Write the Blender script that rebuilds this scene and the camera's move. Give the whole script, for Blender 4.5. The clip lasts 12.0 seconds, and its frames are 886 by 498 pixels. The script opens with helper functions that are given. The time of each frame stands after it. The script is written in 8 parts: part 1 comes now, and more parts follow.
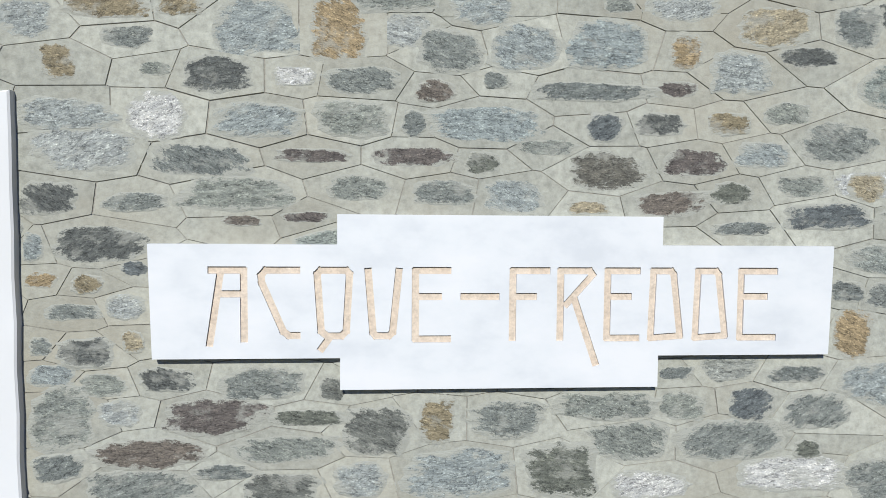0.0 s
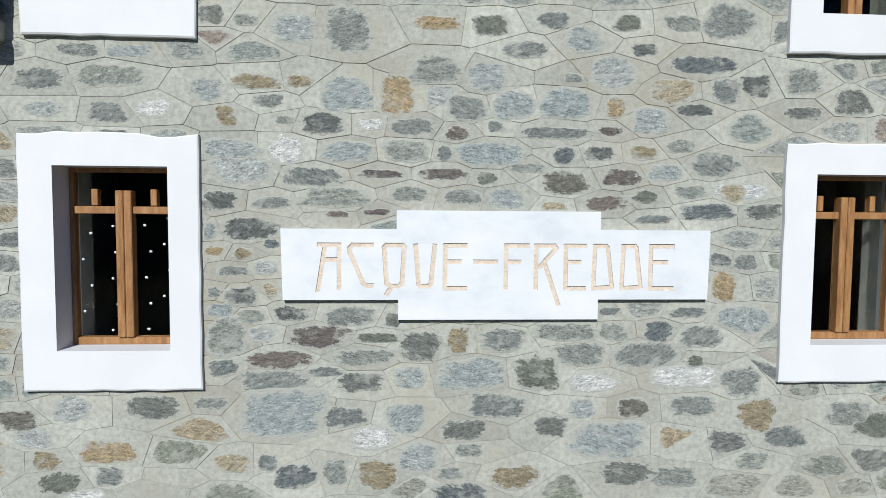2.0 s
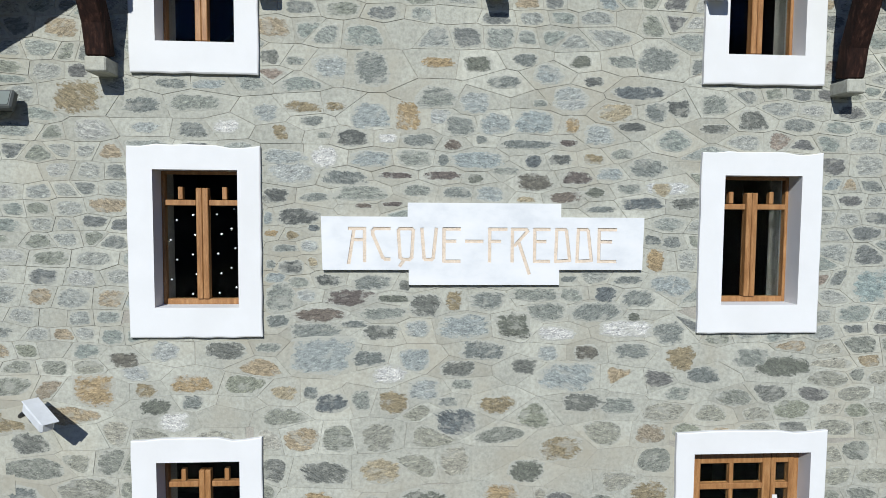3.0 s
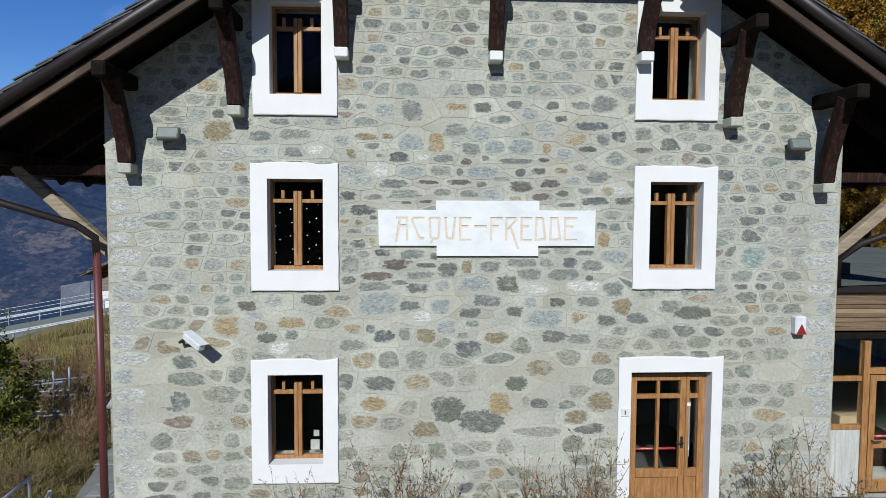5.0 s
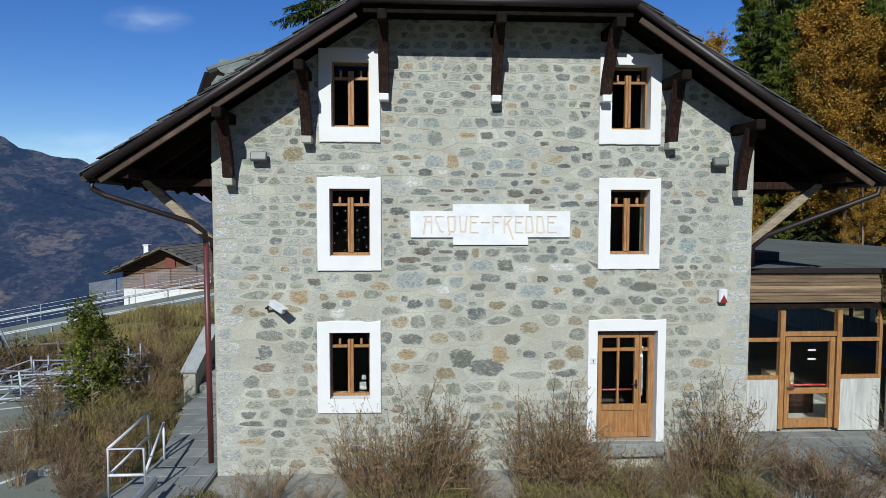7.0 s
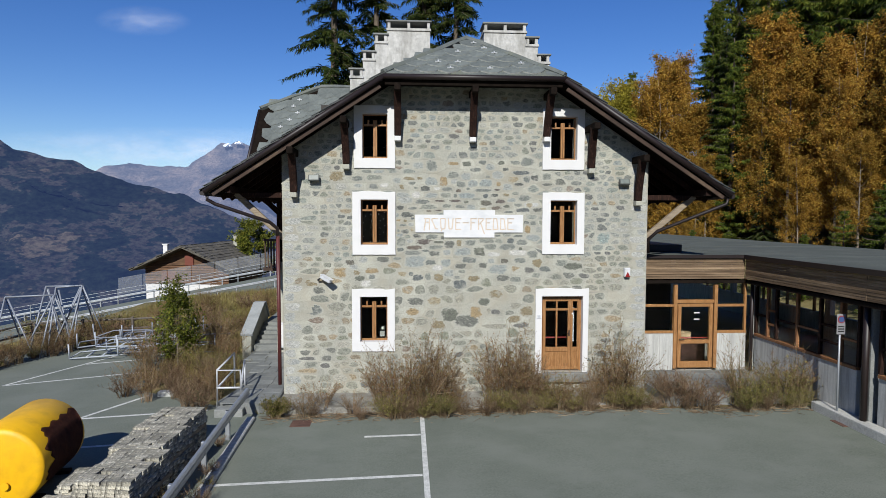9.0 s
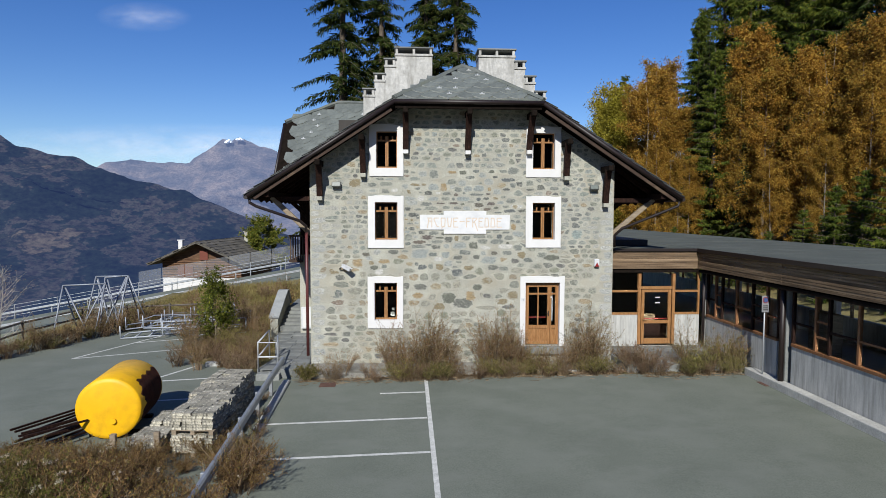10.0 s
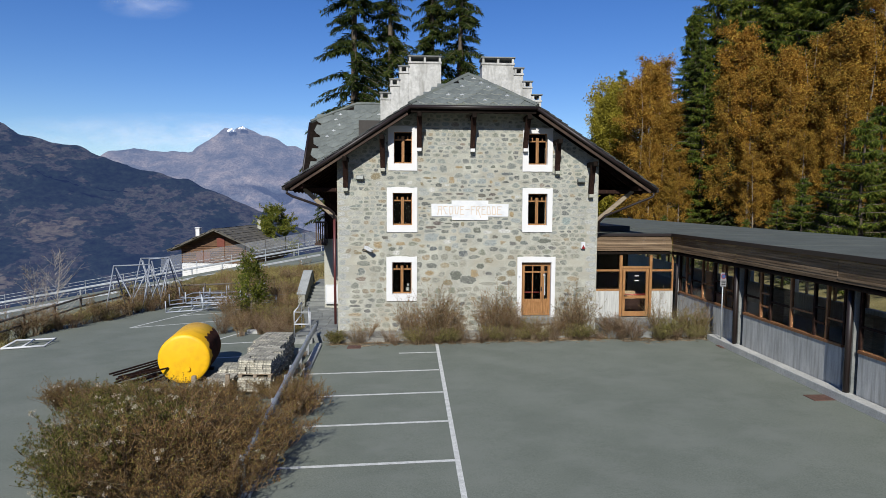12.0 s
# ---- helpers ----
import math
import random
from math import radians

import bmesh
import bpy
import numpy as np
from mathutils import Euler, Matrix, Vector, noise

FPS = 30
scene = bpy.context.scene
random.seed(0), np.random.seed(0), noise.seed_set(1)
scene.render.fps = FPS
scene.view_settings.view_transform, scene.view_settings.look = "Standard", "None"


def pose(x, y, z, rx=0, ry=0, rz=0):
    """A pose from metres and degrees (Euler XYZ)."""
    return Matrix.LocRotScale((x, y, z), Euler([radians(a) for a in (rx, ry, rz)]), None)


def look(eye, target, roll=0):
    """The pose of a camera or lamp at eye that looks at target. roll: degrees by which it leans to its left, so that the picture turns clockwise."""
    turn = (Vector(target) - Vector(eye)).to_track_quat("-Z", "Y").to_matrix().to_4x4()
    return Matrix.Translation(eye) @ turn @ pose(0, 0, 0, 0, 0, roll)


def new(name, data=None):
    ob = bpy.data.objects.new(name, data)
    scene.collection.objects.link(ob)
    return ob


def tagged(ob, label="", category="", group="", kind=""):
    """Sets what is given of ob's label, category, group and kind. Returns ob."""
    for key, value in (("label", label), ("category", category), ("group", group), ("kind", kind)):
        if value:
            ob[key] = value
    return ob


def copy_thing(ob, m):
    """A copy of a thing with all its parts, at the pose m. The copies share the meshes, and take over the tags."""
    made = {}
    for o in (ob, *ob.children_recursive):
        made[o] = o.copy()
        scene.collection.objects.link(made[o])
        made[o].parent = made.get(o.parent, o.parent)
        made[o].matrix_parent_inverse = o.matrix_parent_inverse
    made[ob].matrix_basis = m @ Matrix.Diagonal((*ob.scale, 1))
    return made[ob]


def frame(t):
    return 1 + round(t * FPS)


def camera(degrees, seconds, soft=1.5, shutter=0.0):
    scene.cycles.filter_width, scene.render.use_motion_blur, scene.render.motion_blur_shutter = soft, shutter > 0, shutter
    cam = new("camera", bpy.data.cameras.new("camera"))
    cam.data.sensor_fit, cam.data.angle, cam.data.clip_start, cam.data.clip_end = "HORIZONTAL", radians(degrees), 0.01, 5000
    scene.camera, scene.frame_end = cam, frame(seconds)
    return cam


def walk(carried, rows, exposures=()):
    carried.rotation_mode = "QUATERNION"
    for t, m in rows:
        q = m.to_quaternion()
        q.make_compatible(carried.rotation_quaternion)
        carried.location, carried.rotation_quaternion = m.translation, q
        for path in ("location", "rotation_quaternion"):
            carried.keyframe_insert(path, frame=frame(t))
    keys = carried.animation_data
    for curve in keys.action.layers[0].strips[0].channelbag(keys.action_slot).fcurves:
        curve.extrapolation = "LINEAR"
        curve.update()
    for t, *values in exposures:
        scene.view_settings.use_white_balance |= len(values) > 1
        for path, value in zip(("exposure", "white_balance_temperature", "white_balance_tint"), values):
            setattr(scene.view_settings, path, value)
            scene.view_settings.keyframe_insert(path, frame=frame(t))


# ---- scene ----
cam = camera(71.0, 12.0, soft=0.5)
PATH = [
    (0, (-0.032, -2.777, 5.323), (0.101, -0.785, 5.221), 0.45),
    (0.5, (-0.094, -3.042, 5.332), (0.034, -1.049, 5.226), 0.45),
    (1, (-0.16, -3.413, 5.341), (-0.037, -1.42, 5.224), 0.45),
    (1.5, (-0.2, -3.877, 5.335), (-0.08, -1.884, 5.217), 0.45),
    (2, (-0.253, -4.418, 5.323), (-0.131, -2.425, 5.204), 0.45),
    (2.5, (-0.287, -5.09, 5.295), (-0.165, -3.098, 5.171), 0.45),
    (3, (-0.336, -5.882, 5.262), (-0.214, -3.89, 5.138), 0.4),
    (5, (-0.69, -8.731, 5.164), (-0.58, -6.737, 5.047), 0.3),
    (5.5, (-0.779, -9.381, 5.192), (-0.673, -7.387, 5.071), 0.2),
    (6, (-0.896, -10.098, 5.19), (-0.792, -8.105, 5.071), 0.2),
    (6.5, (-1.024, -10.934, 5.14), (-0.921, -8.94, 5.028), 0.2),
    (7, (-1.128, -11.849, 5.153), (-1.021, -9.855, 5.039), 0.1),
    (9, (-1.406, -17.545, 5.171), (-1.283, -15.552, 5.064), 0.2),
    (9.5, (-1.495, -19.373, 5.222), (-1.373, -17.38, 5.114), 0.2),
    (10, (-1.6, -21.117, 5.295), (-1.48, -19.124, 5.176), 0.2),
    (10.5, (-1.697, -22.626, 5.306), (-1.582, -20.633, 5.176), 0.2),
    (11, (-1.852, -23.793, 5.285), (-1.736, -21.802, 5.142), 0.3),
    (11.5, (-1.933, -24.452, 5.293), (-1.82, -22.461, 5.141), 0.3),
    (12, (-2.029, -24.61, 5.295), (-1.917, -22.619, 5.142), 0.3),
]
walk(cam, [(t, look(eye, target, roll)) for t, eye, target, roll in PATH],
     exposures=[(0, 0.12, 5900, 8), (1.5, 0.15, 5830, 7), (3, 0.13, 5830, 7), (5, 0.12, 5830, 6), (7, 0.14, 5850, 5), (9, 0.16, 6130, 9), (12, 0.20, 6180, 9)])

# ---- world, sun ----
SUN_WAY = Vector((0.20, 1.0, -0.69)).normalized()
world = bpy.data.worlds.new("alpine_sky")
scene.world = world
world.use_nodes = True
wn = world.node_tree.nodes
sky = wn.new("ShaderNodeTexSky")
sky.sky_type = "NISHITA"
sky.sun_disc = False
sky.sun_elevation = math.asin(-SUN_WAY.z)
sky.sun_rotation = math.atan2(-SUN_WAY.x, -SUN_WAY.y)
sky.altitude = 700
sky.dust_density = 0.0
sky.air_density = 1.0
sky.ozone_density = 3.0
wn["Background"].inputs["Strength"].default_value = 0.09
deeper = wn.new("ShaderNodeHueSaturation")
deeper.inputs["Saturation"].default_value = 1.28
deeper.inputs["Hue"].default_value = 0.516
world.node_tree.links.new(sky.outputs["Color"], deeper.inputs["Color"])
world.node_tree.links.new(deeper.outputs["Color"], wn["Background"].inputs["Color"])
sun_data = bpy.data.lights.new("sun", "SUN")
sun_data.energy = 5.0
sun_data.angle = radians(0.5)
sun_data.color = (1.0, 0.945, 0.845)
sun = new("sun", sun_data)
sun.matrix_world = look((0, 0, 40), Vector((0, 0, 40)) + SUN_WAY)


# ---- materials ----
def ramp(nt, fac, stops):
    """A colour ramp fed by fac; stops are (place, colour)."""
    r = nt.nodes.new("ShaderNodeValToRGB")
    el = r.color_ramp.elements
    while len(el) > 1:
        el.remove(el[-1])
    el[0].position, el[0].color = stops[0][0], (*stops[0][1], 1)
    for p, c in stops[1:]:
        e = el.new(p)
        e.color = (*c, 1)
    nt.links.new(fac, r.inputs["Fac"])
    return r.outputs["Color"]


def noise_out(nt, scale, detail=4.0, stretch=(1, 1, 1), rough=0.6, kind="NOISE", coords="Object"):
    tc = nt.nodes.new("ShaderNodeTexCoord")
    mp = nt.nodes.new("ShaderNodeMapping")
    mp.inputs["Scale"].default_value = stretch
    nt.links.new(tc.outputs[coords], mp.inputs["Vector"])
    if kind == "NOISE":
        n = nt.nodes.new("ShaderNodeTexNoise")
        n.inputs["Detail"].default_value = detail
        n.inputs["Roughness"].default_value = rough
        out = n.outputs["Fac"]
    else:
        n = nt.nodes.new("ShaderNodeTexVoronoi")
        out = n.outputs["Distance"]
    n.inputs["Scale"].default_value = scale
    nt.links.new(mp.outputs["Vector"], n.inputs["Vector"])
    return out


def mix(nt, fac, a, b, blend="MIX"):
    m = nt.nodes.new("ShaderNodeMix")
    m.data_type, m.blend_type = "RGBA", blend
    for sock, v in ((m.inputs[0], fac), (m.inputs[6], a), (m.inputs[7], b)):
        if isinstance(v, (int, float)):
            sock.default_value = v
        elif isinstance(v, tuple):
            sock.default_value = (*v, 1)
        else:
            nt.links.new(v, sock)
    return m.outputs[2]


def rand_out(nt, how):
    if how == "object":
        return nt.nodes.new("ShaderNodeObjectInfo").outputs["Random"]
    return nt.nodes.new("ShaderNodeNewGeometry").outputs["Random Per Island"]


def surface(name, stops, scale=8.0, fine=None, rough=0.85, bump=0.3, bump_scale=None, bump_dist=0.01, metal=0.0, spec=0.4, stretch=(1, 1, 1),
            vary=None, vary_amount=0.25, dirt=None, coords="Object"):
    """A grained surface: a ramp over broad noise, fine speckle, an even spread from piece to piece, and relief."""
    m = bpy.data.materials.new(name)
    m.use_nodes = True
    nt = m.node_tree
    b = nt.nodes["Principled BSDF"]
    col = ramp(nt, noise_out(nt, scale, 6, stretch, coords=coords), stops)
    if fine:
        f = noise_out(nt, fine, 5, stretch, 0.7, coords=coords)
        col = mix(nt, 0.55, col, ramp(nt, f, [(0.25, (0.45, 0.45, 0.45)), (0.5, (1, 1, 1)), (0.75, (1.45, 1.45, 1.45))]), "MULTIPLY")
    if dirt:
        d = ramp(nt, noise_out(nt, dirt[0], 6, dirt[2] if len(dirt) > 2 else (1, 1, 1), coords=coords), [(0.48, (0, 0, 0)), (0.72, (1, 1, 1))])
        col = mix(nt, d, col, dirt[1])
    if vary:
        r = rand_out(nt, vary)
        lo, hi = 1 - vary_amount, 1 + vary_amount
        col = mix(nt, 1.0, col, ramp(nt, r, [(0, (lo, lo, lo)), (1, (hi, hi, hi))]), "MULTIPLY")
    nt.links.new(col, b.inputs["Base Color"])
    b.inputs["Roughness"].default_value = rough
    b.inputs["Metallic"].default_value = metal
    b.inputs["Specular IOR Level"].default_value = spec
    if bump:
        bp = nt.nodes.new("ShaderNodeBump")
        bp.inputs["Strength"].default_value = bump
        bp.inputs["Distance"].default_value = bump_dist
        nt.links.new(noise_out(nt, bump_scale or (fine or scale * 4), 6, stretch, 0.7, coords=coords), bp.inputs["Height"])
        nt.links.new(bp.outputs["Normal"], b.inputs["Normal"])
    return m


def pieces(name, stops, fine=40.0, rough=0.8, how="object", bump=0.5, spec=0.3, smear=0.0):
    """A material whose colour is drawn piece by piece from the stops, with grain and veins."""
    m = bpy.data.materials.new(name)
    m.use_nodes = True
    nt = m.node_tree
    b = nt.nodes["Principled BSDF"]
    r = ramp(nt, rand_out(nt, how), stops)
    nt.nodes["Color Ramp"].color_ramp.interpolation = "CONSTANT"
    a = noise_out(nt, fine, 6, (1, 1, 2.2), 0.75)
    col = mix(nt, 0.75, r, ramp(nt, a, [(0.28, (0.3, 0.3, 0.32)), (0.5, (1, 1, 1)), (0.72, (2.1, 2.05, 1.95))]), "MULTIPLY")
    c = noise_out(nt, fine * 0.22, 4, (1, 1, 1.6), 0.6)
    col = mix(nt, 0.6, col, ramp(nt, c, [(0.3, (0.6, 0.6, 0.6)), (0.7, (1.35, 1.33, 1.28))]), "MULTIPLY")
    sp = noise_out(nt, fine * 4.5, 3, (1, 1, 1.5), 0.6)
    col = mix(nt, 1.0, col, ramp(nt, sp, [(0.33, (0.45, 0.45, 0.45)), (0.45, (1, 1, 1)), (0.58, (1, 1, 1)), (0.68, (2.0, 2.0, 1.95))]), "MULTIPLY")
    if smear:
        k = ramp(nt, noise_out(nt, fine * 0.3, 5, (1, 1, 1.4), 0.75), [(0.52, (0, 0, 0)), (0.60, (smear, smear, smear))])
        col = mix(nt, k, col, (0.325, 0.325, 0.285))
    nt.links.new(col, b.inputs["Base Color"])
    b.inputs["Roughness"].default_value = rough
    b.inputs["Specular IOR Level"].default_value = spec
    bp = nt.nodes.new("ShaderNodeBump")
    bp.inputs["Strength"].default_value = bump
    bp.inputs["Distance"].default_value = 0.012
    nt.links.new(a, bp.inputs["Height"])
    nt.links.new(bp.outputs["Normal"], b.inputs["Normal"])
    return m


def plain(name, color, rough=0.5, metal=0.0, spec=0.5):
    return surface(name, [(0.3, tuple(c * 0.88 for c in color)), (0.7, tuple(min(1, c * 1.08) for c in color))], 6, None, rough, 0.08, 30, 0.004, metal, spec)


def glass_mat(name, tint=(0.9, 0.95, 0.95)):
    m = bpy.data.materials.new(name)
    m.use_nodes = True
    b = m.node_tree.nodes["Principled BSDF"]
    b.inputs["Base Color"].default_value = (*tint, 1)
    b.inputs["Transmission Weight"].default_value = 1.0
    b.inputs["Roughness"].default_value = 0.02
    b.inputs["IOR"].default_value = 1.14
    return m


def leaf_mat(name, stops, how="island"):
    m = bpy.data.materials.new(name)
    m.use_nodes = True
    nt = m.node_tree
    b = nt.nodes["Principled BSDF"]
    col = ramp(nt, rand_out(nt, how), stops)
    big = ramp(nt, noise_out(nt, 0.5, 3), [(0.3, (0.65, 0.65, 0.65)), (0.7, (1.25, 1.25, 1.25))])
    col = mix(nt, 1.0, col, big, "MULTIPLY")
    tint = ramp(nt, rand_out(nt, "object"), [(0, (0.8, 0.85, 0.8)), (1, (1.15, 1.1, 1.1))])
    col = mix(nt, 1.0, col, tint, "MULTIPLY")
    nt.links.new(col, b.inputs["Base Color"])
    b.inputs["Roughness"].default_value = 0.75
    b.inputs["Specular IOR Level"].default_value = 0.2
    t = nt.nodes.new("ShaderNodeBsdfTranslucent")
    nt.links.new(col, t.inputs["Color"])
    mx = nt.nodes.new("ShaderNodeMixShader")
    mx.inputs[0].default_value = 0.3
    nt.links.new(b.outputs[0], mx.inputs[1])
    nt.links.new(t.outputs[0], mx.inputs[2])
    nt.links.new(mx.outputs[0], nt.nodes["Material Output"].inputs["Surface"])
    return m


def split_stone(name, stops, how="object", cover=0.0):
    """Split schist: a colour for each stone, torn streaky face, dark clefts, quartz flecks, and mortar wiped over its ragged rim."""
    m = bpy.data.materials.new(name)
    m.use_nodes = True
    nt = m.node_tree
    b = nt.nodes["Principled BSDF"]
    rnd_ = rand_out(nt, how)
    col = ramp(nt, rnd_, stops)
    nt.nodes["Color Ramp"].color_ramp.interpolation = "CONSTANT"
    tc = nt.nodes.new("ShaderNodeTexCoord")

    def math_node(op, a, bval=None, c=None):
        n = nt.nodes.new("ShaderNodeMath")
        n.operation = op
        for sock, v in zip(n.inputs, (a, bval, c)):
            if v is None:
                continue
            if isinstance(v, (int, float)):
                sock.default_value = v
            else:
                nt.links.new(v, sock)
        return n.outputs[0]

    far_ = math_node("MULTIPLY", rnd_, 37.0)
    spin = nt.nodes.new("ShaderNodeVectorRotate")
    spin.rotation_type = "Y_AXIS"
    nt.links.new(tc.outputs["Object"], spin.inputs["Vector"])
    nt.links.new(math_node("MULTIPLY_ADD", math_node("FRACT", far_), 0.9, -0.45), spin.inputs["Angle"])

    def grain(scale, stretch, detail, rough):
        mp = nt.nodes.new("ShaderNodeMapping")
        mp.inputs["Scale"].default_value = stretch
        nt.links.new(spin.outputs[0], mp.inputs["Vector"])
        n = nt.nodes.new("ShaderNodeTexNoise")
        n.noise_dimensions = "4D"
        n.inputs["Scale"].default_value = scale
        n.inputs["Detail"].default_value = detail
        n.inputs["Roughness"].default_value = rough
        nt.links.new(mp.outputs[0], n.inputs["Vector"])
        nt.links.new(far_, n.inputs["W"])
        return n.outputs["Fac"]

    torn = grain(17.0, (1, 1, 2.6), 8, 0.74)
    col = mix(nt, 0.9, col, ramp(nt, torn, [(0.30, (0.40, 0.41, 0.42)), (0.45, (0.85, 0.86, 0.86)), (0.56, (1.18, 1.18, 1.16)), (0.70, (1.95, 1.92, 1.85))]), "MULTIPLY")
    cleft = grain(9.0, (1, 1, 3.2), 4, 0.6)
    col = mix(nt, 1.0, col, ramp(nt, cleft, [(0.476, (1, 1, 1)), (0.493, (0.6, 0.6, 0.61)), (0.50, (0.35, 0.35, 0.36)), (0.515, (1, 1, 1))]), "MULTIPLY")
    fleck = grain(110.0, (1, 1, 1.6), 3, 0.6)
    col = mix(nt, 1.0, col, ramp(nt, fleck, [(0.33, (0.5, 0.5, 0.5)), (0.45, (1, 1, 1)), (0.58, (1, 1, 1)), (0.68, (1.9, 1.9, 1.85))]), "MULTIPLY")
    rim = nt.nodes.new("ShaderNodeAttribute")
    rim.attribute_name = "rim"
    wiped = math_node("MULTIPLY_ADD", math_node("POWER", rim.outputs["Fac"], 2.2), 0.30, grain(11.0, (1, 1, 2.0), 10, 0.82))
    k = ramp(nt, wiped, [(0.655 - cover, (0, 0, 0)), (0.69 - cover, (0.93, 0.93, 0.93))])
    smear = grain(6.0, (1, 1, 1.5), 7, 0.72)
    k2 = ramp(nt, smear, [(0.53, (0, 0, 0)), (0.61, (0.55, 0.55, 0.55))])
    col = mix(nt, k2, col, (0.343, 0.341, 0.295))
    col = mix(nt, k, col, (0.348, 0.346, 0.297))
    nt.links.new(col, b.inputs["Base Color"])
    b.inputs["Roughness"].default_value = 0.85
    b.inputs["Specular IOR Level"].default_value = 0.3
    bp = nt.nodes.new("ShaderNodeBump")
    bp.inputs["Strength"].default_value = 0.8
    bp.inputs["Distance"].default_value = 0.012
    nt.links.new(torn, bp.inputs["Height"])
    nt.links.new(bp.outputs["Normal"], b.inputs["Normal"])
    return m


MORTAR = surface("lime_mortar", [(0.3, (0.30, 0.299, 0.255)), (0.5, (0.35, 0.348, 0.296)), (0.7, (0.40, 0.395, 0.333))], 1.3, 26, 0.95, 0.6, 60, 0.006, spec=0.2,
                 vary="island", vary_amount=0.10, dirt=(0.9, (0.32, 0.295, 0.23)))
JOINT = surface("scored_joint", [(0.3, (0.25, 0.235, 0.20)), (0.7, (0.32, 0.30, 0.255))], 9, 60, 0.95, 0.5)
STONE_STOPS = [(0.0, (0.249, 0.257, 0.234)), (0.12, (0.232, 0.245, 0.220)), (0.24, (0.275, 0.279, 0.251)), (0.36, (0.214, 0.232, 0.207)), (0.48, (0.176, 0.184, 0.168)),
               (0.56, (0.262, 0.267, 0.238)), (0.66, (0.145, 0.151, 0.142)), (0.71, (0.314, 0.314, 0.286)), (0.79, (0.201, 0.209, 0.173)), (0.88, (0.132, 0.132, 0.125)),
               (0.91, (0.271, 0.227, 0.159)), (0.945, (0.219, 0.241, 0.234)), (0.98, (0.219, 0.184, 0.151))]
WARM_STOPS = [(0.0, (0.249, 0.246, 0.200)), (0.12, (0.217, 0.221, 0.183)), (0.24, (0.285, 0.273, 0.222)), (0.34, (0.190, 0.195, 0.166)), (0.44, (0.262, 0.255, 0.210)), (0.54, (0.159, 0.161, 0.143)),
              (0.60, (0.235, 0.232, 0.192)), (0.70, (0.289, 0.237, 0.158)), (0.76, (0.327, 0.314, 0.265)), (0.82, (0.235, 0.202, 0.149)), (0.87, (0.208, 0.214, 0.166)), (0.92, (0.139, 0.137, 0.127)), (0.95, (0.262, 0.218, 0.146)), (0.98, (0.204, 0.165, 0.132))]
STONE = split_stone("field_stone", STONE_STOPS)
STONE_LOOSE = split_stone("field_stone_far", STONE_STOPS, "island", -0.02)
STONE_WARM = split_stone("field_stone_warm", WARM_STOPS, "island", -0.05)
QUOIN = split_stone("pale_granite_quoin", [(0, (0.33, 0.335, 0.315)), (0.4, (0.29, 0.30, 0.285)), (0.7, (0.37, 0.37, 0.345))], "island", -0.04)
STONE_MATS = {
    "dark": split_stone("black_stone", [(0, (0.10, 0.104, 0.096)), (0.3, (0.135, 0.138, 0.122)), (0.6, (0.11, 0.12, 0.12)), (0.8, (0.125, 0.13, 0.107))], "object", -0.01),
    "grey": split_stone("grey_green_stone", [(0, (0.18, 0.19, 0.172)), (0.3, (0.215, 0.225, 0.195)), (0.55, (0.15, 0.16, 0.148)), (0.8, (0.20, 0.21, 0.185))]),
    "pale": split_stone("pale_blue_stone", [(0, (0.275, 0.29, 0.273)), (0.35, (0.25, 0.27, 0.258)), (0.7, (0.305, 0.315, 0.295))]),
    "blue": split_stone("blue_green_stone", [(0, (0.225, 0.265, 0.25)), (0.5, (0.245, 0.27, 0.26))], "object", -0.03),
    "ochre": split_stone("ochre_stone", [(0, (0.28, 0.215, 0.125)), (0.35, (0.215, 0.18, 0.115)), (0.7, (0.29, 0.25, 0.17))]),
    "quartz": split_stone("white_quartz", [(0, (0.42, 0.42, 0.40)), (0.5, (0.48, 0.47, 0.44))]),
    "brown": split_stone("brown_schist", [(0, (0.115, 0.10, 0.09)), (0.4, (0.14, 0.12, 0.10)), (0.7, (0.125, 0.118, 0.098))]),
}
WHITE_PAINT = surface("white_limewash", [(0.3, (0.60, 0.596, 0.585)), (0.7, (0.635, 0.63, 0.62))], 3, None, 0.8, 0.2, 45, 0.004, dirt=(0.8, (0.585, 0.577, 0.56)))
MARBLE = surface("white_marble", [(0.35, (0.54, 0.55, 0.56)), (0.5, (0.61, 0.615, 0.615)), (0.65, (0.65, 0.645, 0.64))], 2.2, None, 0.45, 0.06, 30, 0.003, stretch=(1, 1, 1.8))
LETTER = surface("faded_ochre_paint", [(0.3, (0.53, 0.43, 0.33)), (0.7, (0.58, 0.49, 0.39))], 12, 60, 0.85, 0.1)
HALF_WOOD = surface("half_weathered_board", [(0.3, (0.028, 0.016, 0.011)), (0.55, (0.05, 0.029, 0.019)), (0.78, (0.15, 0.105, 0.065))], 1.1, 40, 0.8, 0.4, 45, 0.006)
CHIMNEY_LIME = surface("stained_chimney_lime", [(0.3, (0.40, 0.395, 0.37)), (0.55, (0.46, 0.455, 0.43)), (0.75, (0.52, 0.515, 0.49))], 1.6, 9, 0.9, 0.4, 30, 0.01, dirt=(1.8, (0.26, 0.255, 0.23), (2, 2, 0.5)))
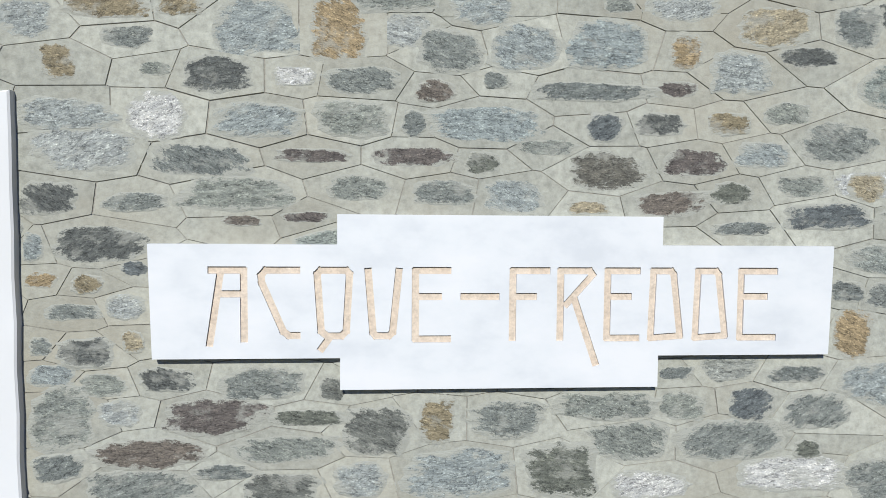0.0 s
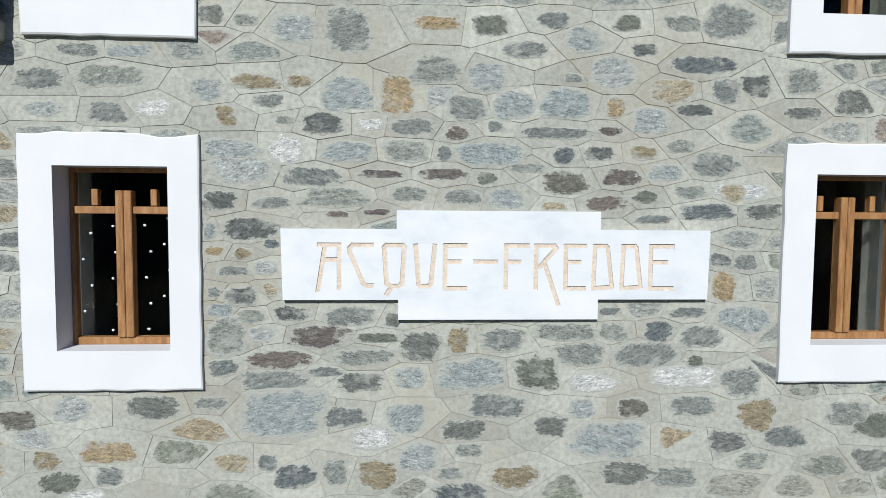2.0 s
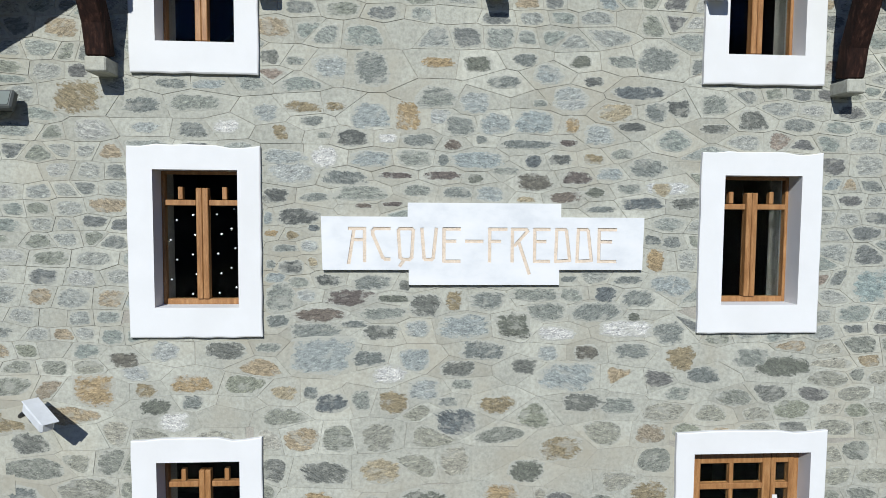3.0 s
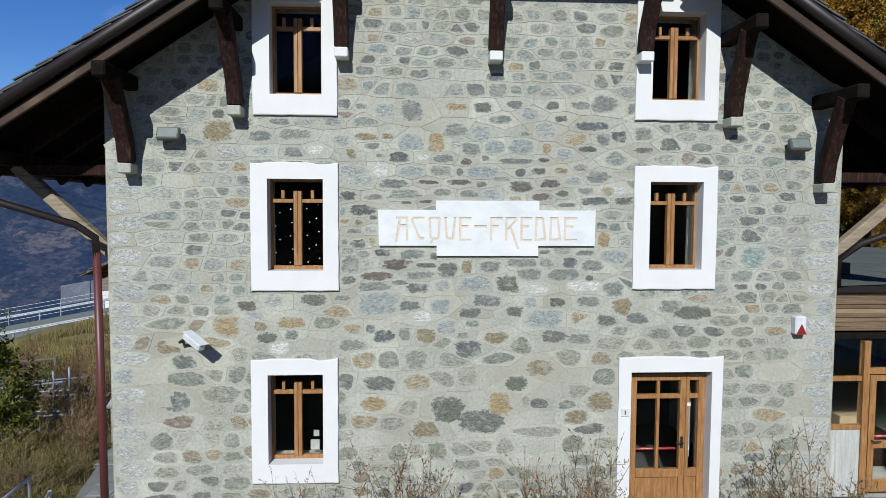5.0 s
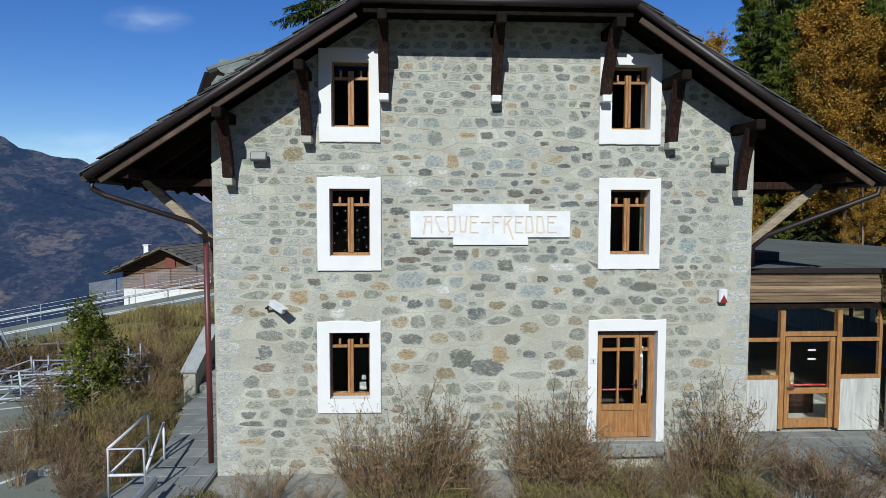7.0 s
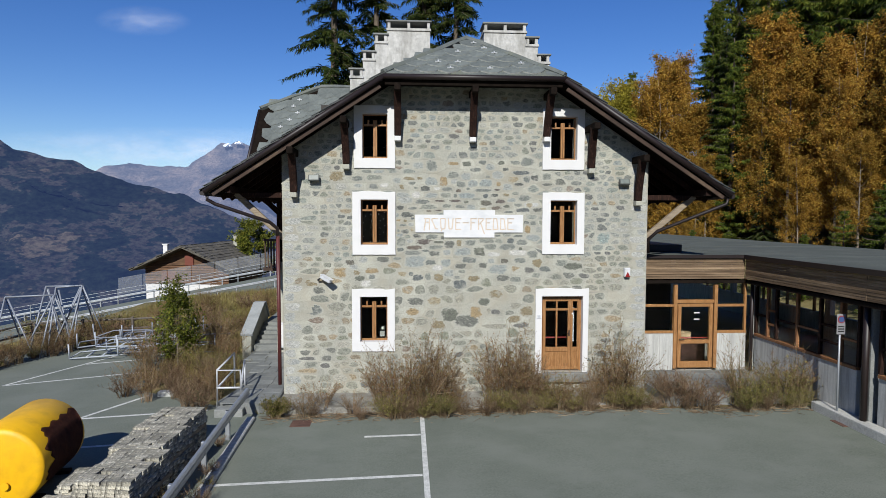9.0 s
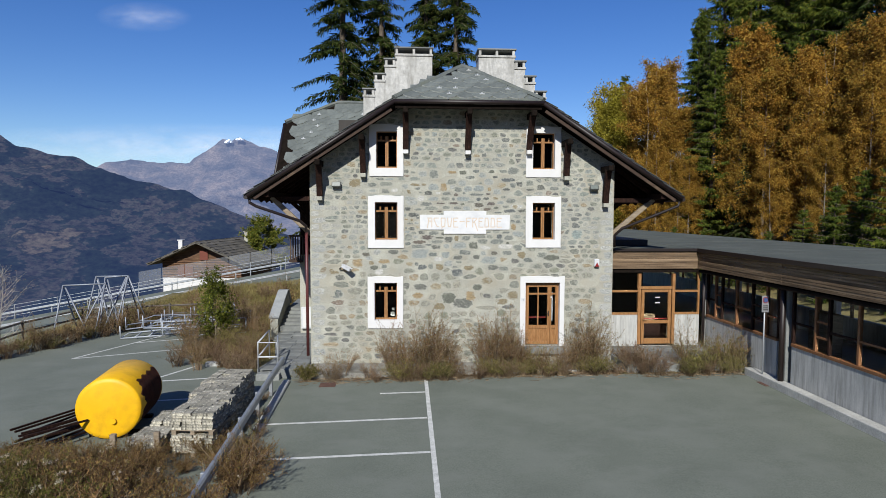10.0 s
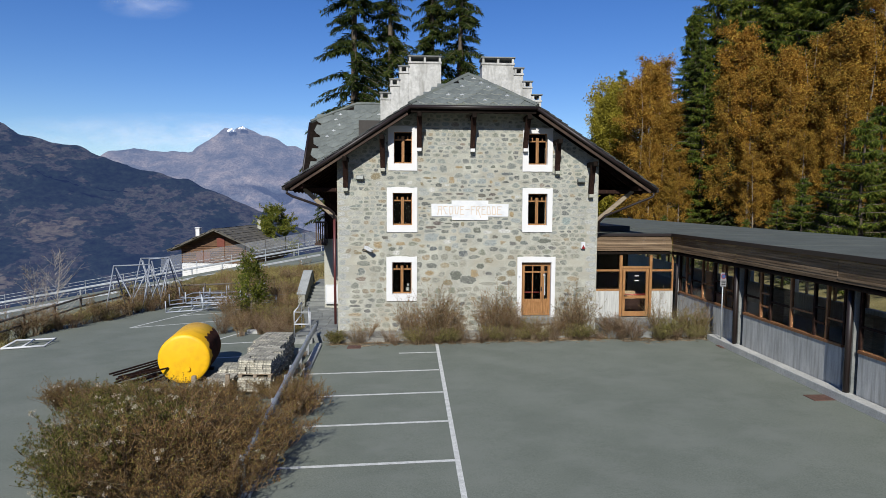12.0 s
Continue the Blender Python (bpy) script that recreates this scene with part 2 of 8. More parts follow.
PINE_WOOD = surface("varnished_pine", [(0.3, (0.20, 0.092, 0.03)), (0.5, (0.275, 0.135, 0.048)), (0.7, (0.35, 0.19, 0.078))], 5, 40, 0.5, 0.15, 60, 0.003, stretch=(6, 6, 0.8))
# Dark red-brown stain, taken darker still for the shade under the overhang.
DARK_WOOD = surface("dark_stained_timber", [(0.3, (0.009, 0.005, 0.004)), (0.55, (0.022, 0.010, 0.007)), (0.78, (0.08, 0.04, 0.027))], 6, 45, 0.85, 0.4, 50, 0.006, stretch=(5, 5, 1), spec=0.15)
# Under-eave shade is put into this near-black; purlin ends and fascia share it.
SOFFIT = surface("shade_dark_boards", [(0.3, (0.006, 0.005, 0.004)), (0.7, (0.015, 0.011, 0.009))], 6, 30, 1.0, 0.3, vary="island", spec=0.03)
GREY_WOOD = surface("weathered_timber", [(0.3, (0.16, 0.125, 0.085)), (0.55, (0.25, 0.20, 0.14)), (0.75, (0.33, 0.28, 0.21))], 4, 35, 0.85, 0.4, 45, 0.006, stretch=(1, 1, 6))
BOARD = surface("sunburnt_larch_boards", [(0.25, (0.055, 0.035, 0.02)), (0.5, (0.15, 0.10, 0.058)), (0.75, (0.29, 0.21, 0.13))], 1.6, 30, 0.8, 0.4, 60, 0.006,
                stretch=(0.35, 0.35, 7), vary="object", vary_amount=0.22)
SLATE = surface("grey_green_slate", [(0.3, (0.085, 0.096, 0.092)), (0.5, (0.12, 0.134, 0.126)), (0.7, (0.16, 0.17, 0.155))], 2, 26, 0.75, 0.4, 30, 0.01, vary="island",
                vary_amount=0.3, dirt=(1.2, (0.15, 0.16, 0.115)))
GUTTER = plain("brown_painted_metal", (0.014, 0.008, 0.007), 0.5, 0.0)
PIPE = plain("oxblood_pipe", (0.09, 0.022, 0.02), 0.45)
CONCRETE = surface("streaked_concrete", [(0.3, (0.33, 0.335, 0.32)), (0.55, (0.44, 0.44, 0.42)), (0.75, (0.53, 0.53, 0.505))], 2.2, 40, 0.9, 0.4, 40, 0.006, stretch=(4, 4, 0.5),
                   dirt=(2.5, (0.27, 0.27, 0.25), (5, 5, 0.4)))
KERB_STONE = surface("pale_kerb_concrete", [(0.3, (0.32, 0.32, 0.30)), (0.7, (0.48, 0.475, 0.44))], 1.7, 22, 0.95, 0.5, 30, 0.01)
WING_WOOD = surface("red_brown_stain", [(0.3, (0.11, 0.045, 0.02)), (0.5, (0.19, 0.085, 0.036)), (0.7, (0.27, 0.14, 0.065))], 5, 40, 0.55, 0.15, 60, 0.003, stretch=(6, 6, 0.8))
ROOF_FELT = surface("grey_roof_sheet", [(0.3, (0.078, 0.088, 0.080)), (0.7, (0.116, 0.126, 0.112))], 0.6, 14, 0.95, 0.2, 20, 0.006, spec=0.12, dirt=(0.8, (0.080, 0.086, 0.080)))
ASPHALT = surface("worn_asphalt", [(0.3, (0.122, 0.136, 0.110)), (0.5, (0.140, 0.155, 0.126)), (0.7, (0.158, 0.172, 0.142))], 0.5, 30, 0.9, 0.4, 90, 0.005,
                  dirt=(0.7, (0.165, 0.178, 0.150), (1, 1.3, 1)))
ROAD_PAINT = surface("worn_road_paint", [(0.3, (0.40, 0.41, 0.38)), (0.6, (0.58, 0.58, 0.55))], 6, 40, 0.85, 0.2)
PAVING = surface("grey_paving_slab", [(0.3, (0.139, 0.148, 0.143)), (0.7, (0.221, 0.226, 0.213))], 2, 30, 0.9, 0.3, vary="object", vary_amount=0.2)
GALV = plain("dull_galvanised_steel", (0.33, 0.35, 0.37), 0.5, 0.5)
WHITE_STEEL = plain("white_painted_steel", (0.55, 0.56, 0.57), 0.45)
RED_BAR = plain("dark_red_bar", (0.22, 0.03, 0.025), 0.4)
BLACK = plain("black_plastic", (0.015, 0.015, 0.016), 0.5)
# Gloom inside the rooms is put into this near-black colour.
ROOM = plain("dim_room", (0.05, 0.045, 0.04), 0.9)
LINO = plain("pale_floor_tile", (0.30, 0.29, 0.26), 0.5)
GLASS = glass_mat("window_glass")
GRASS = surface("dry_meadow", [(0.3, (0.088, 0.075, 0.026)), (0.5, (0.185, 0.145, 0.053)), (0.7, (0.264, 0.207, 0.088))], 0.8, 18, 0.95, 0.6, 30, 0.03, dirt=(0.3, (0.062, 0.075, 0.022)))


# ---- mesh helpers ----
def box(bm, x0, x1, y0, y1, z0, z1, bevel=0.0):
    """An axis-aligned block, with softened edges if asked."""
    m = Matrix.LocRotScale(((x0 + x1) / 2, (y0 + y1) / 2, (z0 + z1) / 2), None, (abs(x1 - x0), abs(y1 - y0), abs(z1 - z0)))
    r = bmesh.ops.create_cube(bm, size=1, matrix=m)
    if bevel:
        edges = list({e for v in r["verts"] for e in v.link_edges})
        bmesh.ops.bevel(bm, geom=edges, offset=bevel, segments=1, affect="EDGES")
    return bm


def beam(bm, a, b, w, h, up=(0, 0, 1), bevel=0.0):
    """A squared bar from a to b, w wide and h high."""
    a, b = Vector(a), Vector(b)
    d = (b - a).normalized()
    side = d.cross(Vector(up))
    if side.length < 1e-4:
        side = d.cross(Vector((0, 1, 0)))
    side.normalize()
    top = side.cross(d).normalized()
    vs = []
    for p in (a, b):
        for s, t in ((-1, -1), (1, -1), (1, 1), (-1, 1)):
            vs.append(bm.verts.new(p + side * (s * w / 2) + top * (t * h / 2)))
    fs = [bm.faces.new([vs[i] for i in q]) for q in ((3, 2, 1, 0), (4, 5, 6, 7), (0, 1, 5, 4), (1, 2, 6, 5), (2, 3, 7, 6), (3, 0, 4, 7))]
    if bevel:
        bmesh.ops.bevel(bm, geom=list({e for f in fs for e in f.edges}), offset=bevel, segments=1, affect="EDGES")
    return bm


def tube(bm, pts, r, n=8, caps=True):
    """A round pipe along pts; r is one radius or one for each point."""
    pts = [Vector(p) for p in pts]
    rings = []
    for i, p in enumerate(pts):
        d = (pts[min(i + 1, len(pts) - 1)] - pts[max(i - 1, 0)]).normalized()
        u = d.cross(Vector((0, 0, 1)))
        if u.length < 1e-3:
            u = d.cross(Vector((0, 1, 0)))
        u.normalize()
        v = d.cross(u)
        rad = r[i] if isinstance(r, (list, tuple)) else r
        rings.append([bm.verts.new(p + (u * math.cos(k * math.tau / n) + v * math.sin(k * math.tau / n)) * rad) for k in range(n)])
    for a, b in zip(rings, rings[1:]):
        for k in range(n):
            f = bm.faces.new((a[k], a[(k + 1) % n], b[(k + 1) % n], b[k]))
            f.smooth = n > 6
    if caps:
        bm.faces.new(rings[0])
        bm.faces.new(rings[-1][::-1])
    return bm


def prism(bm, outline, y0, y1):
    """A slab with an outline in x and z, between y0 and y1."""
    a = [bm.verts.new((x, y0, z)) for x, z in outline]
    b = [bm.verts.new((x, y1, z)) for x, z in outline]
    n = len(outline)
    bm.faces.new(a)
    bm.faces.new(b[::-1])
    for i in range(n):
        bm.faces.new((a[(i + 1) % n], a[i], b[i], b[(i + 1) % n]))
    return bm


def sheet(bm, corners, thick, down=(0, 0, -1)):
    """A flat slab under the given corners."""
    d = Vector(down) * thick
    a = [bm.verts.new(c) for c in corners]
    b = [bm.verts.new(Vector(c) + d) for c in corners]
    n = len(a)
    bm.faces.new(a)
    bm.faces.new(b[::-1])
    for i in range(n):
        bm.faces.new((a[(i + 1) % n], a[i], b[i], b[(i + 1) % n]))
    return bm


def done(name, bm, material):
    bmesh.ops.recalc_face_normals(bm, faces=bm.faces)
    me = bpy.data.meshes.new(name)
    bm.to_mesh(me)
    bm.free()
    for m in material if isinstance(material, (list, tuple)) else [material]:
        me.materials.append(m)
    return new(name, me)


def thing(name, bm, material, label, category, group="", kind=""):
    return tagged(done(name, bm, material), label, category, group, kind)


def holder(name, x, y, z, label, category, group="", kind="", rz=0):
    ob = new(name)
    ob.empty_display_size = 0.1
    ob.matrix_basis = pose(x, y, z, 0, 0, rz)
    return tagged(ob, label, category, group, kind)


def part(name, bm, material, parent, label=""):
    """Links a bmesh as one mesh under a thing or a part."""
    ob = done(name, bm, material)
    ob.parent = parent
    return tagged(ob, label)


def part_mesh(name, me, parent, m=None):
    """A piece that shares its mesh with others."""
    ob = new(name, me)
    ob.parent = parent
    if m is not None:
        ob.matrix_basis = m
    return ob


def B():
    return bmesh.new()


def ground_z(x, y):
    """Height of the yard, which falls gently towards the valley."""
    return 0.0165 * (max(-20.0, min(x, 14.0)) + 1.0)

# ---- ground and pavements ----
def ground_sheet():
    """One sheet from the yard to the horizon; it drops to the valley and climbs to the wood."""
    bm = B()
    def h(x, y):
        z = ground_z(x, y) - 0.02
        if x < -17.5:
            z -= ((-17.5 - x) * 0.16 if x > -60 else 6.8 + (-60 - x) * 0.42) + min(-17.5 - x, 9) * 0.5 * max(0.0, min(1.0, (27 - y) / 6))
        z -= min(max(0.0, -29 - x), 60) * 0.7
        if x > 16:
            z += min(x - 16, 500) * 0.22
        if y > 7 and -20 < x < 6:
            z += max(0.0, min(1.0, (x + 17) / 6)) * 0.022 * min(y - 7, 15)
        if y > 12 and x < 6:
            k = min(1.0, (6 - x) / 8)
            if y > 34:
                z -= k * (y - 34) * 0.20
        if y > 22 and x < 10:
            k = min(1.0, (y - 22) / 7)
            z = min(z, z * (1 - k) + k * (-2.9 + 0.17 * (x + 24.3)))
        if y < -45:
            z += (-45 - y) * 0.02
        return max(z, -420.0)
    xs = [-3000, -1500, -700, -350, -180, -100, -60, -45, -34, -28, -24, -21, -19, -17.5, -16, -14, -12, -11, -10, -6, -2, 2, 6, 10, 14, 16, 20, 28, 40, 60, 100, 180, 350, 700, 1500]
    ys = [-1500, -500, -200, -90, -60, -45, -30, -20, -10, 0, 4, 7, 8.5, 10, 12, 16, 20, 22, 25, 30, 34, 40, 50, 65, 90, 140, 220, 400, 800, 1800, 3000]
    grid = [[bm.verts.new((x, y, h(x, y))) for x in xs] for y in ys]
    for j in range(len(ys) - 1):
        for i in range(len(xs) - 1):
            bm.faces.new((grid[j][i], grid[j][i + 1], grid[j + 1][i + 1], grid[j + 1][i]))
    return thing("ground", bm, GRASS, "dry autumn meadow falling towards the valley", "ground", kind="structure")


ground_sheet()


def flat_patch(name, outline, lift, material, label, category):
    """A thin flat sheet that follows the fall of the yard."""
    bm = B()
    a = [bm.verts.new((x, y, ground_z(x, y) + lift)) for x, y in outline]
    bm.faces.new(a)
    return thing(name, bm, material, label, category, kind="structure")


flat_patch("car_park", [(9.6, -45), (9.6, -2.0), (-4.6, -1.15), (-6.1, -0.6), (-9.4, 1.5), (-9.9, 5.0), (-11.5, 8.6), (-13.5, 8.6), (-17.2, 7.6), (-17.3, -1), (-17.3, -45)],
           0.0, ASPHALT, "worn grey-green asphalt car park with faded lines", "car park")


def line(x0, y0, x1, y1, w=0.11):
    bm = B()
    a, b = Vector((x0, y0, 0)), Vector((x1, y1, 0))
    n = (b - a).normalized().cross(Vector((0, 0, 1))) * w / 2
    vs = [bm.verts.new((p.x, p.y, ground_z(p.x, p.y) + 0.006)) for p in (a + n, b + n, b - n, a - n)]
    bm.faces.new(vs)
    thing("parking_line", bm, ROAD_PAINT, "faded white line painted on the asphalt", "road marking", "parking lines", "structure")


line(-0.96, -1.3, -1.03, -16.4)
for k in range(6):
    line(-1.05 if k else -0.98, -3.12 - 2.29 * k + 0.0, -2.35 if k == 0 else -5.2, -3.12 - 2.29 * k - (0.02 if k == 0 else 0.12))
line(-14.0, 2.5, -11.2, 9.2)
line(-14.0, 2.5, -9.9, 3.9)
line(-12.8, 5.2, -10.6, 5.9)
line(-9.9, -1.1, -6.7, -0.7)
line(-9.9, -3.3, -6.9, -3.0)
line(-9.9, -1.1, -8.9, 0.9)

# ---- the stone house ----
X0, X1, XC = -4.81, 5.58, 0.385
RIDGE, PITCH, KNEE, FRONT, XR = 10.58, 0.655, 8.98, -0.82, 0.46
house = holder("stone_house", XC, 0, 0, "three-storey grey fieldstone house with a half-hipped slate roof", "house")


def hp(name, bm, material, parent=None, label=""):
    """A part of the house, whose holder stands at its front."""
    ob = part(name, bm, material, parent or house, label)
    if parent is None:
        ob.matrix_basis = Matrix.Translation((-XC, 0, 0))
    return ob


def under(x, drop=0.30):
    """Underside of the roof over the front."""
    return min(KNEE - drop + 0.2, RIDGE - PITCH * abs(x - XR) - drop)


WINDOWS = [(-2.87, -1.665, 4.065, 5.845), (2.51, 3.725, 4.08, 5.845), (-2.89, -1.68, 1.32, 3.107), (-2.82, -1.675, 6.487, 8.23), (2.50, 3.70, 6.485, 8.215)]
OPENINGS = [(a + 0.225, b - 0.205, c + 0.275, d - 0.22) for a, b, c, d in WINDOWS]
DOOR = (2.52, 3.73, 0.68, 2.88)


def front_wall():
    bm = B()
    holes = OPENINGS + [DOOR]
    xs = sorted({X0, X1, XC, -1.75, 2.52} | {v for o in holes for v in o[:2]})
    for a, b in zip(xs, xs[1:]):
        cuts = sorted((o[2], o[3]) for o in holes if o[0] <= a + 1e-4 and o[1] >= b - 1e-4)
        z = -0.3
        for c, d in cuts + [(None, None)]:
            if c is None:
                prism(bm, [(a, z), (b, z), (b, under(b)), (a, under(a))], 0.0, 0.5)
            else:
                prism(bm, [(a, z), (b, z), (b, c), (a, c)], 0.0, 0.5)
                z = d
    bmesh.ops.remove_doubles(bm, verts=bm.verts[:], dist=0.001)
    return hp("wall_front", bm, JOINT, None, "rubble stone wall with scored lime mortar")


WALL = front_wall()
bm = B()
box(bm, X0, X0 + 0.5, 0.5, 14, -0.3, 6.6)
hp("wall_side", bm, MORTAR)
bm = B()
box(bm, X1 - 0.5, X1, 0.5, 14, -0.3, 6.6)
hp("wall_side", bm, MORTAR)
bm = B()
prism(bm, [(X0, -0.3), (X1, -0.3), (X1, under(X1)), (2.8, 8.7), (XR, 10.1), (-2, 8.6), (X0, under(X0))], 14.0, 14.4)
hp("wall_back", bm, MORTAR)
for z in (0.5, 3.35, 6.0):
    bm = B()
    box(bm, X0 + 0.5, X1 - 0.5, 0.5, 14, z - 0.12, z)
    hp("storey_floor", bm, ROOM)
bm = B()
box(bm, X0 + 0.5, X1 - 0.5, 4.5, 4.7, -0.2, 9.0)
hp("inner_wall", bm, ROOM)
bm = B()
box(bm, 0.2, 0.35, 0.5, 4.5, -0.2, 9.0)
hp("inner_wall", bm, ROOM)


def surround(rect, hole, sill=True):
    """The painted plaster band round an opening with its reveals: one slightly uneven ring, or an arch open to the floor."""
    x0, x1, z0, z1 = rect
    a0, a1, c0, c1 = hole[0] + 0.007, hole[1] - 0.007, hole[2] + (0.007 if sill else 0), hole[3] - 0.007
    rnd = random.Random(int(x0 * 100 + z0 * 10))
    j = lambda: rnd.uniform(-0.014, 0.014)
    bm = B()
    steps = 9
    outer, inner = [], []
    sides = [((x0, z0), (x0, z1), (a0, c0), (a0, c1)), ((x0, z1), (x1, z1), (a0, c1), (a1, c1)), ((x1, z1), (x1, z0), (a1, c1), (a1, c0))]
    if sill:
        sides.append(((x1, z0), (x0, z0), (a1, c0), (a0, c0)))
    else:
        sides = [((x0, z0), (x0, z1), (a0, z0), (a0, c1)), sides[1], ((x1, z1), (x1, z0), (a1, c1), (a1, z0))]
    for p, q, r, t in sides:
        for k in range(steps):
            f = k / steps
            low = 0.024 if p[1] == q[1] == z1 and k >= steps - 2 else 0.012 if p[1] == q[1] == z1 and k < 2 else 0.0
            outer.append((p[0] + (q[0] - p[0]) * (f - (0.025 if k == steps - 1 and low else 0)) + j() * 0.35, p[1] + (q[1] - p[1]) * f - low + j() * 0.35))
            inner.append((r[0] + (t[0] - r[0]) * f, r[1] + (t[1] - r[1]) * f))
    if not sill:
        outer.append((x1, z0))
        inner.append((a1, z0))
    rows = [[bm.verts.new((x, 0.03, z)) for x, z in outer], [bm.verts.new((x, -0.040, z)) for x, z in outer],
            [bm.verts.new((x + (u - x) * 0.04, -0.047, z + (w - z) * 0.04)) for (x, z), (u, w) in zip(outer, inner)],
            [bm.verts.new((x, -0.047, z)) for x, z in inner], [bm.verts.new((x, 0.3, z)) for x, z in inner]]
    n = len(outer)
    for a, b in zip(rows, rows[1:]):
        for k in range(n if sill else n - 1):
            bm.faces.new((a[k], a[(k + 1) % n], b[(k + 1) % n], b[k]))
    return bm


def window(rect, hole):
    a0, a1, c0, c1 = hole[0] + 0.007, hole[1] - 0.007, hole[2] + 0.007, hole[3] - 0.007
    band = hp("window", surround(rect, hole), WHITE_PAINT, None, "wood-framed casement window in a whitewashed surround")
    y0, y1 = 0.16, 0.23
    bm = B()
    f = 0.032
    box(bm, a0, a0 + f, y0, y1, c0, c1, 0.006)
    box(bm, a1 - f, a1, y0, y1, c0, c1, 0.006)
    box(bm, a0 + f, a1 - f, y0, y1, c1 - f, c1, 0.006)
    box(bm, a0 + f, a1 - f, y0, y1, c0, c0 + 0.055, 0.006)
    hp("frame", bm, PINE_WOOD, band)
    xc = (a0 + a1) / 2
    bm = B()
    box(bm, xc - 0.056, xc - 0.002, y0 - 0.02, y1, c0 + 0.055, c1 - 0.16, 0.006)
    box(bm, xc + 0.002, xc + 0.056, y0 - 0.02, y1, c0 + 0.055, c1 - 0.16, 0.006)
    hp("meeting_stile", bm, PINE_WOOD, band)
    zt = c1 - 0.30
    for s, e in ((a0 + f, xc - 0.062), (xc + 0.062, a1 - f)):
        bm = B()
        box(bm, s, e, y0 - 0.005, y1 - 0.01, zt - 0.027, zt + 0.027, 0.005)
        m = (s + e) / 2
        box(bm, m - 0.022, m + 0.022, y0, y1 - 0.012, zt + 0.032, zt + 0.15, 0.004)
        hp("glazing_bar", bm, PINE_WOOD, band)
        bm = B()
        box(bm, s, e, y1 - 0.03, y1 - 0.026, c0 + 0.055, c1 - f)
        ob = hp("pane", bm, GLASS, band)
        ob.visible_shadow = False
    return band


for r, o in zip(WINDOWS, OPENINGS):
    window(r, o)


def front_door():
    x0, x1, z0, z1 = DOOR
    band = hp("door_surround", surround((2.345, 3.885, 0.35, 3.10), DOOR, False), WHITE_PAINT, None, "whitewashed plaster door surround")
    a0, a1, c1 = x0 + 0.007, x1 - 0.007, z1 - 0.007
    door = hp("door", B(), PINE_WOOD)
    bm = B()
    y0, y1 = 0.14, 0.22
    box(bm, a0, a0 + 0.06, y0, y1, z0, c1, 0.006)
    box(bm, a1 - 0.06, a1, y0, y1, z0, c1, 0.006)
    box(bm, a0 + 0.06, a1 - 0.06, y0, y1, c1 - 0.06, c1, 0.006)
    hp("frame", bm, PINE_WOOD, door)
    xm = a0 + 0.89
    def leaf(s, e, cols, name):
        bm = B()
        st = 0.085 if cols > 1 else 0.05
        box(bm, s, s + st, y0 - 0.02, y1 - 0.02, z0 + 0.02, c1 - 0.065, 0.006)
        box(bm, e - st, e, y0 - 0.02, y1 - 0.02, z0 + 0.02, c1 - 0.065, 0.006)
        for p, q in ((c1 - 0.17, c1 - 0.065), (c1 - 0.44, c1 - 0.38), (z0 + 0.56, z0 + 0.68), (z0 + 0.02, z0 + 0.12)):
            box(bm, s + st, e - st, y0 - 0.015, y1 - 0.025, p, q, 0.005)
        box(bm, s + st, e - st, y0 + 0.01, y1 - 0.035, z0 + 0.12, z0 + 0.56)
        if cols > 1:
            m = (s + e) / 2
            box(bm, m - 0.022, m + 0.022, y0 - 0.012, y1 - 0.03, z0 + 0.68, c1 - 0.17, 0.004)
        ob = hp(name, bm, PINE_WOOD, door)
        bm = B()
        box(bm, s + st, e - st, y0 + 0.02, y0 + 0.025, z0 + 0.68, c1 - 0.17)
        g = hp("pane", bm, GLASS, door)
        g.visible_shadow = False
    leaf(a0 + 0.065, xm, 2, "leaf")
    leaf(xm + 0.006, a1 - 0.065, 1, "side_leaf")
    bm = B()
    tube(bm, [(xm - 0.05, y0 - 0.02, 1.78), (xm - 0.05, y0 - 0.08, 1.78), (xm - 0.16, y0 - 0.08, 1.78)], 0.011)
    box(bm, xm - 0.07, xm - 0.03, y0 - 0.03, y0 - 0.018, 1.68, 1.86, 0.004)
    hp("handle", bm, BLACK, door)
    bm = B()
    tube(bm, [(a0 + 0.16, y1 + 0.06, 1.62), (xm - 0.08, y1 + 0.06, 1.62)], 0.02)
    hp("push_bar", bm, RED_BAR, door, "dark red push bar behind the glass")
    bm = B()
    box(bm, xm + 0.08, xm + 0.13, y1 + 0.03, y1 + 0.04, 1.5, 2.5)
    hp("seal_strip", bm, GALV, door, "pale grey strip behind the glass")
    bm = B()
    box(bm, xm + 0.02, xm + 0.07, y0 - 0.03, y0 - 0.021, 2.32, 2.37)
    hp("notice", bm, WHITE_PAINT, door)
    bm = B()
    box(bm, 2.36, 3.87, -0.16, 0.16, 0.40, 0.66, 0.01)
    hp("door_step", bm, PAVING)


front_door()


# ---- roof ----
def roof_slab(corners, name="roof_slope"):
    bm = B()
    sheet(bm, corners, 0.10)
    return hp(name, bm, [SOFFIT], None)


def T(x):
    return RIDGE - PITCH * abs(x - XR)


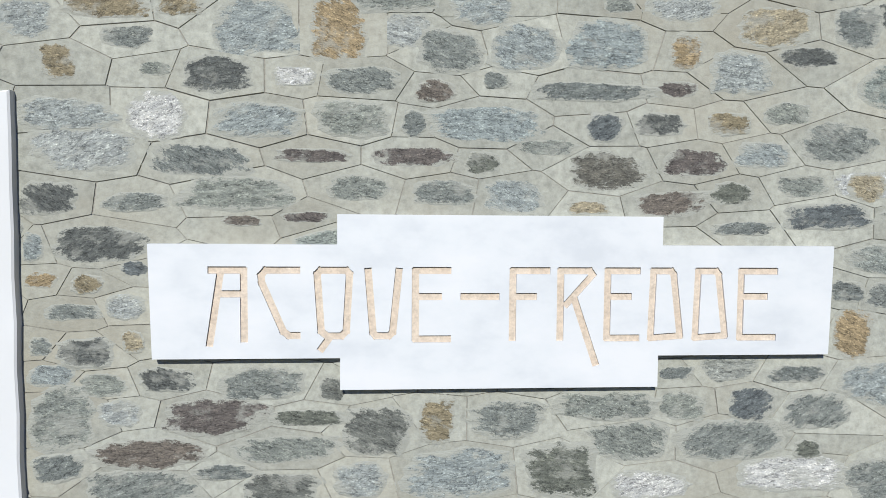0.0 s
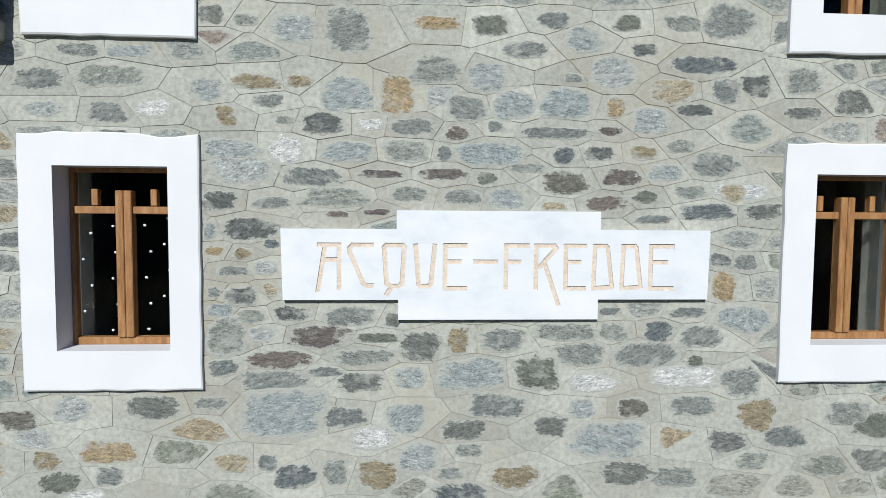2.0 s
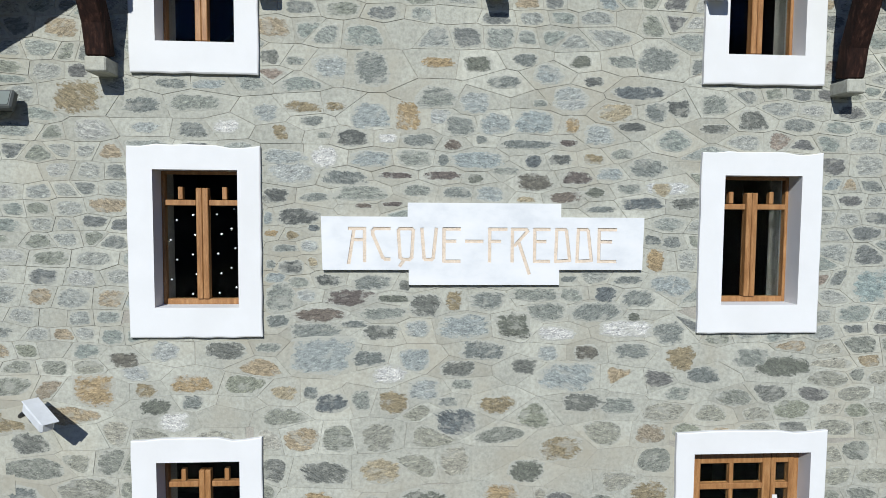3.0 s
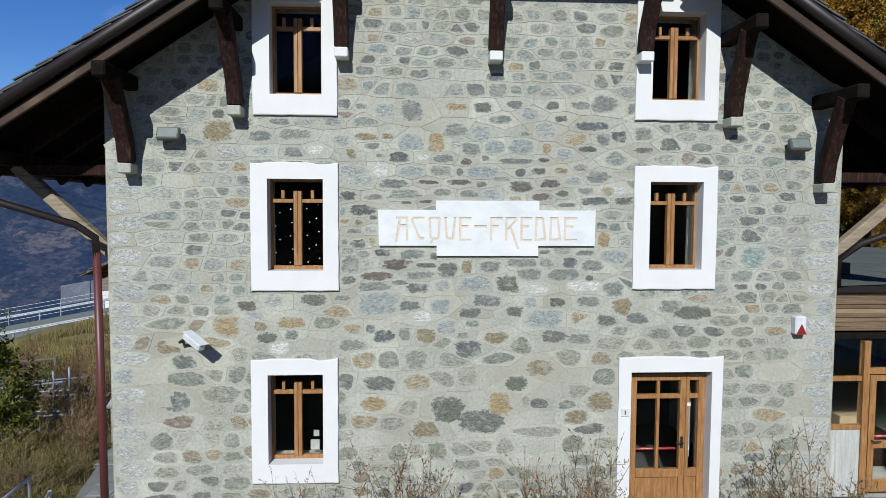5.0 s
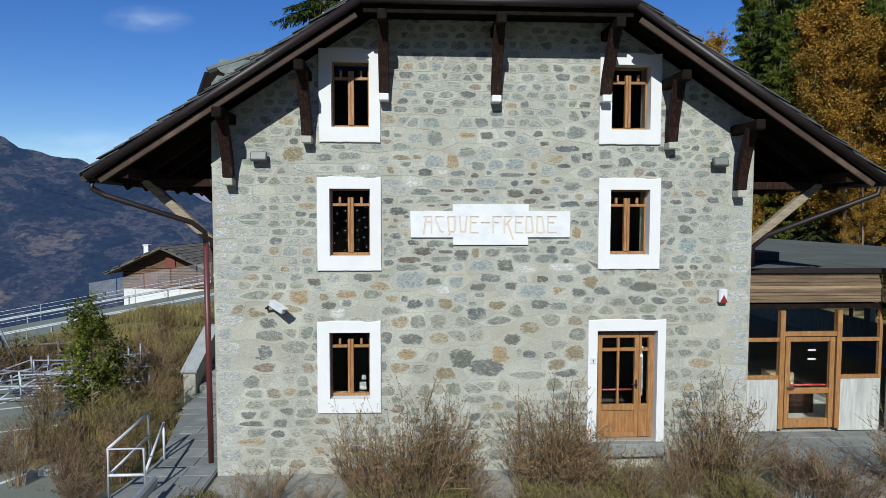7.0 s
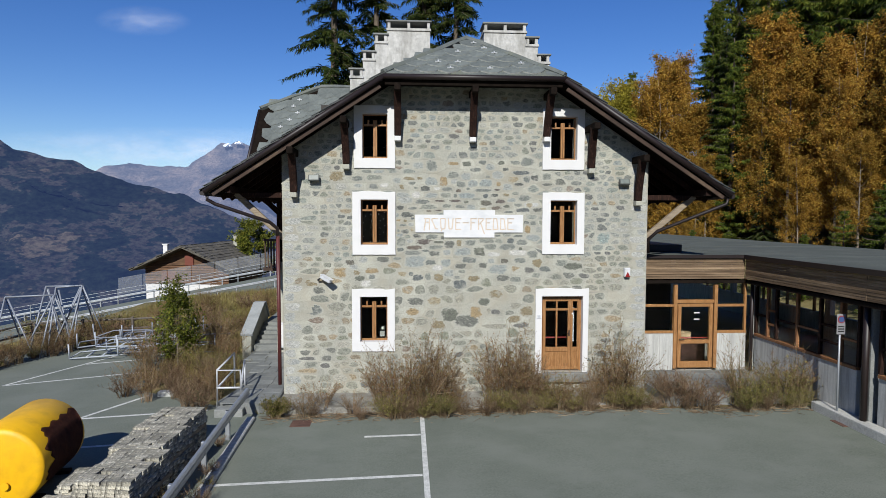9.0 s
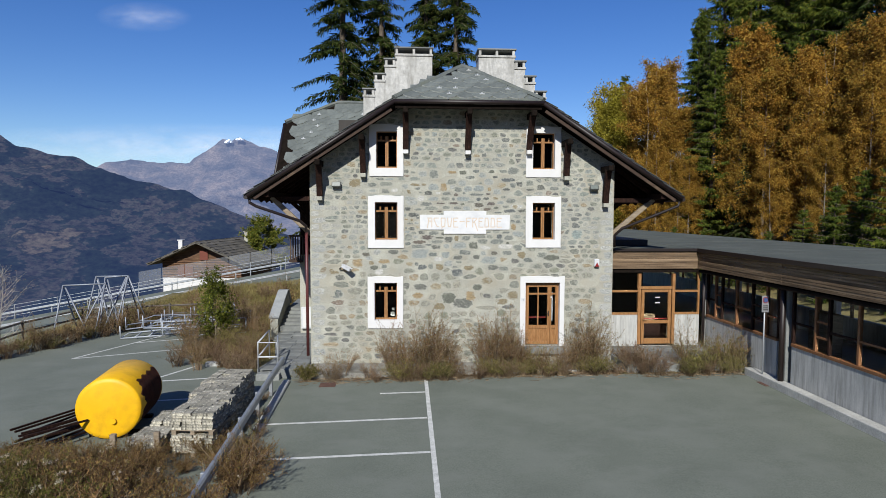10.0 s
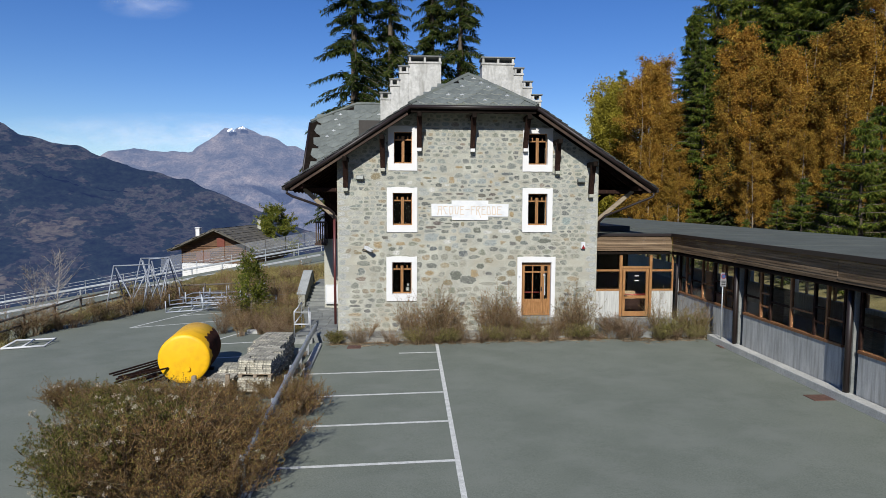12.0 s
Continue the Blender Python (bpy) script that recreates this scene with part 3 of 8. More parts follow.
EL, ER = -6.66, 7.60
KL, KR = XR - (RIDGE - KNEE) / PITCH, XR + (RIDGE - KNEE) / PITCH
APEX = (XR, 1.55, RIDGE)
BACK = 15.2
d = 0.07
slope_l = roof_slab([(EL, FRONT, T(EL) - d), (KL, FRONT, KNEE - d), (APEX[0], APEX[1], RIDGE - d), (XR, BACK, RIDGE - d), (EL, BACK, T(EL) - d)])
slope_r = roof_slab([(ER, FRONT, T(ER) - d), (ER, BACK, T(ER) - d), (XR, BACK, RIDGE - d), (APEX[0], APEX[1], RIDGE - d), (KR, FRONT, KNEE - d)])
hip = roof_slab([(KL, FRONT, KNEE - d), (KR, FRONT, KNEE - d), (APEX[0], APEX[1], RIDGE - d)], "roof_hip")
CR, CY, CXL, CXA, CP = 10.1, 6.78, -6.69, -4.6, 1.1
CK = 9.11
dy = (CR - CK) / CP
cross = roof_slab([(CXL, CY - dy, CK - d), (CXA, CY, CR - d), (0, CY, CR - d), (0, CY - 3.2, CR - 3.2 * CP - d), (CXL, CY - 3.2, CR - 3.2 * CP - d)], "roof_cross")
roof_slab([(CXL, CY - dy, CK - d), (CXL, CY + dy, CK - d), (CXA, CY, CR - d)], "roof_hip")
roof_slab([(CXL, CY + dy, CK - d), (CXL, CY + 3.2, CR - 3.2 * CP - d), (0, CY + 3.2, CR - 3.2 * CP - d), (0, CY, CR - d), (CXA, CY, CR - d)], "roof_cross")
bm = B()
tube(bm, [(CXL - 0.04, CY - 3.2, CR - 3.2 * CP - 0.1), (CXL - 0.04, CY - dy, CK - 0.1)], 0.06, 8)
hp("verge_gutter", bm, GUTTER)


def slate_mesh(w, h, seed):
    """One split slate with a rounded, broken lower edge."""
    rnd = random.Random(seed)
    bm = B()
    pts = [(-w / 2, h * 0.5), (-w / 2, -h * 0.05), (-w * 0.32, -h * 0.32), (-w * 0.05, -h * 0.5), (w * 0.28, -h * 0.36), (w / 2, -h * 0.06), (w / 2, h * 0.5)]
    pts = [(x + rnd.uniform(-0.03, 0.03) * w, y + rnd.uniform(-0.04, 0.04) * h) for x, y in pts]
    a = [bm.verts.new((x, y, 0.034)) for x, y in pts]
    b = [bm.verts.new((x, y, -0.004)) for x, y in pts]
    bm.faces.new(a)
    for i in range(len(a)):
        bm.faces.new((a[(i + 1) % 7], a[i], b[i], b[(i + 1) % 7]))
    bmesh.ops.recalc_face_normals(bm, faces=bm.faces)
    me = bpy.data.meshes.new("slate")
    bm.to_mesh(me)
    bm.free()
    me.materials.append(SLATE_PIECE)
    me.materials.append(SLATE_RIM)
    for p in me.polygons:
        p.material_index = 0 if abs(p.normal.z) > 0.7 else 1
    return me


SLATE_PIECE = surface("split_slate", [(0.3, (0.098, 0.112, 0.106)), (0.7, (0.135, 0.148, 0.136))], 2.5, 14, 0.75, 0.25, 14, 0.01, vary="object", vary_amount=0.13)
SLATE_RIM = surface("pale_slate_edge", [(0.3, (0.27, 0.28, 0.26)), (0.7, (0.42, 0.43, 0.40))], 12, 40, 0.8, 0.2)
SLATES = [slate_mesh(0.70, 0.70, s) for s in range(7)]
HOOK = None


def lay_slates(parent, origin, along, upslope, inside, rows, cols, sx=0.52, sy=0.36, hooks=0.3, low=0.0, seed=1):
    """Slates in broken bond over a slope; inside(u, v) says which part of it is roof."""
    rnd = random.Random(seed)
    ax, ay = Vector(along).normalized(), Vector(upslope).normalized()
    az = ax.cross(ay)
    turn = Matrix((ax, ay, az)).transposed().to_4x4()
    n = 0
    for r in range(rows):
        for c in range(cols):
            u = (c + 0.5 * (r % 2)) * sx + rnd.uniform(-0.04, 0.04)
            v = (0.0 if low else 0.36) + r * sy + rnd.uniform(-0.03, 0.03)
            if not inside(u, v):
                continue
            p = Vector(origin) + ax * u + ay * v + az * (0.035 - low + rnd.uniform(0, 0.012))
            tilt = Matrix.Rotation(rnd.uniform(-0.16, 0.16), 4, "Z") @ Matrix.Rotation(-0.05 if low == 0 else -0.02, 4, "X")
            part_mesh("slate", SLATES[n % 7], parent, Matrix.Translation(p) @ turn @ tilt)
            n += 1
            if rnd.random() < hooks:
                q = p + ax * rnd.uniform(-0.05, 0.05) - ay * 0.02 + az * 0.045
                part_mesh("snow_hook", hook_mesh(), parent, Matrix.Translation(q) @ turn)


def hook_mesh():
    """A small cross-shaped galvanised snow hook."""
    global HOOK
    if HOOK is None:
        bm = B()
        box(bm, -0.085, 0.085, -0.02, 0.02, -0.01, 0.015)
        box(bm, -0.018, 0.018, -0.075, 0.075, 0.015, 0.03)
        HOOK = bpy.data.meshes.new("snow_hook")
        bm.to_mesh(HOOK)
        bm.free()
        HOOK.materials.append(plain("pale_zinc", (0.55, 0.56, 0.55), 0.5, 0.3))
    return HOOK


hl = math.hypot(APEX[1] - FRONT, RIDGE - KNEE)
wide = KR - KL
lay_slates(hip, (KL, FRONT, KNEE - d), (1, 0, 0), (0, APEX[1] - FRONT, RIDGE - KNEE),
           lambda u, v: v < hl - 0.28 and wide / 2 * (v / hl) + 0.12 < u < wide - wide / 2 * (v / hl) - 0.12, 6, 8, sx=0.58, sy=0.40, hooks=0.32)
bm = B()
k1, k2 = 0.42 / hl, Vector((0, APEX[1] - FRONT, RIDGE - KNEE))
sheet(bm, [(KL + 0.02, FRONT - 0.03, KNEE - d + 0.045), (KR - 0.02, FRONT - 0.03, KNEE - d + 0.045), (KR - wide / 2 * k1, FRONT + k2.y * k1, KNEE - d + 0.045 + k2.z * k1), (KL + wide / 2 * k1, FRONT + k2.y * k1, KNEE - d + 0.045 + k2.z * k1)], 0.03)
hp("eaves_course", bm, SLATE)
cl, ck = math.hypot(3.2, 3.2 * CP), math.hypot(dy, CR - CK)
lay_slates(cross, (CXL, CY - 3.2, CR - 3.2 * CP - d), (1, 0, 0), (0, 1, CP),
           lambda u, v: v < cl - 0.25 and u > 0.34 and (v < cl - ck or u > (v - cl + ck) * (CXA - CXL) / ck + 0.3), 15, 8, sx=0.58, sy=0.40, hooks=0.2, seed=4)
# thin slates bedded in layers along the two verges, their ends ragged
VERGE_SLATE = surface("dark_verge_slate", [(0.3, (0.035, 0.038, 0.038)), (0.7, (0.085, 0.09, 0.086))], 3, 20, 0.85, 0.3, vary="object", vary_amount=0.3)
run = math.hypot(KL - EL, KNEE - T(EL))
bm = B()
box(bm, -0.27, 0.27, -0.06, 0.34, 0.0, 0.020, 0.004)
for v in bm.verts:
    v.co += Vector((0.03 * math.sin(v.co.y * 40), 0.02 * math.sin(v.co.x * 23), 0))
VERGE_MESH = bpy.data.meshes.new("slate")
bm.to_mesh(VERGE_MESH)
bm.free()
VERGE_MESH.materials.append(VERGE_SLATE)
rnd = random.Random(71)
for par, xe, sgn in ((slope_l, EL, 1), (slope_r, ER, -1)):
    tilt = math.atan(PITCH)
    k = 0.15
    while k < run - 0.1:
        for layer in range(2):
            f = (k + layer * 0.12) / run
            x = xe + sgn * f * (KL - EL)
            p = Vector((x, FRONT + rnd.uniform(-0.03, 0.05), T(x) - 0.055 + 0.03 * layer + rnd.uniform(0, 0.015)))
            part_mesh("slate", VERGE_MESH, par, Matrix.Translation(p) @ Matrix.Rotation(-sgn * (tilt - 0.06 - rnd.uniform(0, 0.06)), 4, "Y"))
        k += rnd.uniform(0.26, 0.36)
# hip ridges bedded in mortar
for a, b in (((KL, FRONT, KNEE), APEX), ((KR, FRONT, KNEE), APEX), ((CXL, CY - dy, CK), (CXA, CY, CR)), (APEX, (XR, BACK, RIDGE)), ((CXA, CY, CR), (0, CY, CR))):
    bm = B()
    tube(bm, [Vector(a).lerp(Vector(b), i / 8) + Vector((0, 0, -0.03 + 0.012 * math.sin(i * 2.1))) for i in range(9)], 0.10, 6)
    hp("ridge_cap", bm, SLATE)


def verge(x_end, k):
    """The gutter-like brown flashing and the bargeboard along a sloping edge."""
    a, b = Vector((x_end, FRONT, T(x_end))), Vector((k, FRONT, T(k)))
    bm = B()
    tube(bm, [a + Vector((0, -0.05, -0.15)), b + Vector((0, -0.05, -0.15))], 0.075, 10)
    hp("verge_gutter", bm, GUTTER)
    bm = B()
    lo, hi = a.lerp(b, 0.04), a.lerp(b, 0.985)
    beam(bm, lo + Vector((0, 0.03, -0.33)), hi + Vector((0, 0.03, -0.33)), 0.05, 0.11, (0, 0, 1), 0.008)
    hp("bargeboard", bm, HALF_WOOD, None, "weathered timber bargeboard")


verge(EL, KL)
verge(ER, KR)
bm = B()
tube(bm, [(KL - 0.02, FRONT - 0.05, KNEE - 0.14), (KR + 0.02, FRONT - 0.05, KNEE - 0.14)], 0.075, 10)
hp("eaves_gutter", bm, GUTTER)
bm = B()
box(bm, KL + 0.05, KR - 0.05, FRONT + 0.02, FRONT + 0.08, KNEE - 0.34, KNEE - 0.2, 0.006)
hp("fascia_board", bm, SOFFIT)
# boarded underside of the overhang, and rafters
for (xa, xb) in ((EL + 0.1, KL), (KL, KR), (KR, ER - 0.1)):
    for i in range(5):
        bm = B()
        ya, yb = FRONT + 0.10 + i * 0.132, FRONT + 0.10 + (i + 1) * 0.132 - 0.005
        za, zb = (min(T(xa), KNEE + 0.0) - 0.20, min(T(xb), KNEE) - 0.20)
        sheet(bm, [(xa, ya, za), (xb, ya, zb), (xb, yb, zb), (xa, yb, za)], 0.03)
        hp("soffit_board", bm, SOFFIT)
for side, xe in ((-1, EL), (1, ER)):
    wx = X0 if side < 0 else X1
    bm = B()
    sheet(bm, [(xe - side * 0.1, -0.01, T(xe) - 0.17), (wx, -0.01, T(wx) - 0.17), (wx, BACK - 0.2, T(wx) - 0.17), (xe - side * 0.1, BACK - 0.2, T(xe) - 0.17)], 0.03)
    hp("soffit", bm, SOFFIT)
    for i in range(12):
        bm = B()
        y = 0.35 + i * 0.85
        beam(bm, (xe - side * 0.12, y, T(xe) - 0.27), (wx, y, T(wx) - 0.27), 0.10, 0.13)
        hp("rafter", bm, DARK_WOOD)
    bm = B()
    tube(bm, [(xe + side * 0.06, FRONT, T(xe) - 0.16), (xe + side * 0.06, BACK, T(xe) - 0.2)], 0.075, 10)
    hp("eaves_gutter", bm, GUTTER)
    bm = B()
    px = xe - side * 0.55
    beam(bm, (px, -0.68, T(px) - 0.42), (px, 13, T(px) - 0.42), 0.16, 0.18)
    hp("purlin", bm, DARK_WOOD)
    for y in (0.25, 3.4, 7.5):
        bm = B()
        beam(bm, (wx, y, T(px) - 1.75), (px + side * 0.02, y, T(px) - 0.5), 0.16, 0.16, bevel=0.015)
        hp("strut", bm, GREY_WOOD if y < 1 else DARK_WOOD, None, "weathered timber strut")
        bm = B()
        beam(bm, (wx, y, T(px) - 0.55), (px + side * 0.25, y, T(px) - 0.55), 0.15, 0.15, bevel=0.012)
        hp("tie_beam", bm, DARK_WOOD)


def bracket(xb, zb, xt, zt):
    """Purlin end, curved strut and stone corbel under the overhang."""
    bm = B()
    beam(bm, (xt, FRONT - 0.12, zt), (xt, 0.3, zt), 0.17, 0.19, bevel=0.02)
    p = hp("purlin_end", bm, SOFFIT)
    bm = B()
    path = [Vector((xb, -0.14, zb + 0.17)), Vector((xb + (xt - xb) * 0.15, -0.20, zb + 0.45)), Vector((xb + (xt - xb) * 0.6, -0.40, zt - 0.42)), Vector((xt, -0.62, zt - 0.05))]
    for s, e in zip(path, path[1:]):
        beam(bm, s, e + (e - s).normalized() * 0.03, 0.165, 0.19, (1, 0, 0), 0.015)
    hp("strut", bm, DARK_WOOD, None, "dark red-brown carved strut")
    bm = B()
    box(bm, xb - 0.09, xb + 0.09, -0.25, 0.05, zb + 0.02, zb + 0.15, 0.012)
    hp("corbel", bm, WHITE_PAINT if abs(xb - XC) < 2.4 else MORTAR, None, "pale stone corbel")


for xb, zb, xt, zt in ((-4.46, 5.645, -4.43, 6.88), (-3.02, 6.425, -3.03, 7.70), (-1.60, 7.215, -1.60, 8.58), (0.49, 7.205, 0.48, 8.55),
                       (2.58, 7.235, 2.59, 8.52), (3.87, 6.365, 3.79, 7.62), (5.24, 5.455, 5.17, 6.76)):
    bracket(xb, zb, xt, zt)


def chimney(side):
    """A whitewashed chimney that steps down the slope, each step a capped flue."""
    xin = XC - 0.90 if side < 0 else XC + 1.0
    bm = B()
    ya, yb = 4.6, 5.5
    steps = [(0.0, 1.50, 11.62), (1.50, 1.93, 11.16), (1.93, 2.35, 10.56), (2.35, 2.80, 9.95)]
    for n, (a, b, z) in enumerate(steps):
        xa, xb = xin + side * a, xin + side * b
        box(bm, min(xa, xb), max(xa, xb), ya - 0.002 * n, yb, 7.0, z, 0.01)
        box(bm, min(xa, xb) - 0.03, max(xa, xb) + 0.03, ya - 0.04 - 0.002 * n, yb + 0.04, z, z + 0.09, 0.01)
    body = hp("chimney", bm, CHIMNEY_LIME, None, "whitewashed stepped chimney stack with slab caps")
    for n, (a, b, z) in enumerate(steps):
        xa, xb = sorted((xin + side * a, xin + side * b))
        legs = 3 if n == 0 else 2
        for k in range(legs):
            x = xa + 0.06 + (xb - xa - 0.12) * k / (legs - 1)
            for y in (ya - 0.02, yb - 0.12):
                bm = B()
                box(bm, x - 0.05, x + 0.05, y, y + 0.14, z + 0.09, z + 0.30, 0.006)
                hp("cap_leg", bm, CHIMNEY_LIME, body)
        bm = B()
        box(bm, xa - 0.05, xb + 0.05, ya - 0.07, yb + 0.07, z + 0.30, z + 0.36, 0.01)
        hp("cap_slab", bm, PAVING, body)


chimney(-1)
chimney(1)
# rear cross wing beside the steps
bm = B()
box(bm, -6.0, X0, 5.0, 9.1, -0.3, 3.5)
hp("cross_wing_wall", bm, MORTAR, None, "grey rendered side wing wall")
bm = B()
box(bm, -5.98, X0, 5.02, 9.1, 3.5, 7.0)
hp("cross_wing_wall", bm, DARK_WOOD, None, "dark boarded upper side wing")
bm = B()
for k in range(6):
    box(bm, -6.36 + k * 0.10, -6.31 + k * 0.10, 4.75, 4.80, 3.3, 4.25)
box(bm, -6.40, -5.85, 4.72, 4.83, 4.25, 4.33)
box(bm, -6.40, -5.85, 4.7, 8.5, 3.2, 3.3)
hp("balcony", bm, HALF_WOOD, None, "dark weathered timber balcony")
# rainwater pipes
bm = B()
tube(bm, [(EL + 0.05, FRONT + 0.05, T(EL) - 0.22), (EL + 0.05, FRONT + 0.05, T(EL) - 0.34), (EL + 0.25, FRONT + 0.1, T(EL) - 0.46), (-5.1, -0.25, 4.98), (-4.93, -0.08, 4.80), (-4.92, -0.07, 4.5)], 0.05, 10)
hp("rainwater_pipe", bm, GUTTER, None, "brown rainwater pipe under the eaves")
bm = B()
tube(bm, [(-4.92, -0.07, 4.6), (-4.90, -0.07, 0.42)], 0.052, 10)
hp("rainwater_pipe", bm, PIPE, None, "dark red rainwater pipe")
bm = B()
tube(bm, [(ER - 0.05, FRONT + 0.05, T(ER) - 0.22), (ER - 0.08, FRONT + 0.06, T(ER) - 0.38), (5.85, -0.1, 4.75), (5.66, 0.1, 4.5), (5.66, 0.1, 4.1)], 0.05, 10)
hp("rainwater_pipe", bm, GUTTER, None, "brown rainwater pipe")


# ---- things on the front ----
sign = holder("name_sign", 0.42, 0, 4.95, "white marble name sign with faded ochre carved letters", "sign")
SIGN_FACE = -0.048
bm = B()
prism(bm, [(-1.105, 4.70), (-0.30, 4.70), (-0.30, 4.558), (1.136, 4.558), (1.136, 4.702), (1.945, 4.702), (1.955, 5.203), (1.145, 5.203), (1.145, 5.333), (-0.312, 5.333), (-0.312, 5.20), (-1.118, 5.20)], SIGN_FACE, 0.0)
bmesh.ops.recalc_face_normals(bm, faces=bm.faces)
slab = part("slab", bm, MARBLE, sign)
slab.matrix_basis = Matrix.Translation((-0.42, 0, -4.95))
STROKES = {
    "A": [[(-0.02, -0.06), (0.3, 0.97)], [(0.02, 1), (0.95, 1)], [(0.95, 1), (0.95, 0)], [(0.25, 0.66), (0.95, 0.66)]],
    "C": [[(1, 1), (0.12, 1), (0.0, 0.93), (0.02, 0.82), (0.6, 0.12), (0.75, 0.06), (1, 0.06)]],
    "Q": [[(0.12, 0.12), (0, 0.95), (0.1, 1), (0.9, 1), (1, 0.95), (0.9, 0.12), (0.75, 0.05), (0.3, 0.05), (0.12, 0.12)], [(0.4, 0.04), (0.12, -0.14)]],
    "U": [[(0, 1), (0.16, 0.1), (0.25, 0.05), (0.68, 0.05), (0.8, 0.1), (1, 1)]],
    "E": [[(1, 1), (0, 1), (0, 0.0), (1, 0.0)], [(0, 0.62), (0.72, 0.62)]],
    "-": [[(0, 0.62), (1, 0.62)]],
    "F": [[(1, 1), (0, 1), (0, 0)], [(0, 0.62), (0.62, 0.62)]],
    "R": [[(0, 0), (0, 1), (0.8, 1), (0.88, 0.94), (0.16, 0.5)], [(0.36, 0.62), (1.0, -0.38)]],
    "D": [[(0, 0.0), (0.06, 1), (0.66, 1), (0.74, 0.95), (1, 0.03), (0, 0.0)]],
}
X_LETTERS = ((-0.841, 0.152), (-0.623, 0.157), (-0.382, 0.14), (-0.161, 0.135), (0.047, 0.147), (0.258, 0.152), (0.481, 0.157), (0.697, 0.165), (0.912, 0.14), (1.115, 0.137), (1.323, 0.14), (1.534, 0.162))
groove = B()
for ch, (lx, lw) in zip("ACQUE-FREDDE", X_LETTERS):
    bm = B()
    lx -= 0.017
    base, tall = 4.783, 0.305
    n = 0
    for path in STROKES[ch]:
        for (a, b), (c, e) in zip(path, path[1:]):
            p, q = Vector((lx + a * lw, 0, base + b * tall)), Vector((lx + c * lw, 0, base + e * tall))
            k = (q - p).normalized() * 0.0115
            deep = Vector((0, SIGN_FACE + 0.0105 - 0.0003 * n, 0))
            beam(bm, p - k + deep, q + k + deep, 0.031, 0.003, (0, 1, 0))
            wide_ = Vector((0, SIGN_FACE, 0))
            beam(groove, p - k + wide_, q + k + wide_, 0.032, 0.0225 - 0.0004 * n, (0, 1, 0))
            n += 1
    ob = part("letter", bm, LETTER, sign, "faded ochre carved letter")
    ob.matrix_basis = Matrix.Translation((-0.42, 0, -4.95))
# the letters are cut into the slab
cutter = done("cutter", groove, MARBLE)
carve = slab.modifiers.new("carve", "BOOLEAN")
carve.object, carve.operation, carve.solver, carve.use_self = cutter, "DIFFERENCE", "EXACT", True
cutter.matrix_basis = sign.matrix_basis @ slab.matrix_basis
bpy.context.view_layer.update()
carved = bpy.data.meshes.new_from_object(slab.evaluated_get(bpy.context.evaluated_depsgraph_get()))
slab.modifiers.clear()
slab.data = carved
bpy.data.objects.remove(cutter)


def floodlight(x, z):
    f = holder("floodlight", x, -0.02, z, "small grey floodlight on the stone wall", "floodlight", "wall floodlights")
    bm = B()
    box(bm, -0.15, 0.15, -0.17, -0.09, -0.09, 0.09, 0.015)
    ob = part("housing", bm, plain("dark_grey_metal", (0.07, 0.075, 0.07), 0.5), f)
    ob.matrix_basis = pose(0, 0, 0, -22, 0, 0)
    bm = B()
    box(bm, -0.125, 0.125, -0.175, -0.171, -0.065, 0.065)
    ob = part("lens", bm, plain("milky_lens", (0.16, 0.18, 0.165), 0.25), f)
    ob.matrix_basis = pose(0, 0, 0, -22, 0, 0)
    bm = B()
    box(bm, -0.05, 0.05, -0.1, 0.03, -0.03, 0.03, 0.005)
    part("bracket", bm, BLACK, f)


floodlight(-3.91, 6.15)
floodlight(4.84, 6.10)
cctv = holder("security_camera", -3.80, -0.02, 3.43, "white bullet security camera on a wall bracket", "security camera")
bm = B()
box(bm, -0.06, 0.06, -0.36, 0.02, -0.055, 0.055, 0.02)
ob = part("housing", bm, WHITE_STEEL, cctv)
ob.matrix_basis = pose(0.09, -0.14, 0.04, 20, 0, 52)
bm = B()
box(bm, -0.07, 0.07, -0.40, 0.02, 0.056, 0.068, 0.004)
ob = part("sunshade", bm, WHITE_STEEL, cctv)
ob.matrix_basis = pose(0.09, -0.14, 0.04, 20, 0, 52)
bm = B()
tube(bm, [(-0.02, 0.03, -0.06), (-0.02, -0.1, -0.06), (0.06, -0.16, 0.0)], 0.022)
part("arm", bm, BLACK, cctv)
alarm = holder("alarm_siren", 4.99, -0.02, 3.55, "white alarm siren box with a red corner", "alarm box")
bm = B()
box(bm, -0.085, 0.085, -0.10, 0.03, -0.13, 0.14, 0.02)
part("box", bm, WHITE_STEEL, alarm)
bm = B()
prism(bm, [(-0.075, -0.12), (0.075, -0.12), (0.0, 0.03)], -0.112, -0.10)
part("beacon", bm, plain("red_lens", (0.22, 0.018, 0.018), 0.3), alarm, "red triangular beacon")
plate = holder("number_plate", 2.44, -0.05, 2.29, "small white enamel plate beside the door", "plate")
bm = B()
box(bm, -0.06, 0.06, -0.012, 0.004, -0.055, 0.055, 0.004)
part("plate", bm, WHITE_STEEL, plate)
bm = B()
box(bm, -0.008, 0.008, -0.014, -0.011, -0.03, 0.03)
part("bar", bm, BLACK, plate)
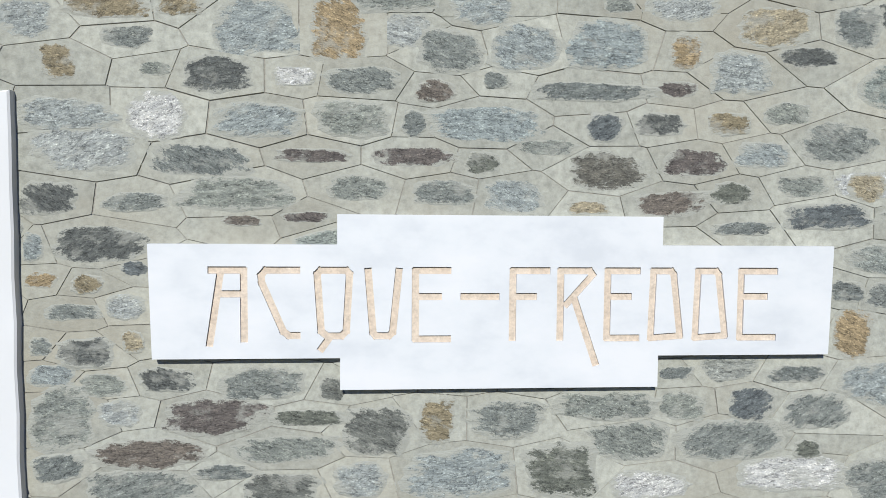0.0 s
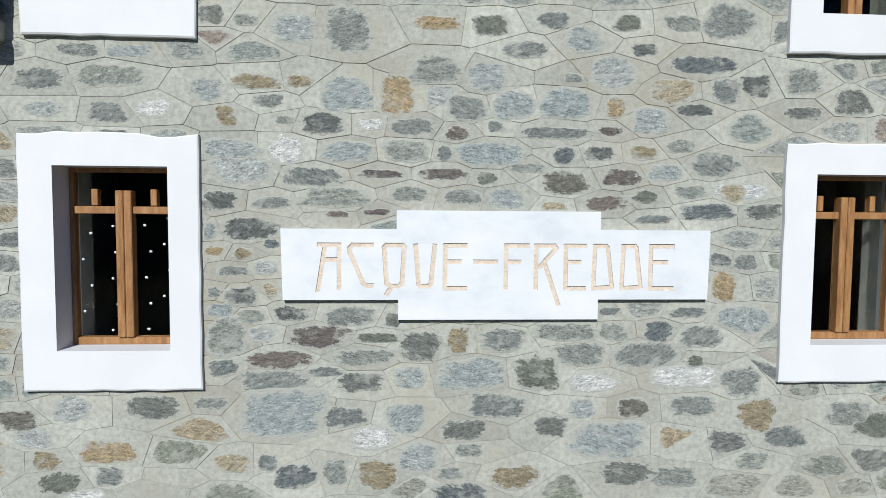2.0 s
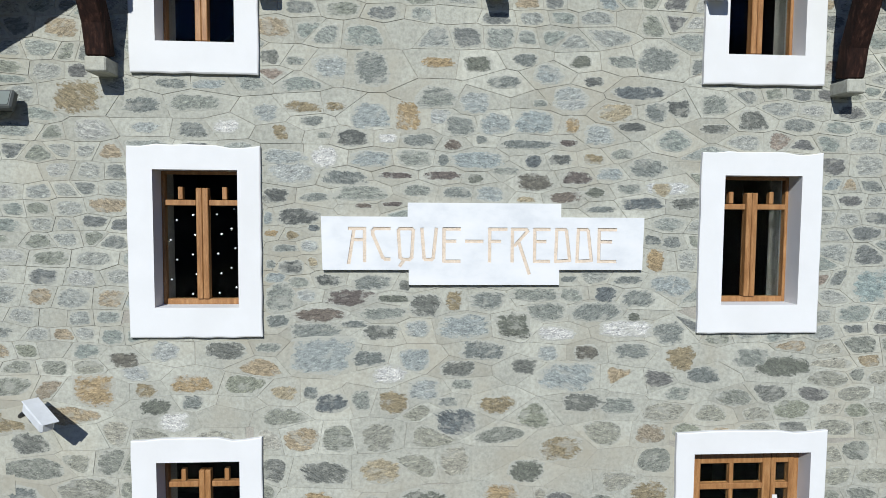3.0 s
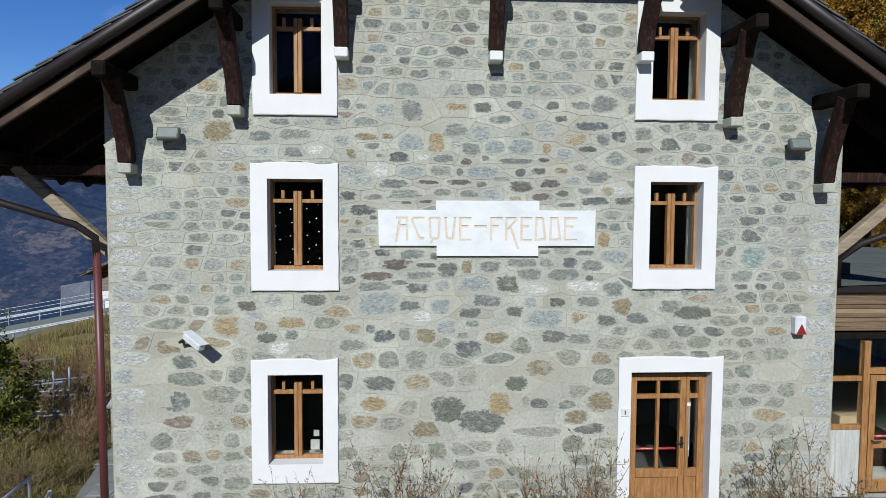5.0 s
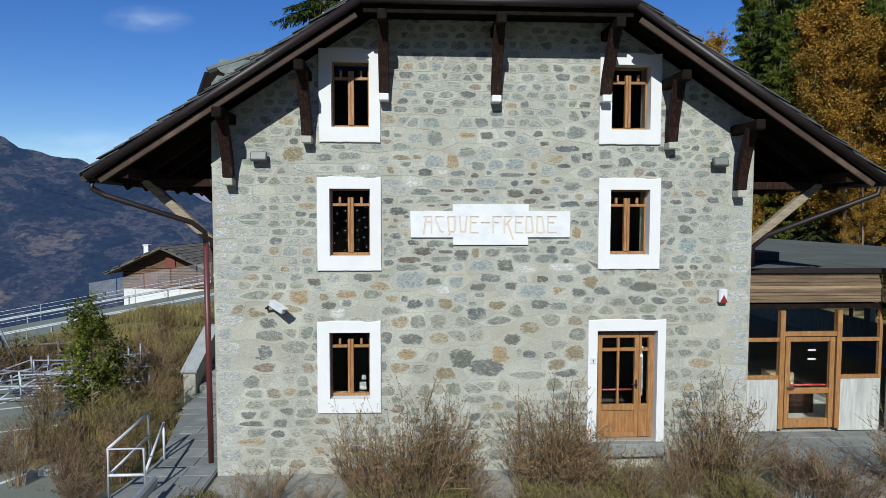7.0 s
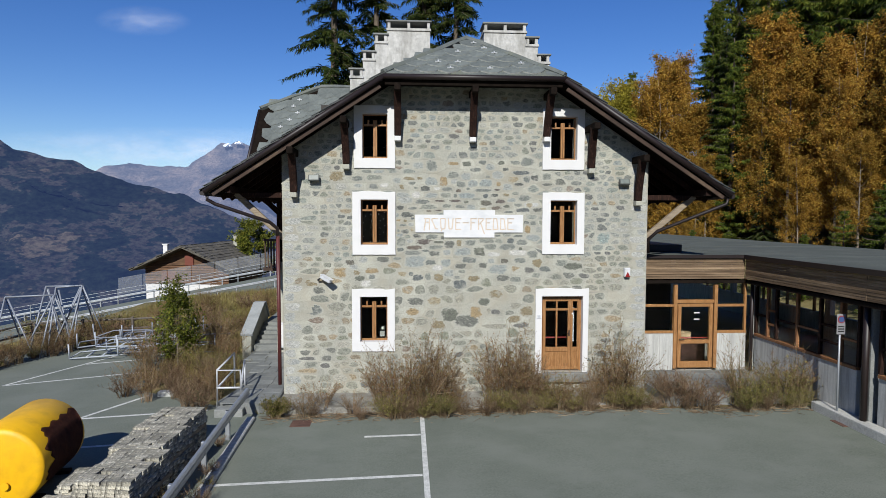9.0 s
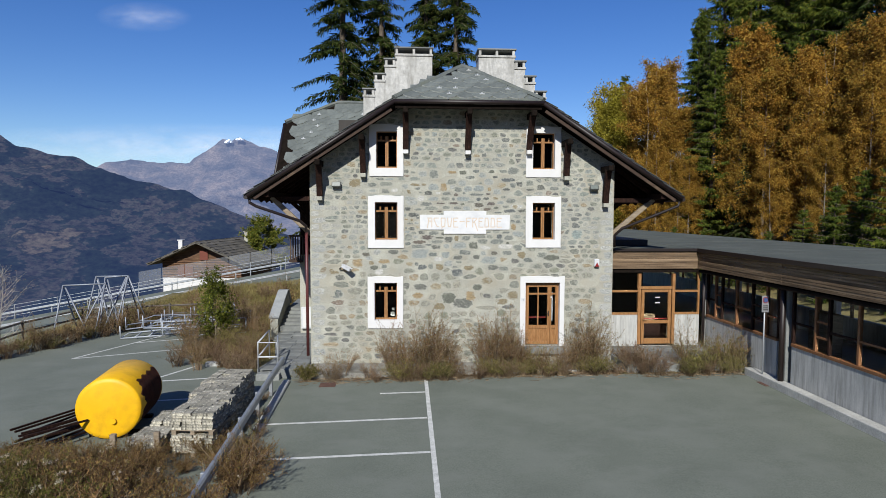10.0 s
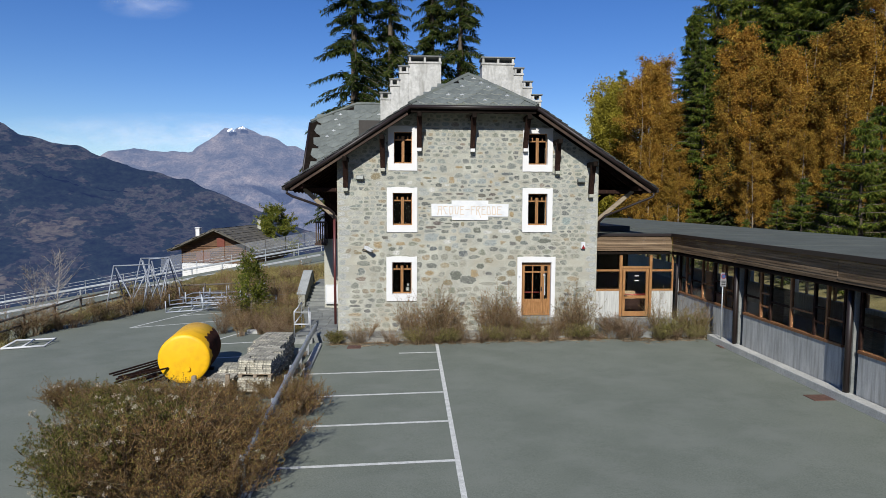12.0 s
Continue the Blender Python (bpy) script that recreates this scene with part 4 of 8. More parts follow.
# a string of small white lights hung behind the panes of one window
lights = holder("light_string", -2.26, 0.22, 4.4, "string of tiny white bulbs behind the window", "string lights")
bm = B()
for k in range(5):
    for x in (-2.55, -2.36, -2.12, -1.99):
        z = 4.45 + k * 0.19 + 0.06 * math.sin(x * 40)
        bmesh.ops.create_icosphere(bm, subdivisions=1, radius=0.011, matrix=Matrix.Translation((x + 2.26 + 0.03 * math.sin(k * 3 + x * 9), 0, z - 4.4)))
part("bulbs", bm, WHITE_STEEL, lights)["kind"] = "stuff"
meter = holder("meter_cabinet", -5.62, 4.98, 0.87, "white meter cabinet on the side wall", "meter cabinet")
bm = B()
box(bm, -0.32, 0.30, -0.16, 0.03, -0.45, 0.45, 0.01)
part("cabinet", bm, WHITE_STEEL, meter)
bm = B()
box(bm, -0.26, 0.24, -0.172, -0.161, -0.38, 0.38, 0.006)
part("door", bm, WHITE_PAINT, meter)

# two paper notices standing behind the ground-floor window
for k, (x, z, w, h) in enumerate(((-2.03, 1.90, 0.08, 0.09), (-2.05, 1.70, 0.13, 0.15))):
    bm = B()
    box(bm, x - w / 2, x + w / 2, 0.245, 0.249, z, z + h)
    thing("paper_notice", bm, plain("faded_paper", (0.20, 0.20, 0.18), 0.9), "small pale paper notice behind the window pane", "notice", "paper notices")


# ---- the low wing with its glazed entrance ----
WX, FX = 9.50, 9.17
wing = holder("low_wing", WX, 0, 0, "low modern annexe with concrete base, timber glazing and flat grey roof", "annexe")


def wp(name, bm, material, parent=None, label=""):
    ob = part(name, bm, material, parent or wing, label)
    if parent is None:
        ob.matrix_basis = Matrix.Translation((-WX, 0, 0))
    return ob


WEND = -34.0
bm = B()
sheet(bm, [(FX - 0.06, WEND, 3.98), (15.6, WEND, 4.02), (15.6, 26, 4.02), (FX - 0.06, 26, 3.98)], 0.10)
wp("roof", bm, ROOF_FELT, None, "flat grey roof sheeting")
bm = B()
sheet(bm, [(X1 + 0.01, 1.08, 3.975), (FX - 0.06, 1.08, 3.975), (FX - 0.06, 14, 3.975), (X1 + 0.01, 14, 3.975)], 0.10)
wp("porch_roof", bm, ROOF_FELT)
for y in (-30, -24, -18, -12, -6, 0, 6, 12, 18):
    bm = B()
    beam(bm, (FX, y, 3.976), (15.6, y, 4.016), 0.04, 0.02)
    wp("roof_seam", bm, ROOF_FELT)
bm = B()
beam(bm, (FX - 0.07, WEND, 3.93), (FX - 0.07, 1.02, 3.93), 0.05, 0.13)
wp("roof_edge", bm, GUTTER)
bm = B()
beam(bm, (X1 + 0.02, 1.05, 3.94), (FX - 0.045, 1.05, 3.94), 0.05, 0.10)
wp("roof_edge", bm, GUTTER)
bm = B()
box(bm, X1 + 0.05, 8.0, 3.0, 9.0, 3.98, 4.22, 0.01)
wp("roof_upstand", bm, BLACK)
# fascia boards, pieced in lengths
rnd = random.Random(5)
for row in range(9):
    z = 3.24 + row * 0.0733
    bm = B()
    box(bm, X1 + 0.02, FX - 0.02, 1.10 + rnd.uniform(-0.008, 0.008), 1.14, z + 0.003, z + 0.070, 0.004)
    wp("fascia_board", bm, BOARD, None)
    y = 1.10
    while y > WEND:
        L = 5.1
        bm = B()
        box(bm, FX + rnd.uniform(-0.008, 0.008), FX + 0.035, max(WEND, y - L) + 0.004, y - 0.004, z + 0.003, z + 0.070, 0.004)
        wp("fascia_board", bm, BOARD, None)
        y -= L
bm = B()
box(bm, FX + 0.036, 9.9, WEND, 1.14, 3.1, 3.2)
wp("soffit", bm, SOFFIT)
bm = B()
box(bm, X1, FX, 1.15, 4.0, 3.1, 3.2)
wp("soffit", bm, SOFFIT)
bm = B()
box(bm, WX + 0.01, 15.4, WEND, 26, 0.20, 0.36)
box(bm, X1 + 0.02, WX, 1.3, 26, 0.20, 0.36)
wp("floor", bm, LINO)
bm = B()
box(bm, 15.2, 15.4, WEND, 26, 0.36, 1.35)
box(bm, 15.2, 15.4, WEND, 26, 3.2, 3.9)
for k in range(17):
    box(bm, 15.2, 15.4, WEND + k * 3.6, WEND + k * 3.6 + 0.3, 1.35, 3.2)
wp("wall_back", bm, CONCRETE)
for k in range(34):
    bm = B()
    box(bm, 15.25, 15.35, WEND + k * 1.8 + 1.05, WEND + k * 1.8 + 1.13, 1.35, 3.2)
    wp("far_mullion", bm, WING_WOOD)
bm = B()
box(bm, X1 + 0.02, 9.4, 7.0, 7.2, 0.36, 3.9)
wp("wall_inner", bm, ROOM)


def glazed_bay(ya, yb, posts, z0=1.50, z1=3.14):
    """A run of timber windows on a board-marked concrete base along the wing."""
    bm = B()
    box(bm, WX, WX + 0.2, yb, ya, 0.36, z0 - 0.03, 0.008)
    wp("concrete_panel", bm, CONCRETE)
    bm = B()
    box(bm, WX - 0.03, WX + 0.1, yb, ya, z0 - 0.03, z0 + 0.05, 0.006)
    box(bm, WX + 0.02, WX + 0.1, yb, ya, z1 - 0.06, z1, 0.006)
    frame_ = wp("window_band", bm, WING_WOOD, None, "stained timber window band")
    ys = [ya] + [ya + (yb - ya) * p for p in posts] + [yb]
    for n, y in enumerate(ys):
        bm = B()
        box(bm, WX + 0.005, WX + 0.095, y - 0.04, y + 0.04, z0 + 0.05, z1 - 0.06, 0.005)
        wp("mullion", bm, WING_WOOD if n % 2 else DARK_WOOD, frame_)
    for n, (p, q) in enumerate(zip(ys, ys[1:])):
        bm = B()
        zm = z0 + (0.62 if n % 3 != 1 else 0.42)
        box(bm, WX + 0.015, WX + 0.085, q + 0.04, p - 0.04, zm, zm + 0.06, 0.005)
        wp("rail", bm, WING_WOOD if n % 2 else DARK_WOOD, frame_)
        if n % 3 == 1:
            bm = B()
            box(bm, WX + 0.017, WX + 0.083, q + 0.04, p - 0.04, zm + 0.42, zm + 0.48, 0.005)
            wp("rail", bm, WING_WOOD if n % 2 else DARK_WOOD, frame_)
        bm = B()
        box(bm, WX + 0.045, WX + 0.05, q + 0.04, p - 0.04, z0 + 0.05, z1 - 0.06)
        g = wp("pane", bm, GLASS, frame_)
        g.visible_shadow = False


def concrete_post(y):
    bm = B()
    box(bm, WX - 0.05, WX + 0.2, y - 0.14, y + 0.17, 0.28, 3.12, 0.012)
    wp("post", bm, PAVING)
    bm = B()
    tube(bm, [(WX - 0.14, y - 0.08, 3.25), (WX - 0.14, y - 0.08, 0.30)], 0.075, 10)
    wp("downpipe", bm, GUTTER, None, "black downpipe")


glazed_bay(1.05, -3.35, (0.14, 0.24, 0.46, 0.68, 0.86))
concrete_post(-3.72)
glazed_bay(-4.05, -8.95, (0.2, 0.31, 0.53, 0.75, 0.86))
concrete_post(-9.28)
for k in range(4):
    y = -9.55 - k * 5.45
    glazed_bay(y, y - 4.95, (0.2, 0.31, 0.53, 0.75, 0.86))
    concrete_post(y - 5.22)
bm = B()
box(bm, WX, WX + 0.2, 1.12, 1.3, 0.36, 3.2)
wp("corner_post", bm, CONCRETE)
bm = B()
tube(bm, [(9.36, 1.0, 3.2), (9.36, 1.0, 0.36)], 0.05, 10)
wp("downpipe", bm, GUTTER)
# chairs and shelves dimly seen inside
for y, h in ((-0.8, 1.9), (-5.5, 1.7), (-7.6, 2.0), (-11.5, 1.8)):
    bm = B()
    box(bm, 12.6, 13.0, y - 0.6, y + 0.6, 0.36, h, 0.01)
    wp("inner_cupboard", bm, GREY_WOOD)


def entrance():
    y0, y1 = 1.20, 1.28
    z0, z1 = 1.56, 3.24
    for a, b in ((X1 + 0.03, 6.96), (8.36, 9.30)):
        bm = B()
        box(bm, a, b, y0, y0 + 0.18, 0.36, z0 - 0.03, 0.008)
        wp("concrete_panel", bm, CONCRETE)
        bm = B()
        box(bm, a, b, y0 - 0.01, y1, z0 - 0.03, z0 + 0.05, 0.005)
        box(bm, a, b, y0 + 0.005, y1, 2.36, 2.44, 0.005)
        box(bm, b - 0.07 if a > 8 else a, b if a > 8 else a + 0.07, y0 - 0.005, y1, z0 + 0.05, z1, 0.005)
        fr = wp("side_window", bm, PINE_WOOD)
        bm = B()
        box(bm, a + 0.07, b, y0 + 0.03, y0 + 0.035, z0 + 0.05, z1)
        g = wp("pane", bm, GLASS, fr)
        g.visible_shadow = False
    bm = B()
    box(bm, 6.96, 7.07, y0 - 0.03, y1 + 0.02, 0.42, 3.05, 0.006)
    box(bm, 8.25, 8.36, y0 - 0.03, y1 + 0.02, 0.42, 3.05, 0.006)
    box(bm, 7.07, 8.25, y0 - 0.02, y1 + 0.01, 2.48, 2.58, 0.006)
    door = wp("glazed_door", bm, PINE_WOOD, None, "timber glazed entrance door")
    bm = B()
    a, b = 7.10, 8.22
    box(bm, a, a + 0.11, y0 - 0.01, y1, 0.44, 2.46, 0.006)
    box(bm, b - 0.11, b, y0 - 0.01, y1, 0.44, 2.46, 0.006)
    for p, q in ((0.44, 0.64), (1.20, 1.32), (2.36, 2.46)):
        box(bm, a + 0.11, b - 0.11, y0 - 0.005, y1 - 0.005, p, q, 0.006)
    wp("leaf", bm, PINE_WOOD, door)
    bm = B()
    box(bm, a + 0.11, b - 0.11, y0 + 0.03, y0 + 0.035, 0.64, 3.2)
    g = wp("pane", bm, GLASS, door)
    g.visible_shadow = False
    bm = B()
    tube(bm, [(a + 0.06, y0 - 0.02, 1.34), (a + 0.06, y0 - 0.08, 1.34), (a + 0.18, y0 - 0.08, 1.34)], 0.012)
    wp("handle", bm, BLACK, door)
    bm = B()
    tube(bm, [(a + 0.1, y1 + 0.05, 1.36), (b - 0.1, y1 + 0.05, 1.36)], 0.022)
    wp("push_bar", bm, RED_BAR, door, "dark red push bar behind the glass")
    for z in (1.95, 2.15):
        bm = B()
        box(bm, 7.62, 7.80, y0 + 0.02, y0 + 0.024, z, z + 0.035)
        wp("sticker", bm, WHITE_PAINT, door)


entrance()
thing("hall_table", box(B(), 7.0, 8.6, 2.4, 3.2, 0.36, 0.98, 0.02), DARK_WOOD, "dark low cupboard standing inside the entrance", "cupboard")
thing("cardboard_box", box(B(), 7.55, 8.15, 2.5, 2.9, 0.98, 1.32, 0.01), plain("brown_card", (0.24, 0.175, 0.10), 0.9), "brown cardboard box on the cupboard inside the entrance", "box")

# paved terrace in front, with its kerb
bm = B()
box(bm, 5.60, 9.45, -1.6, 1.2, -0.25, 0.335)
thing("terrace", bm, PAVING, "grey stone terrace along the foot of the house", "terrace", kind="structure")
rnd = random.Random(9)
terrace = bpy.data.objects["terrace"]
y = -1.58
while y < 1.15:
    dyy = rnd.choice((0.38, 0.45, 0.52))
    x = 5.64
    while x < 9.4:
        dx = rnd.choice((0.5, 0.65, 0.8))
        bm = B()
        box(bm, x + 0.008, min(x + dx, 9.44) - 0.008, y + 0.008, min(y + dyy, 1.19) - 0.008, 0.33, 0.352 + rnd.uniform(0, 0.008), 0.004)
        part("paving_slab", bm, PAVING, terrace)
        x += dx
    y += dyy
bm = B()
box(bm, -5.0, 5.6, -1.35, 0.02, -0.25, 0.13, 0.03)
thing("planting_strip", bm, surface("dry_soil", [(0.3, (0.15, 0.14, 0.115)), (0.5, (0.23, 0.22, 0.19)), (0.7, (0.30, 0.29, 0.26))], 3, 24, 0.95, 0.7, 25, 0.03), "strip of dry soil along the foot of the house", "soil", kind="structure")
bm = B()
beam(bm, (9.33, -2.2, 0.27), (9.20, WEND, 0.27), 0.32, 0.24, bevel=0.02)
thing("kerb", bm, KERB_STONE, "pale concrete kerb along the annexe", "kerb", kind="structure")


# ---- the yard on the valley side ----
def guard_rail(pts, zs, post_gap, label, group, posts_down=0.0):
    """A pressed-steel crash barrier on short posts."""
    g = holder("guard_rail", pts[0][0], pts[0][1], 0, label, "guard rail", group)
    off = Vector((pts[0][0], pts[0][1], 0))
    prof = [(-0.04, 0.09), (0.0, 0.095), (0.03, 0.13), (0.035, 0.165), (0.01, 0.20), (0.035, 0.235), (0.03, 0.27), (0.0, 0.305), (-0.05, 0.31)]
    P = [Vector((x, y, z)) - off for (x, y), z in zip(pts, zs)]
    bm = B()
    rows = []
    for i, p in enumerate(P):
        dd = (P[min(i + 1, len(P) - 1)] - P[max(i - 1, 0)])
        side = dd.cross(Vector((0, 0, 1))).normalized()
        rows.append([bm.verts.new(p + side * a + Vector((0, 0, b - 0.31))) for a, b in prof] + [bm.verts.new(p + side * (a - 0.008) + Vector((0, 0, b - 0.31))) for a, b in reversed(prof)])
    n = len(rows[0])
    for a, b in zip(rows, rows[1:]):
        for k in range(n):
            bm.faces.new((a[k], a[(k + 1) % n], b[(k + 1) % n], b[k]))
    part("beam", bm, GALV, g)
    total = 0.0
    for a, b in zip(P, P[1:]):
        L = (b - a).length
        k = 0
        while k * post_gap < L:
            q = a.lerp(b, k * post_gap / L)
            side = (b - a).cross(Vector((0, 0, 1))).normalized() * -0.07
            bm = B()
            box(bm, q.x + side.x - 0.05, q.x + side.x + 0.05, q.y + side.y - 0.04, q.y + side.y + 0.04, q.z - 0.75 - posts_down, q.z + 0.0, 0.008)
            part("post", bm, GALV, g)
            k += 1
    return g


guard_rail([(-5.03, -13.2), (-5.15, -10.0), (-5.28, -7.0), (-5.46, -3.0), (-5.52, -1.1)], [0.58, 0.62, 0.62, 0.62, 0.62], 2.0, "old galvanised crash barrier between the two car parks", "yard barriers")
bm = B()
beam(bm, (-5.34, -1.6, -0.08), (-4.98, -13.6, -0.07), 0.22, 0.20, bevel=0.03)
thing("barrier_kerb", bm, CONCRETE, "weathered concrete kerb under the crash barrier", "kerb", kind="structure")

# the walkway at the corner of the house, with steps and parapet
PATHWAY = [(-6.40, -0.95), (-5.25, -1.15), (-4.83, -0.9), (-4.83, 5.0), (-6.97, 5.4), (-6.85, 4.0), (-6.15, 0.6)]


def in_path(x, y):
    """Whether a point lies on the walkway."""
    inside = False
    for (a, b), (c, e) in zip(PATHWAY, PATHWAY[1:] + PATHWAY[:1]):
        if (b > y) != (e > y) and x < (c - a) * (y - b) / (e - b) + a:
            inside = not inside
    return inside


bm = B()
sheet(bm, [(x, y, 0.20) for x, y in PATHWAY], 0.45)
walk_ = thing("side_walkway", bm, PAVING, "stone-paved walkway along the side of the house", "walkway", kind="structure")
rnd = random.Random(21)
y = -1.1
while y < 5.3:
    x = -7.0 + rnd.uniform(0, 0.3)
    while x < -4.9:
        dx = rnd.choice((0.42, 0.55, 0.7))
        if in_path(x + 0.05, y + 0.23) and in_path(min(x + dx, -4.86) - 0.05, y + 0.23):
            bm = B()
            box(bm, x + 0.008, min(x + dx, -4.85) - 0.008, y + 0.008, y + 0.452, 0.19, 0.212 + rnd.uniform(0, 0.008), 0.004)
            part("paving_slab", bm, PAVING, walk_)
        x += dx
    y += 0.46
COPING = surface("grey_coping_stone", [(0.3, (0.24, 0.255, 0.26)), (0.7, (0.33, 0.345, 0.345))], 2, 30, 0.9, 0.3, dirt=(1.5, (0.22, 0.225, 0.21)))
steps = holder("stone_steps", -6.7, 5.4, 0.3, "grey stone steps climbing beside a capped parapet", "steps")
for k in range(6):
    bm = B()
    box(bm, -0.25, 0.66, k * 0.33, (k * 0.33 + 0.37) if k < 5 else 4.6, -0.6 - 0.002 * k, 0.11 * (k + 1), 0.008)
    part("step", bm, PAVING, steps)
bm = B()
prof = [(-0.2, -0.7), (2.6, -0.7), (2.6, 0.75), (2.05, 1.36), (1.75, 1.36), (-0.2, 0.52)]
a = [bm.verts.new((-0.59, y, z)) for y, z in prof]
b = [bm.verts.new((-0.27, y, z)) for y, z in prof]
bm.faces.new(a)
bm.faces.new(b[::-1])
for i in range(6):
    bm.faces.new((a[(i + 1) % 6], a[i], b[i], b[(i + 1) % 6]))
part("parapet", bm, MORTAR, steps, "rubble stone parapet")
bm = B()
beam(bm, (-0.43, -0.26, 0.53), (-0.43, 1.75, 1.40), 0.44, 0.08, bevel=0.01)
beam(bm, (-0.43, 1.73, 1.405), (-0.43, 2.09, 1.405), 0.44, 0.08, bevel=0.01)
beam(bm, (-0.43, 2.07, 1.40), (-0.43, 2.66, 0.75), 0.44, 0.08, bevel=0.01)
part("coping", bm, COPING, steps, "pale coping slab")

rail = holder("white_handrail", -6.05, -1.03, 0.0, "white painted steel tube handrail beside the walkway", "handrail")
for p in ([(-0.295, 0, 0.1), (-0.295, 0, 1.08), (0.31, 0, 1.08), (0.31, 0, 0.1)], [(-0.295, 0, 0.61), (0.31, 0, 0.61)], [(-0.295, 0, 1.08), (-0.30, 1.69, 1.16), (-0.30, 1.69, 0.15)],
          [(-0.295, 0, 0.61), (-0.30, 1.69, 0.70)], [(-0.01, 1.69, 0.97), (-0.01, 1.69, 0.15)], [(-0.01, 1.69, 0.95), (0.31, 0.0, 0.61)]):
    bm = B()
    tube(bm, p, 0.026, 8)
    part("tube", bm, WHITE_STEEL, rail)
bm = B()
box(bm, -6.35, -5.62, -1.35, -0.98, -0.3, 0.12, 0.015)
thing("landing_step", bm, PAVING, "broad stone landing step at the end of the barrier", "step")

# yellow tank
TANK = surface("yellow_tank_paint", [(0.3, (0.70, 0.38, 0.001)), (0.6, (0.80, 0.45, 0.002)), (0.8, (0.74, 0.41, 0.003))], 1.4, None, 0.5, 0.1, 30, 0.004, dirt=(2.0, (0.60, 0.32, 0.008)))
RUST = surface("dark_rust", [(0.3, (0.05, 0.013, 0.008)), (0.6, (0.10, 0.028, 0.015)), (0.8, (0.16, 0.05, 0.024))], 6, 30, 0.95, 0.5)
tank = holder("fuel_tank", -8.61, -6.25, ground_z(-8.7, 0) + 0.755, "yellow cylindrical steel tank with a rusted torn side", "tank", rz=7)


def tank_shell(r, y0, y1, n=40, dome=0.07):
    bm = B()
    prof = [(0.001, -dome), (r * 0.5, -dome * 0.8), (r * 0.85, -dome * 0.35), (r * 0.97, -0.01), (r, 0.03)]
    rows = [(rr, y0 + o) for rr, o in prof] + [(r, (y0 + y1) / 2)] + [(rr, y1 - o) for rr, o in reversed(prof)]
    rings = [[bm.verts.new((rr * math.cos(k * math.tau / n), y, rr * math.sin(k * math.tau / n))) for k in range(n)] for rr, y in rows]
    for a, b in zip(rings, rings[1:]):
        for k in range(n):
            f = bm.faces.new((a[k], a[(k + 1) % n], b[(k + 1) % n], b[k]))
            f.smooth = True
    return bm


part("shell", tank_shell(0.735, 0.0, 1.9), TANK, tank)
bm = B()
n, m = 16, 22
rnd = random.Random(3)
grid = []
for i in range(n + 1):
    row = []
    for k in range(m + 1):
        u, v = i / n, k / m
        ang = radians(46 - 105 * v)
        edge = 0.10 * math.sin(v * 19) + 0.07 * math.sin(v * 43 + 1) + rnd.uniform(-0.02, 0.02)
        top = 0.05 * math.sin(u * 23) if k == 0 else 0
        y = 0.36 - 0.22 * v + edge * (1 - u) + u * (1.88 - 0.36)
        row.append(bm.verts.new((0.742 * math.cos(ang + top), y, 0.742 * math.sin(ang + top))))
    grid.append(row)
for i in range(n):
    for k in range(m):
        f = bm.faces.new((grid[i][k], grid[i + 1][k], grid[i + 1][k + 1], grid[i][k + 1]))
        f.smooth = True
bmesh.ops.solidify(bm, geom=bm.faces[:], thickness=0.006)
part("rust_patch", bm, RUST, tank, "dark torn rusty side")
bm = B()
tube(bm, [(0.12, -0.085, -0.28), (0.12, -0.11, -0.28)], 0.07, 12)
part("flange", bm, TANK, tank, "round bolted flange")
for y in (0.4, 1.6):
    bm = B()
    box(bm, -0.55, 0.55, y - 0.09, y + 0.09, -0.86, -0.68, 0.01)
    part("sleeper", bm, DARK_WOOD, tank, "timber bearer")

# stacks of paving blocks on pallets
PAVER = pieces("pale_concrete_paver", [(0, (0.29, 0.275, 0.225)), (0.3, (0.34, 0.32, 0.265)), (0.55, (0.22, 0.21, 0.175)), (0.8, (0.40, 0.38, 0.315))], 6, 0.95, "object", 0.3)
PAVERS = []
for s in range(5):
    bm = B()
    r2 = random.Random(s)
    for a_, b_ in ((-0.115, -0.04), (-0.04, 0.04), (0.04, 0.115)):
        side_ = 0.0 if a_ == -0.04 else 0.012
        box(bm, a_, b_, -0.062 - side_, 0.062 + side_, 0, 0.062)
    for v in bm.verts:
        v.co += Vector((r2.uniform(-0.008, 0.008), r2.uniform(-0.008, 0.008), r2.uniform(-0.004, 0.004)))
    me = bpy.data.meshes.new("paver")
    bm.to_mesh(me)
    bm.free()
    me.materials.append(PAVER)
    PAVERS.append(me)


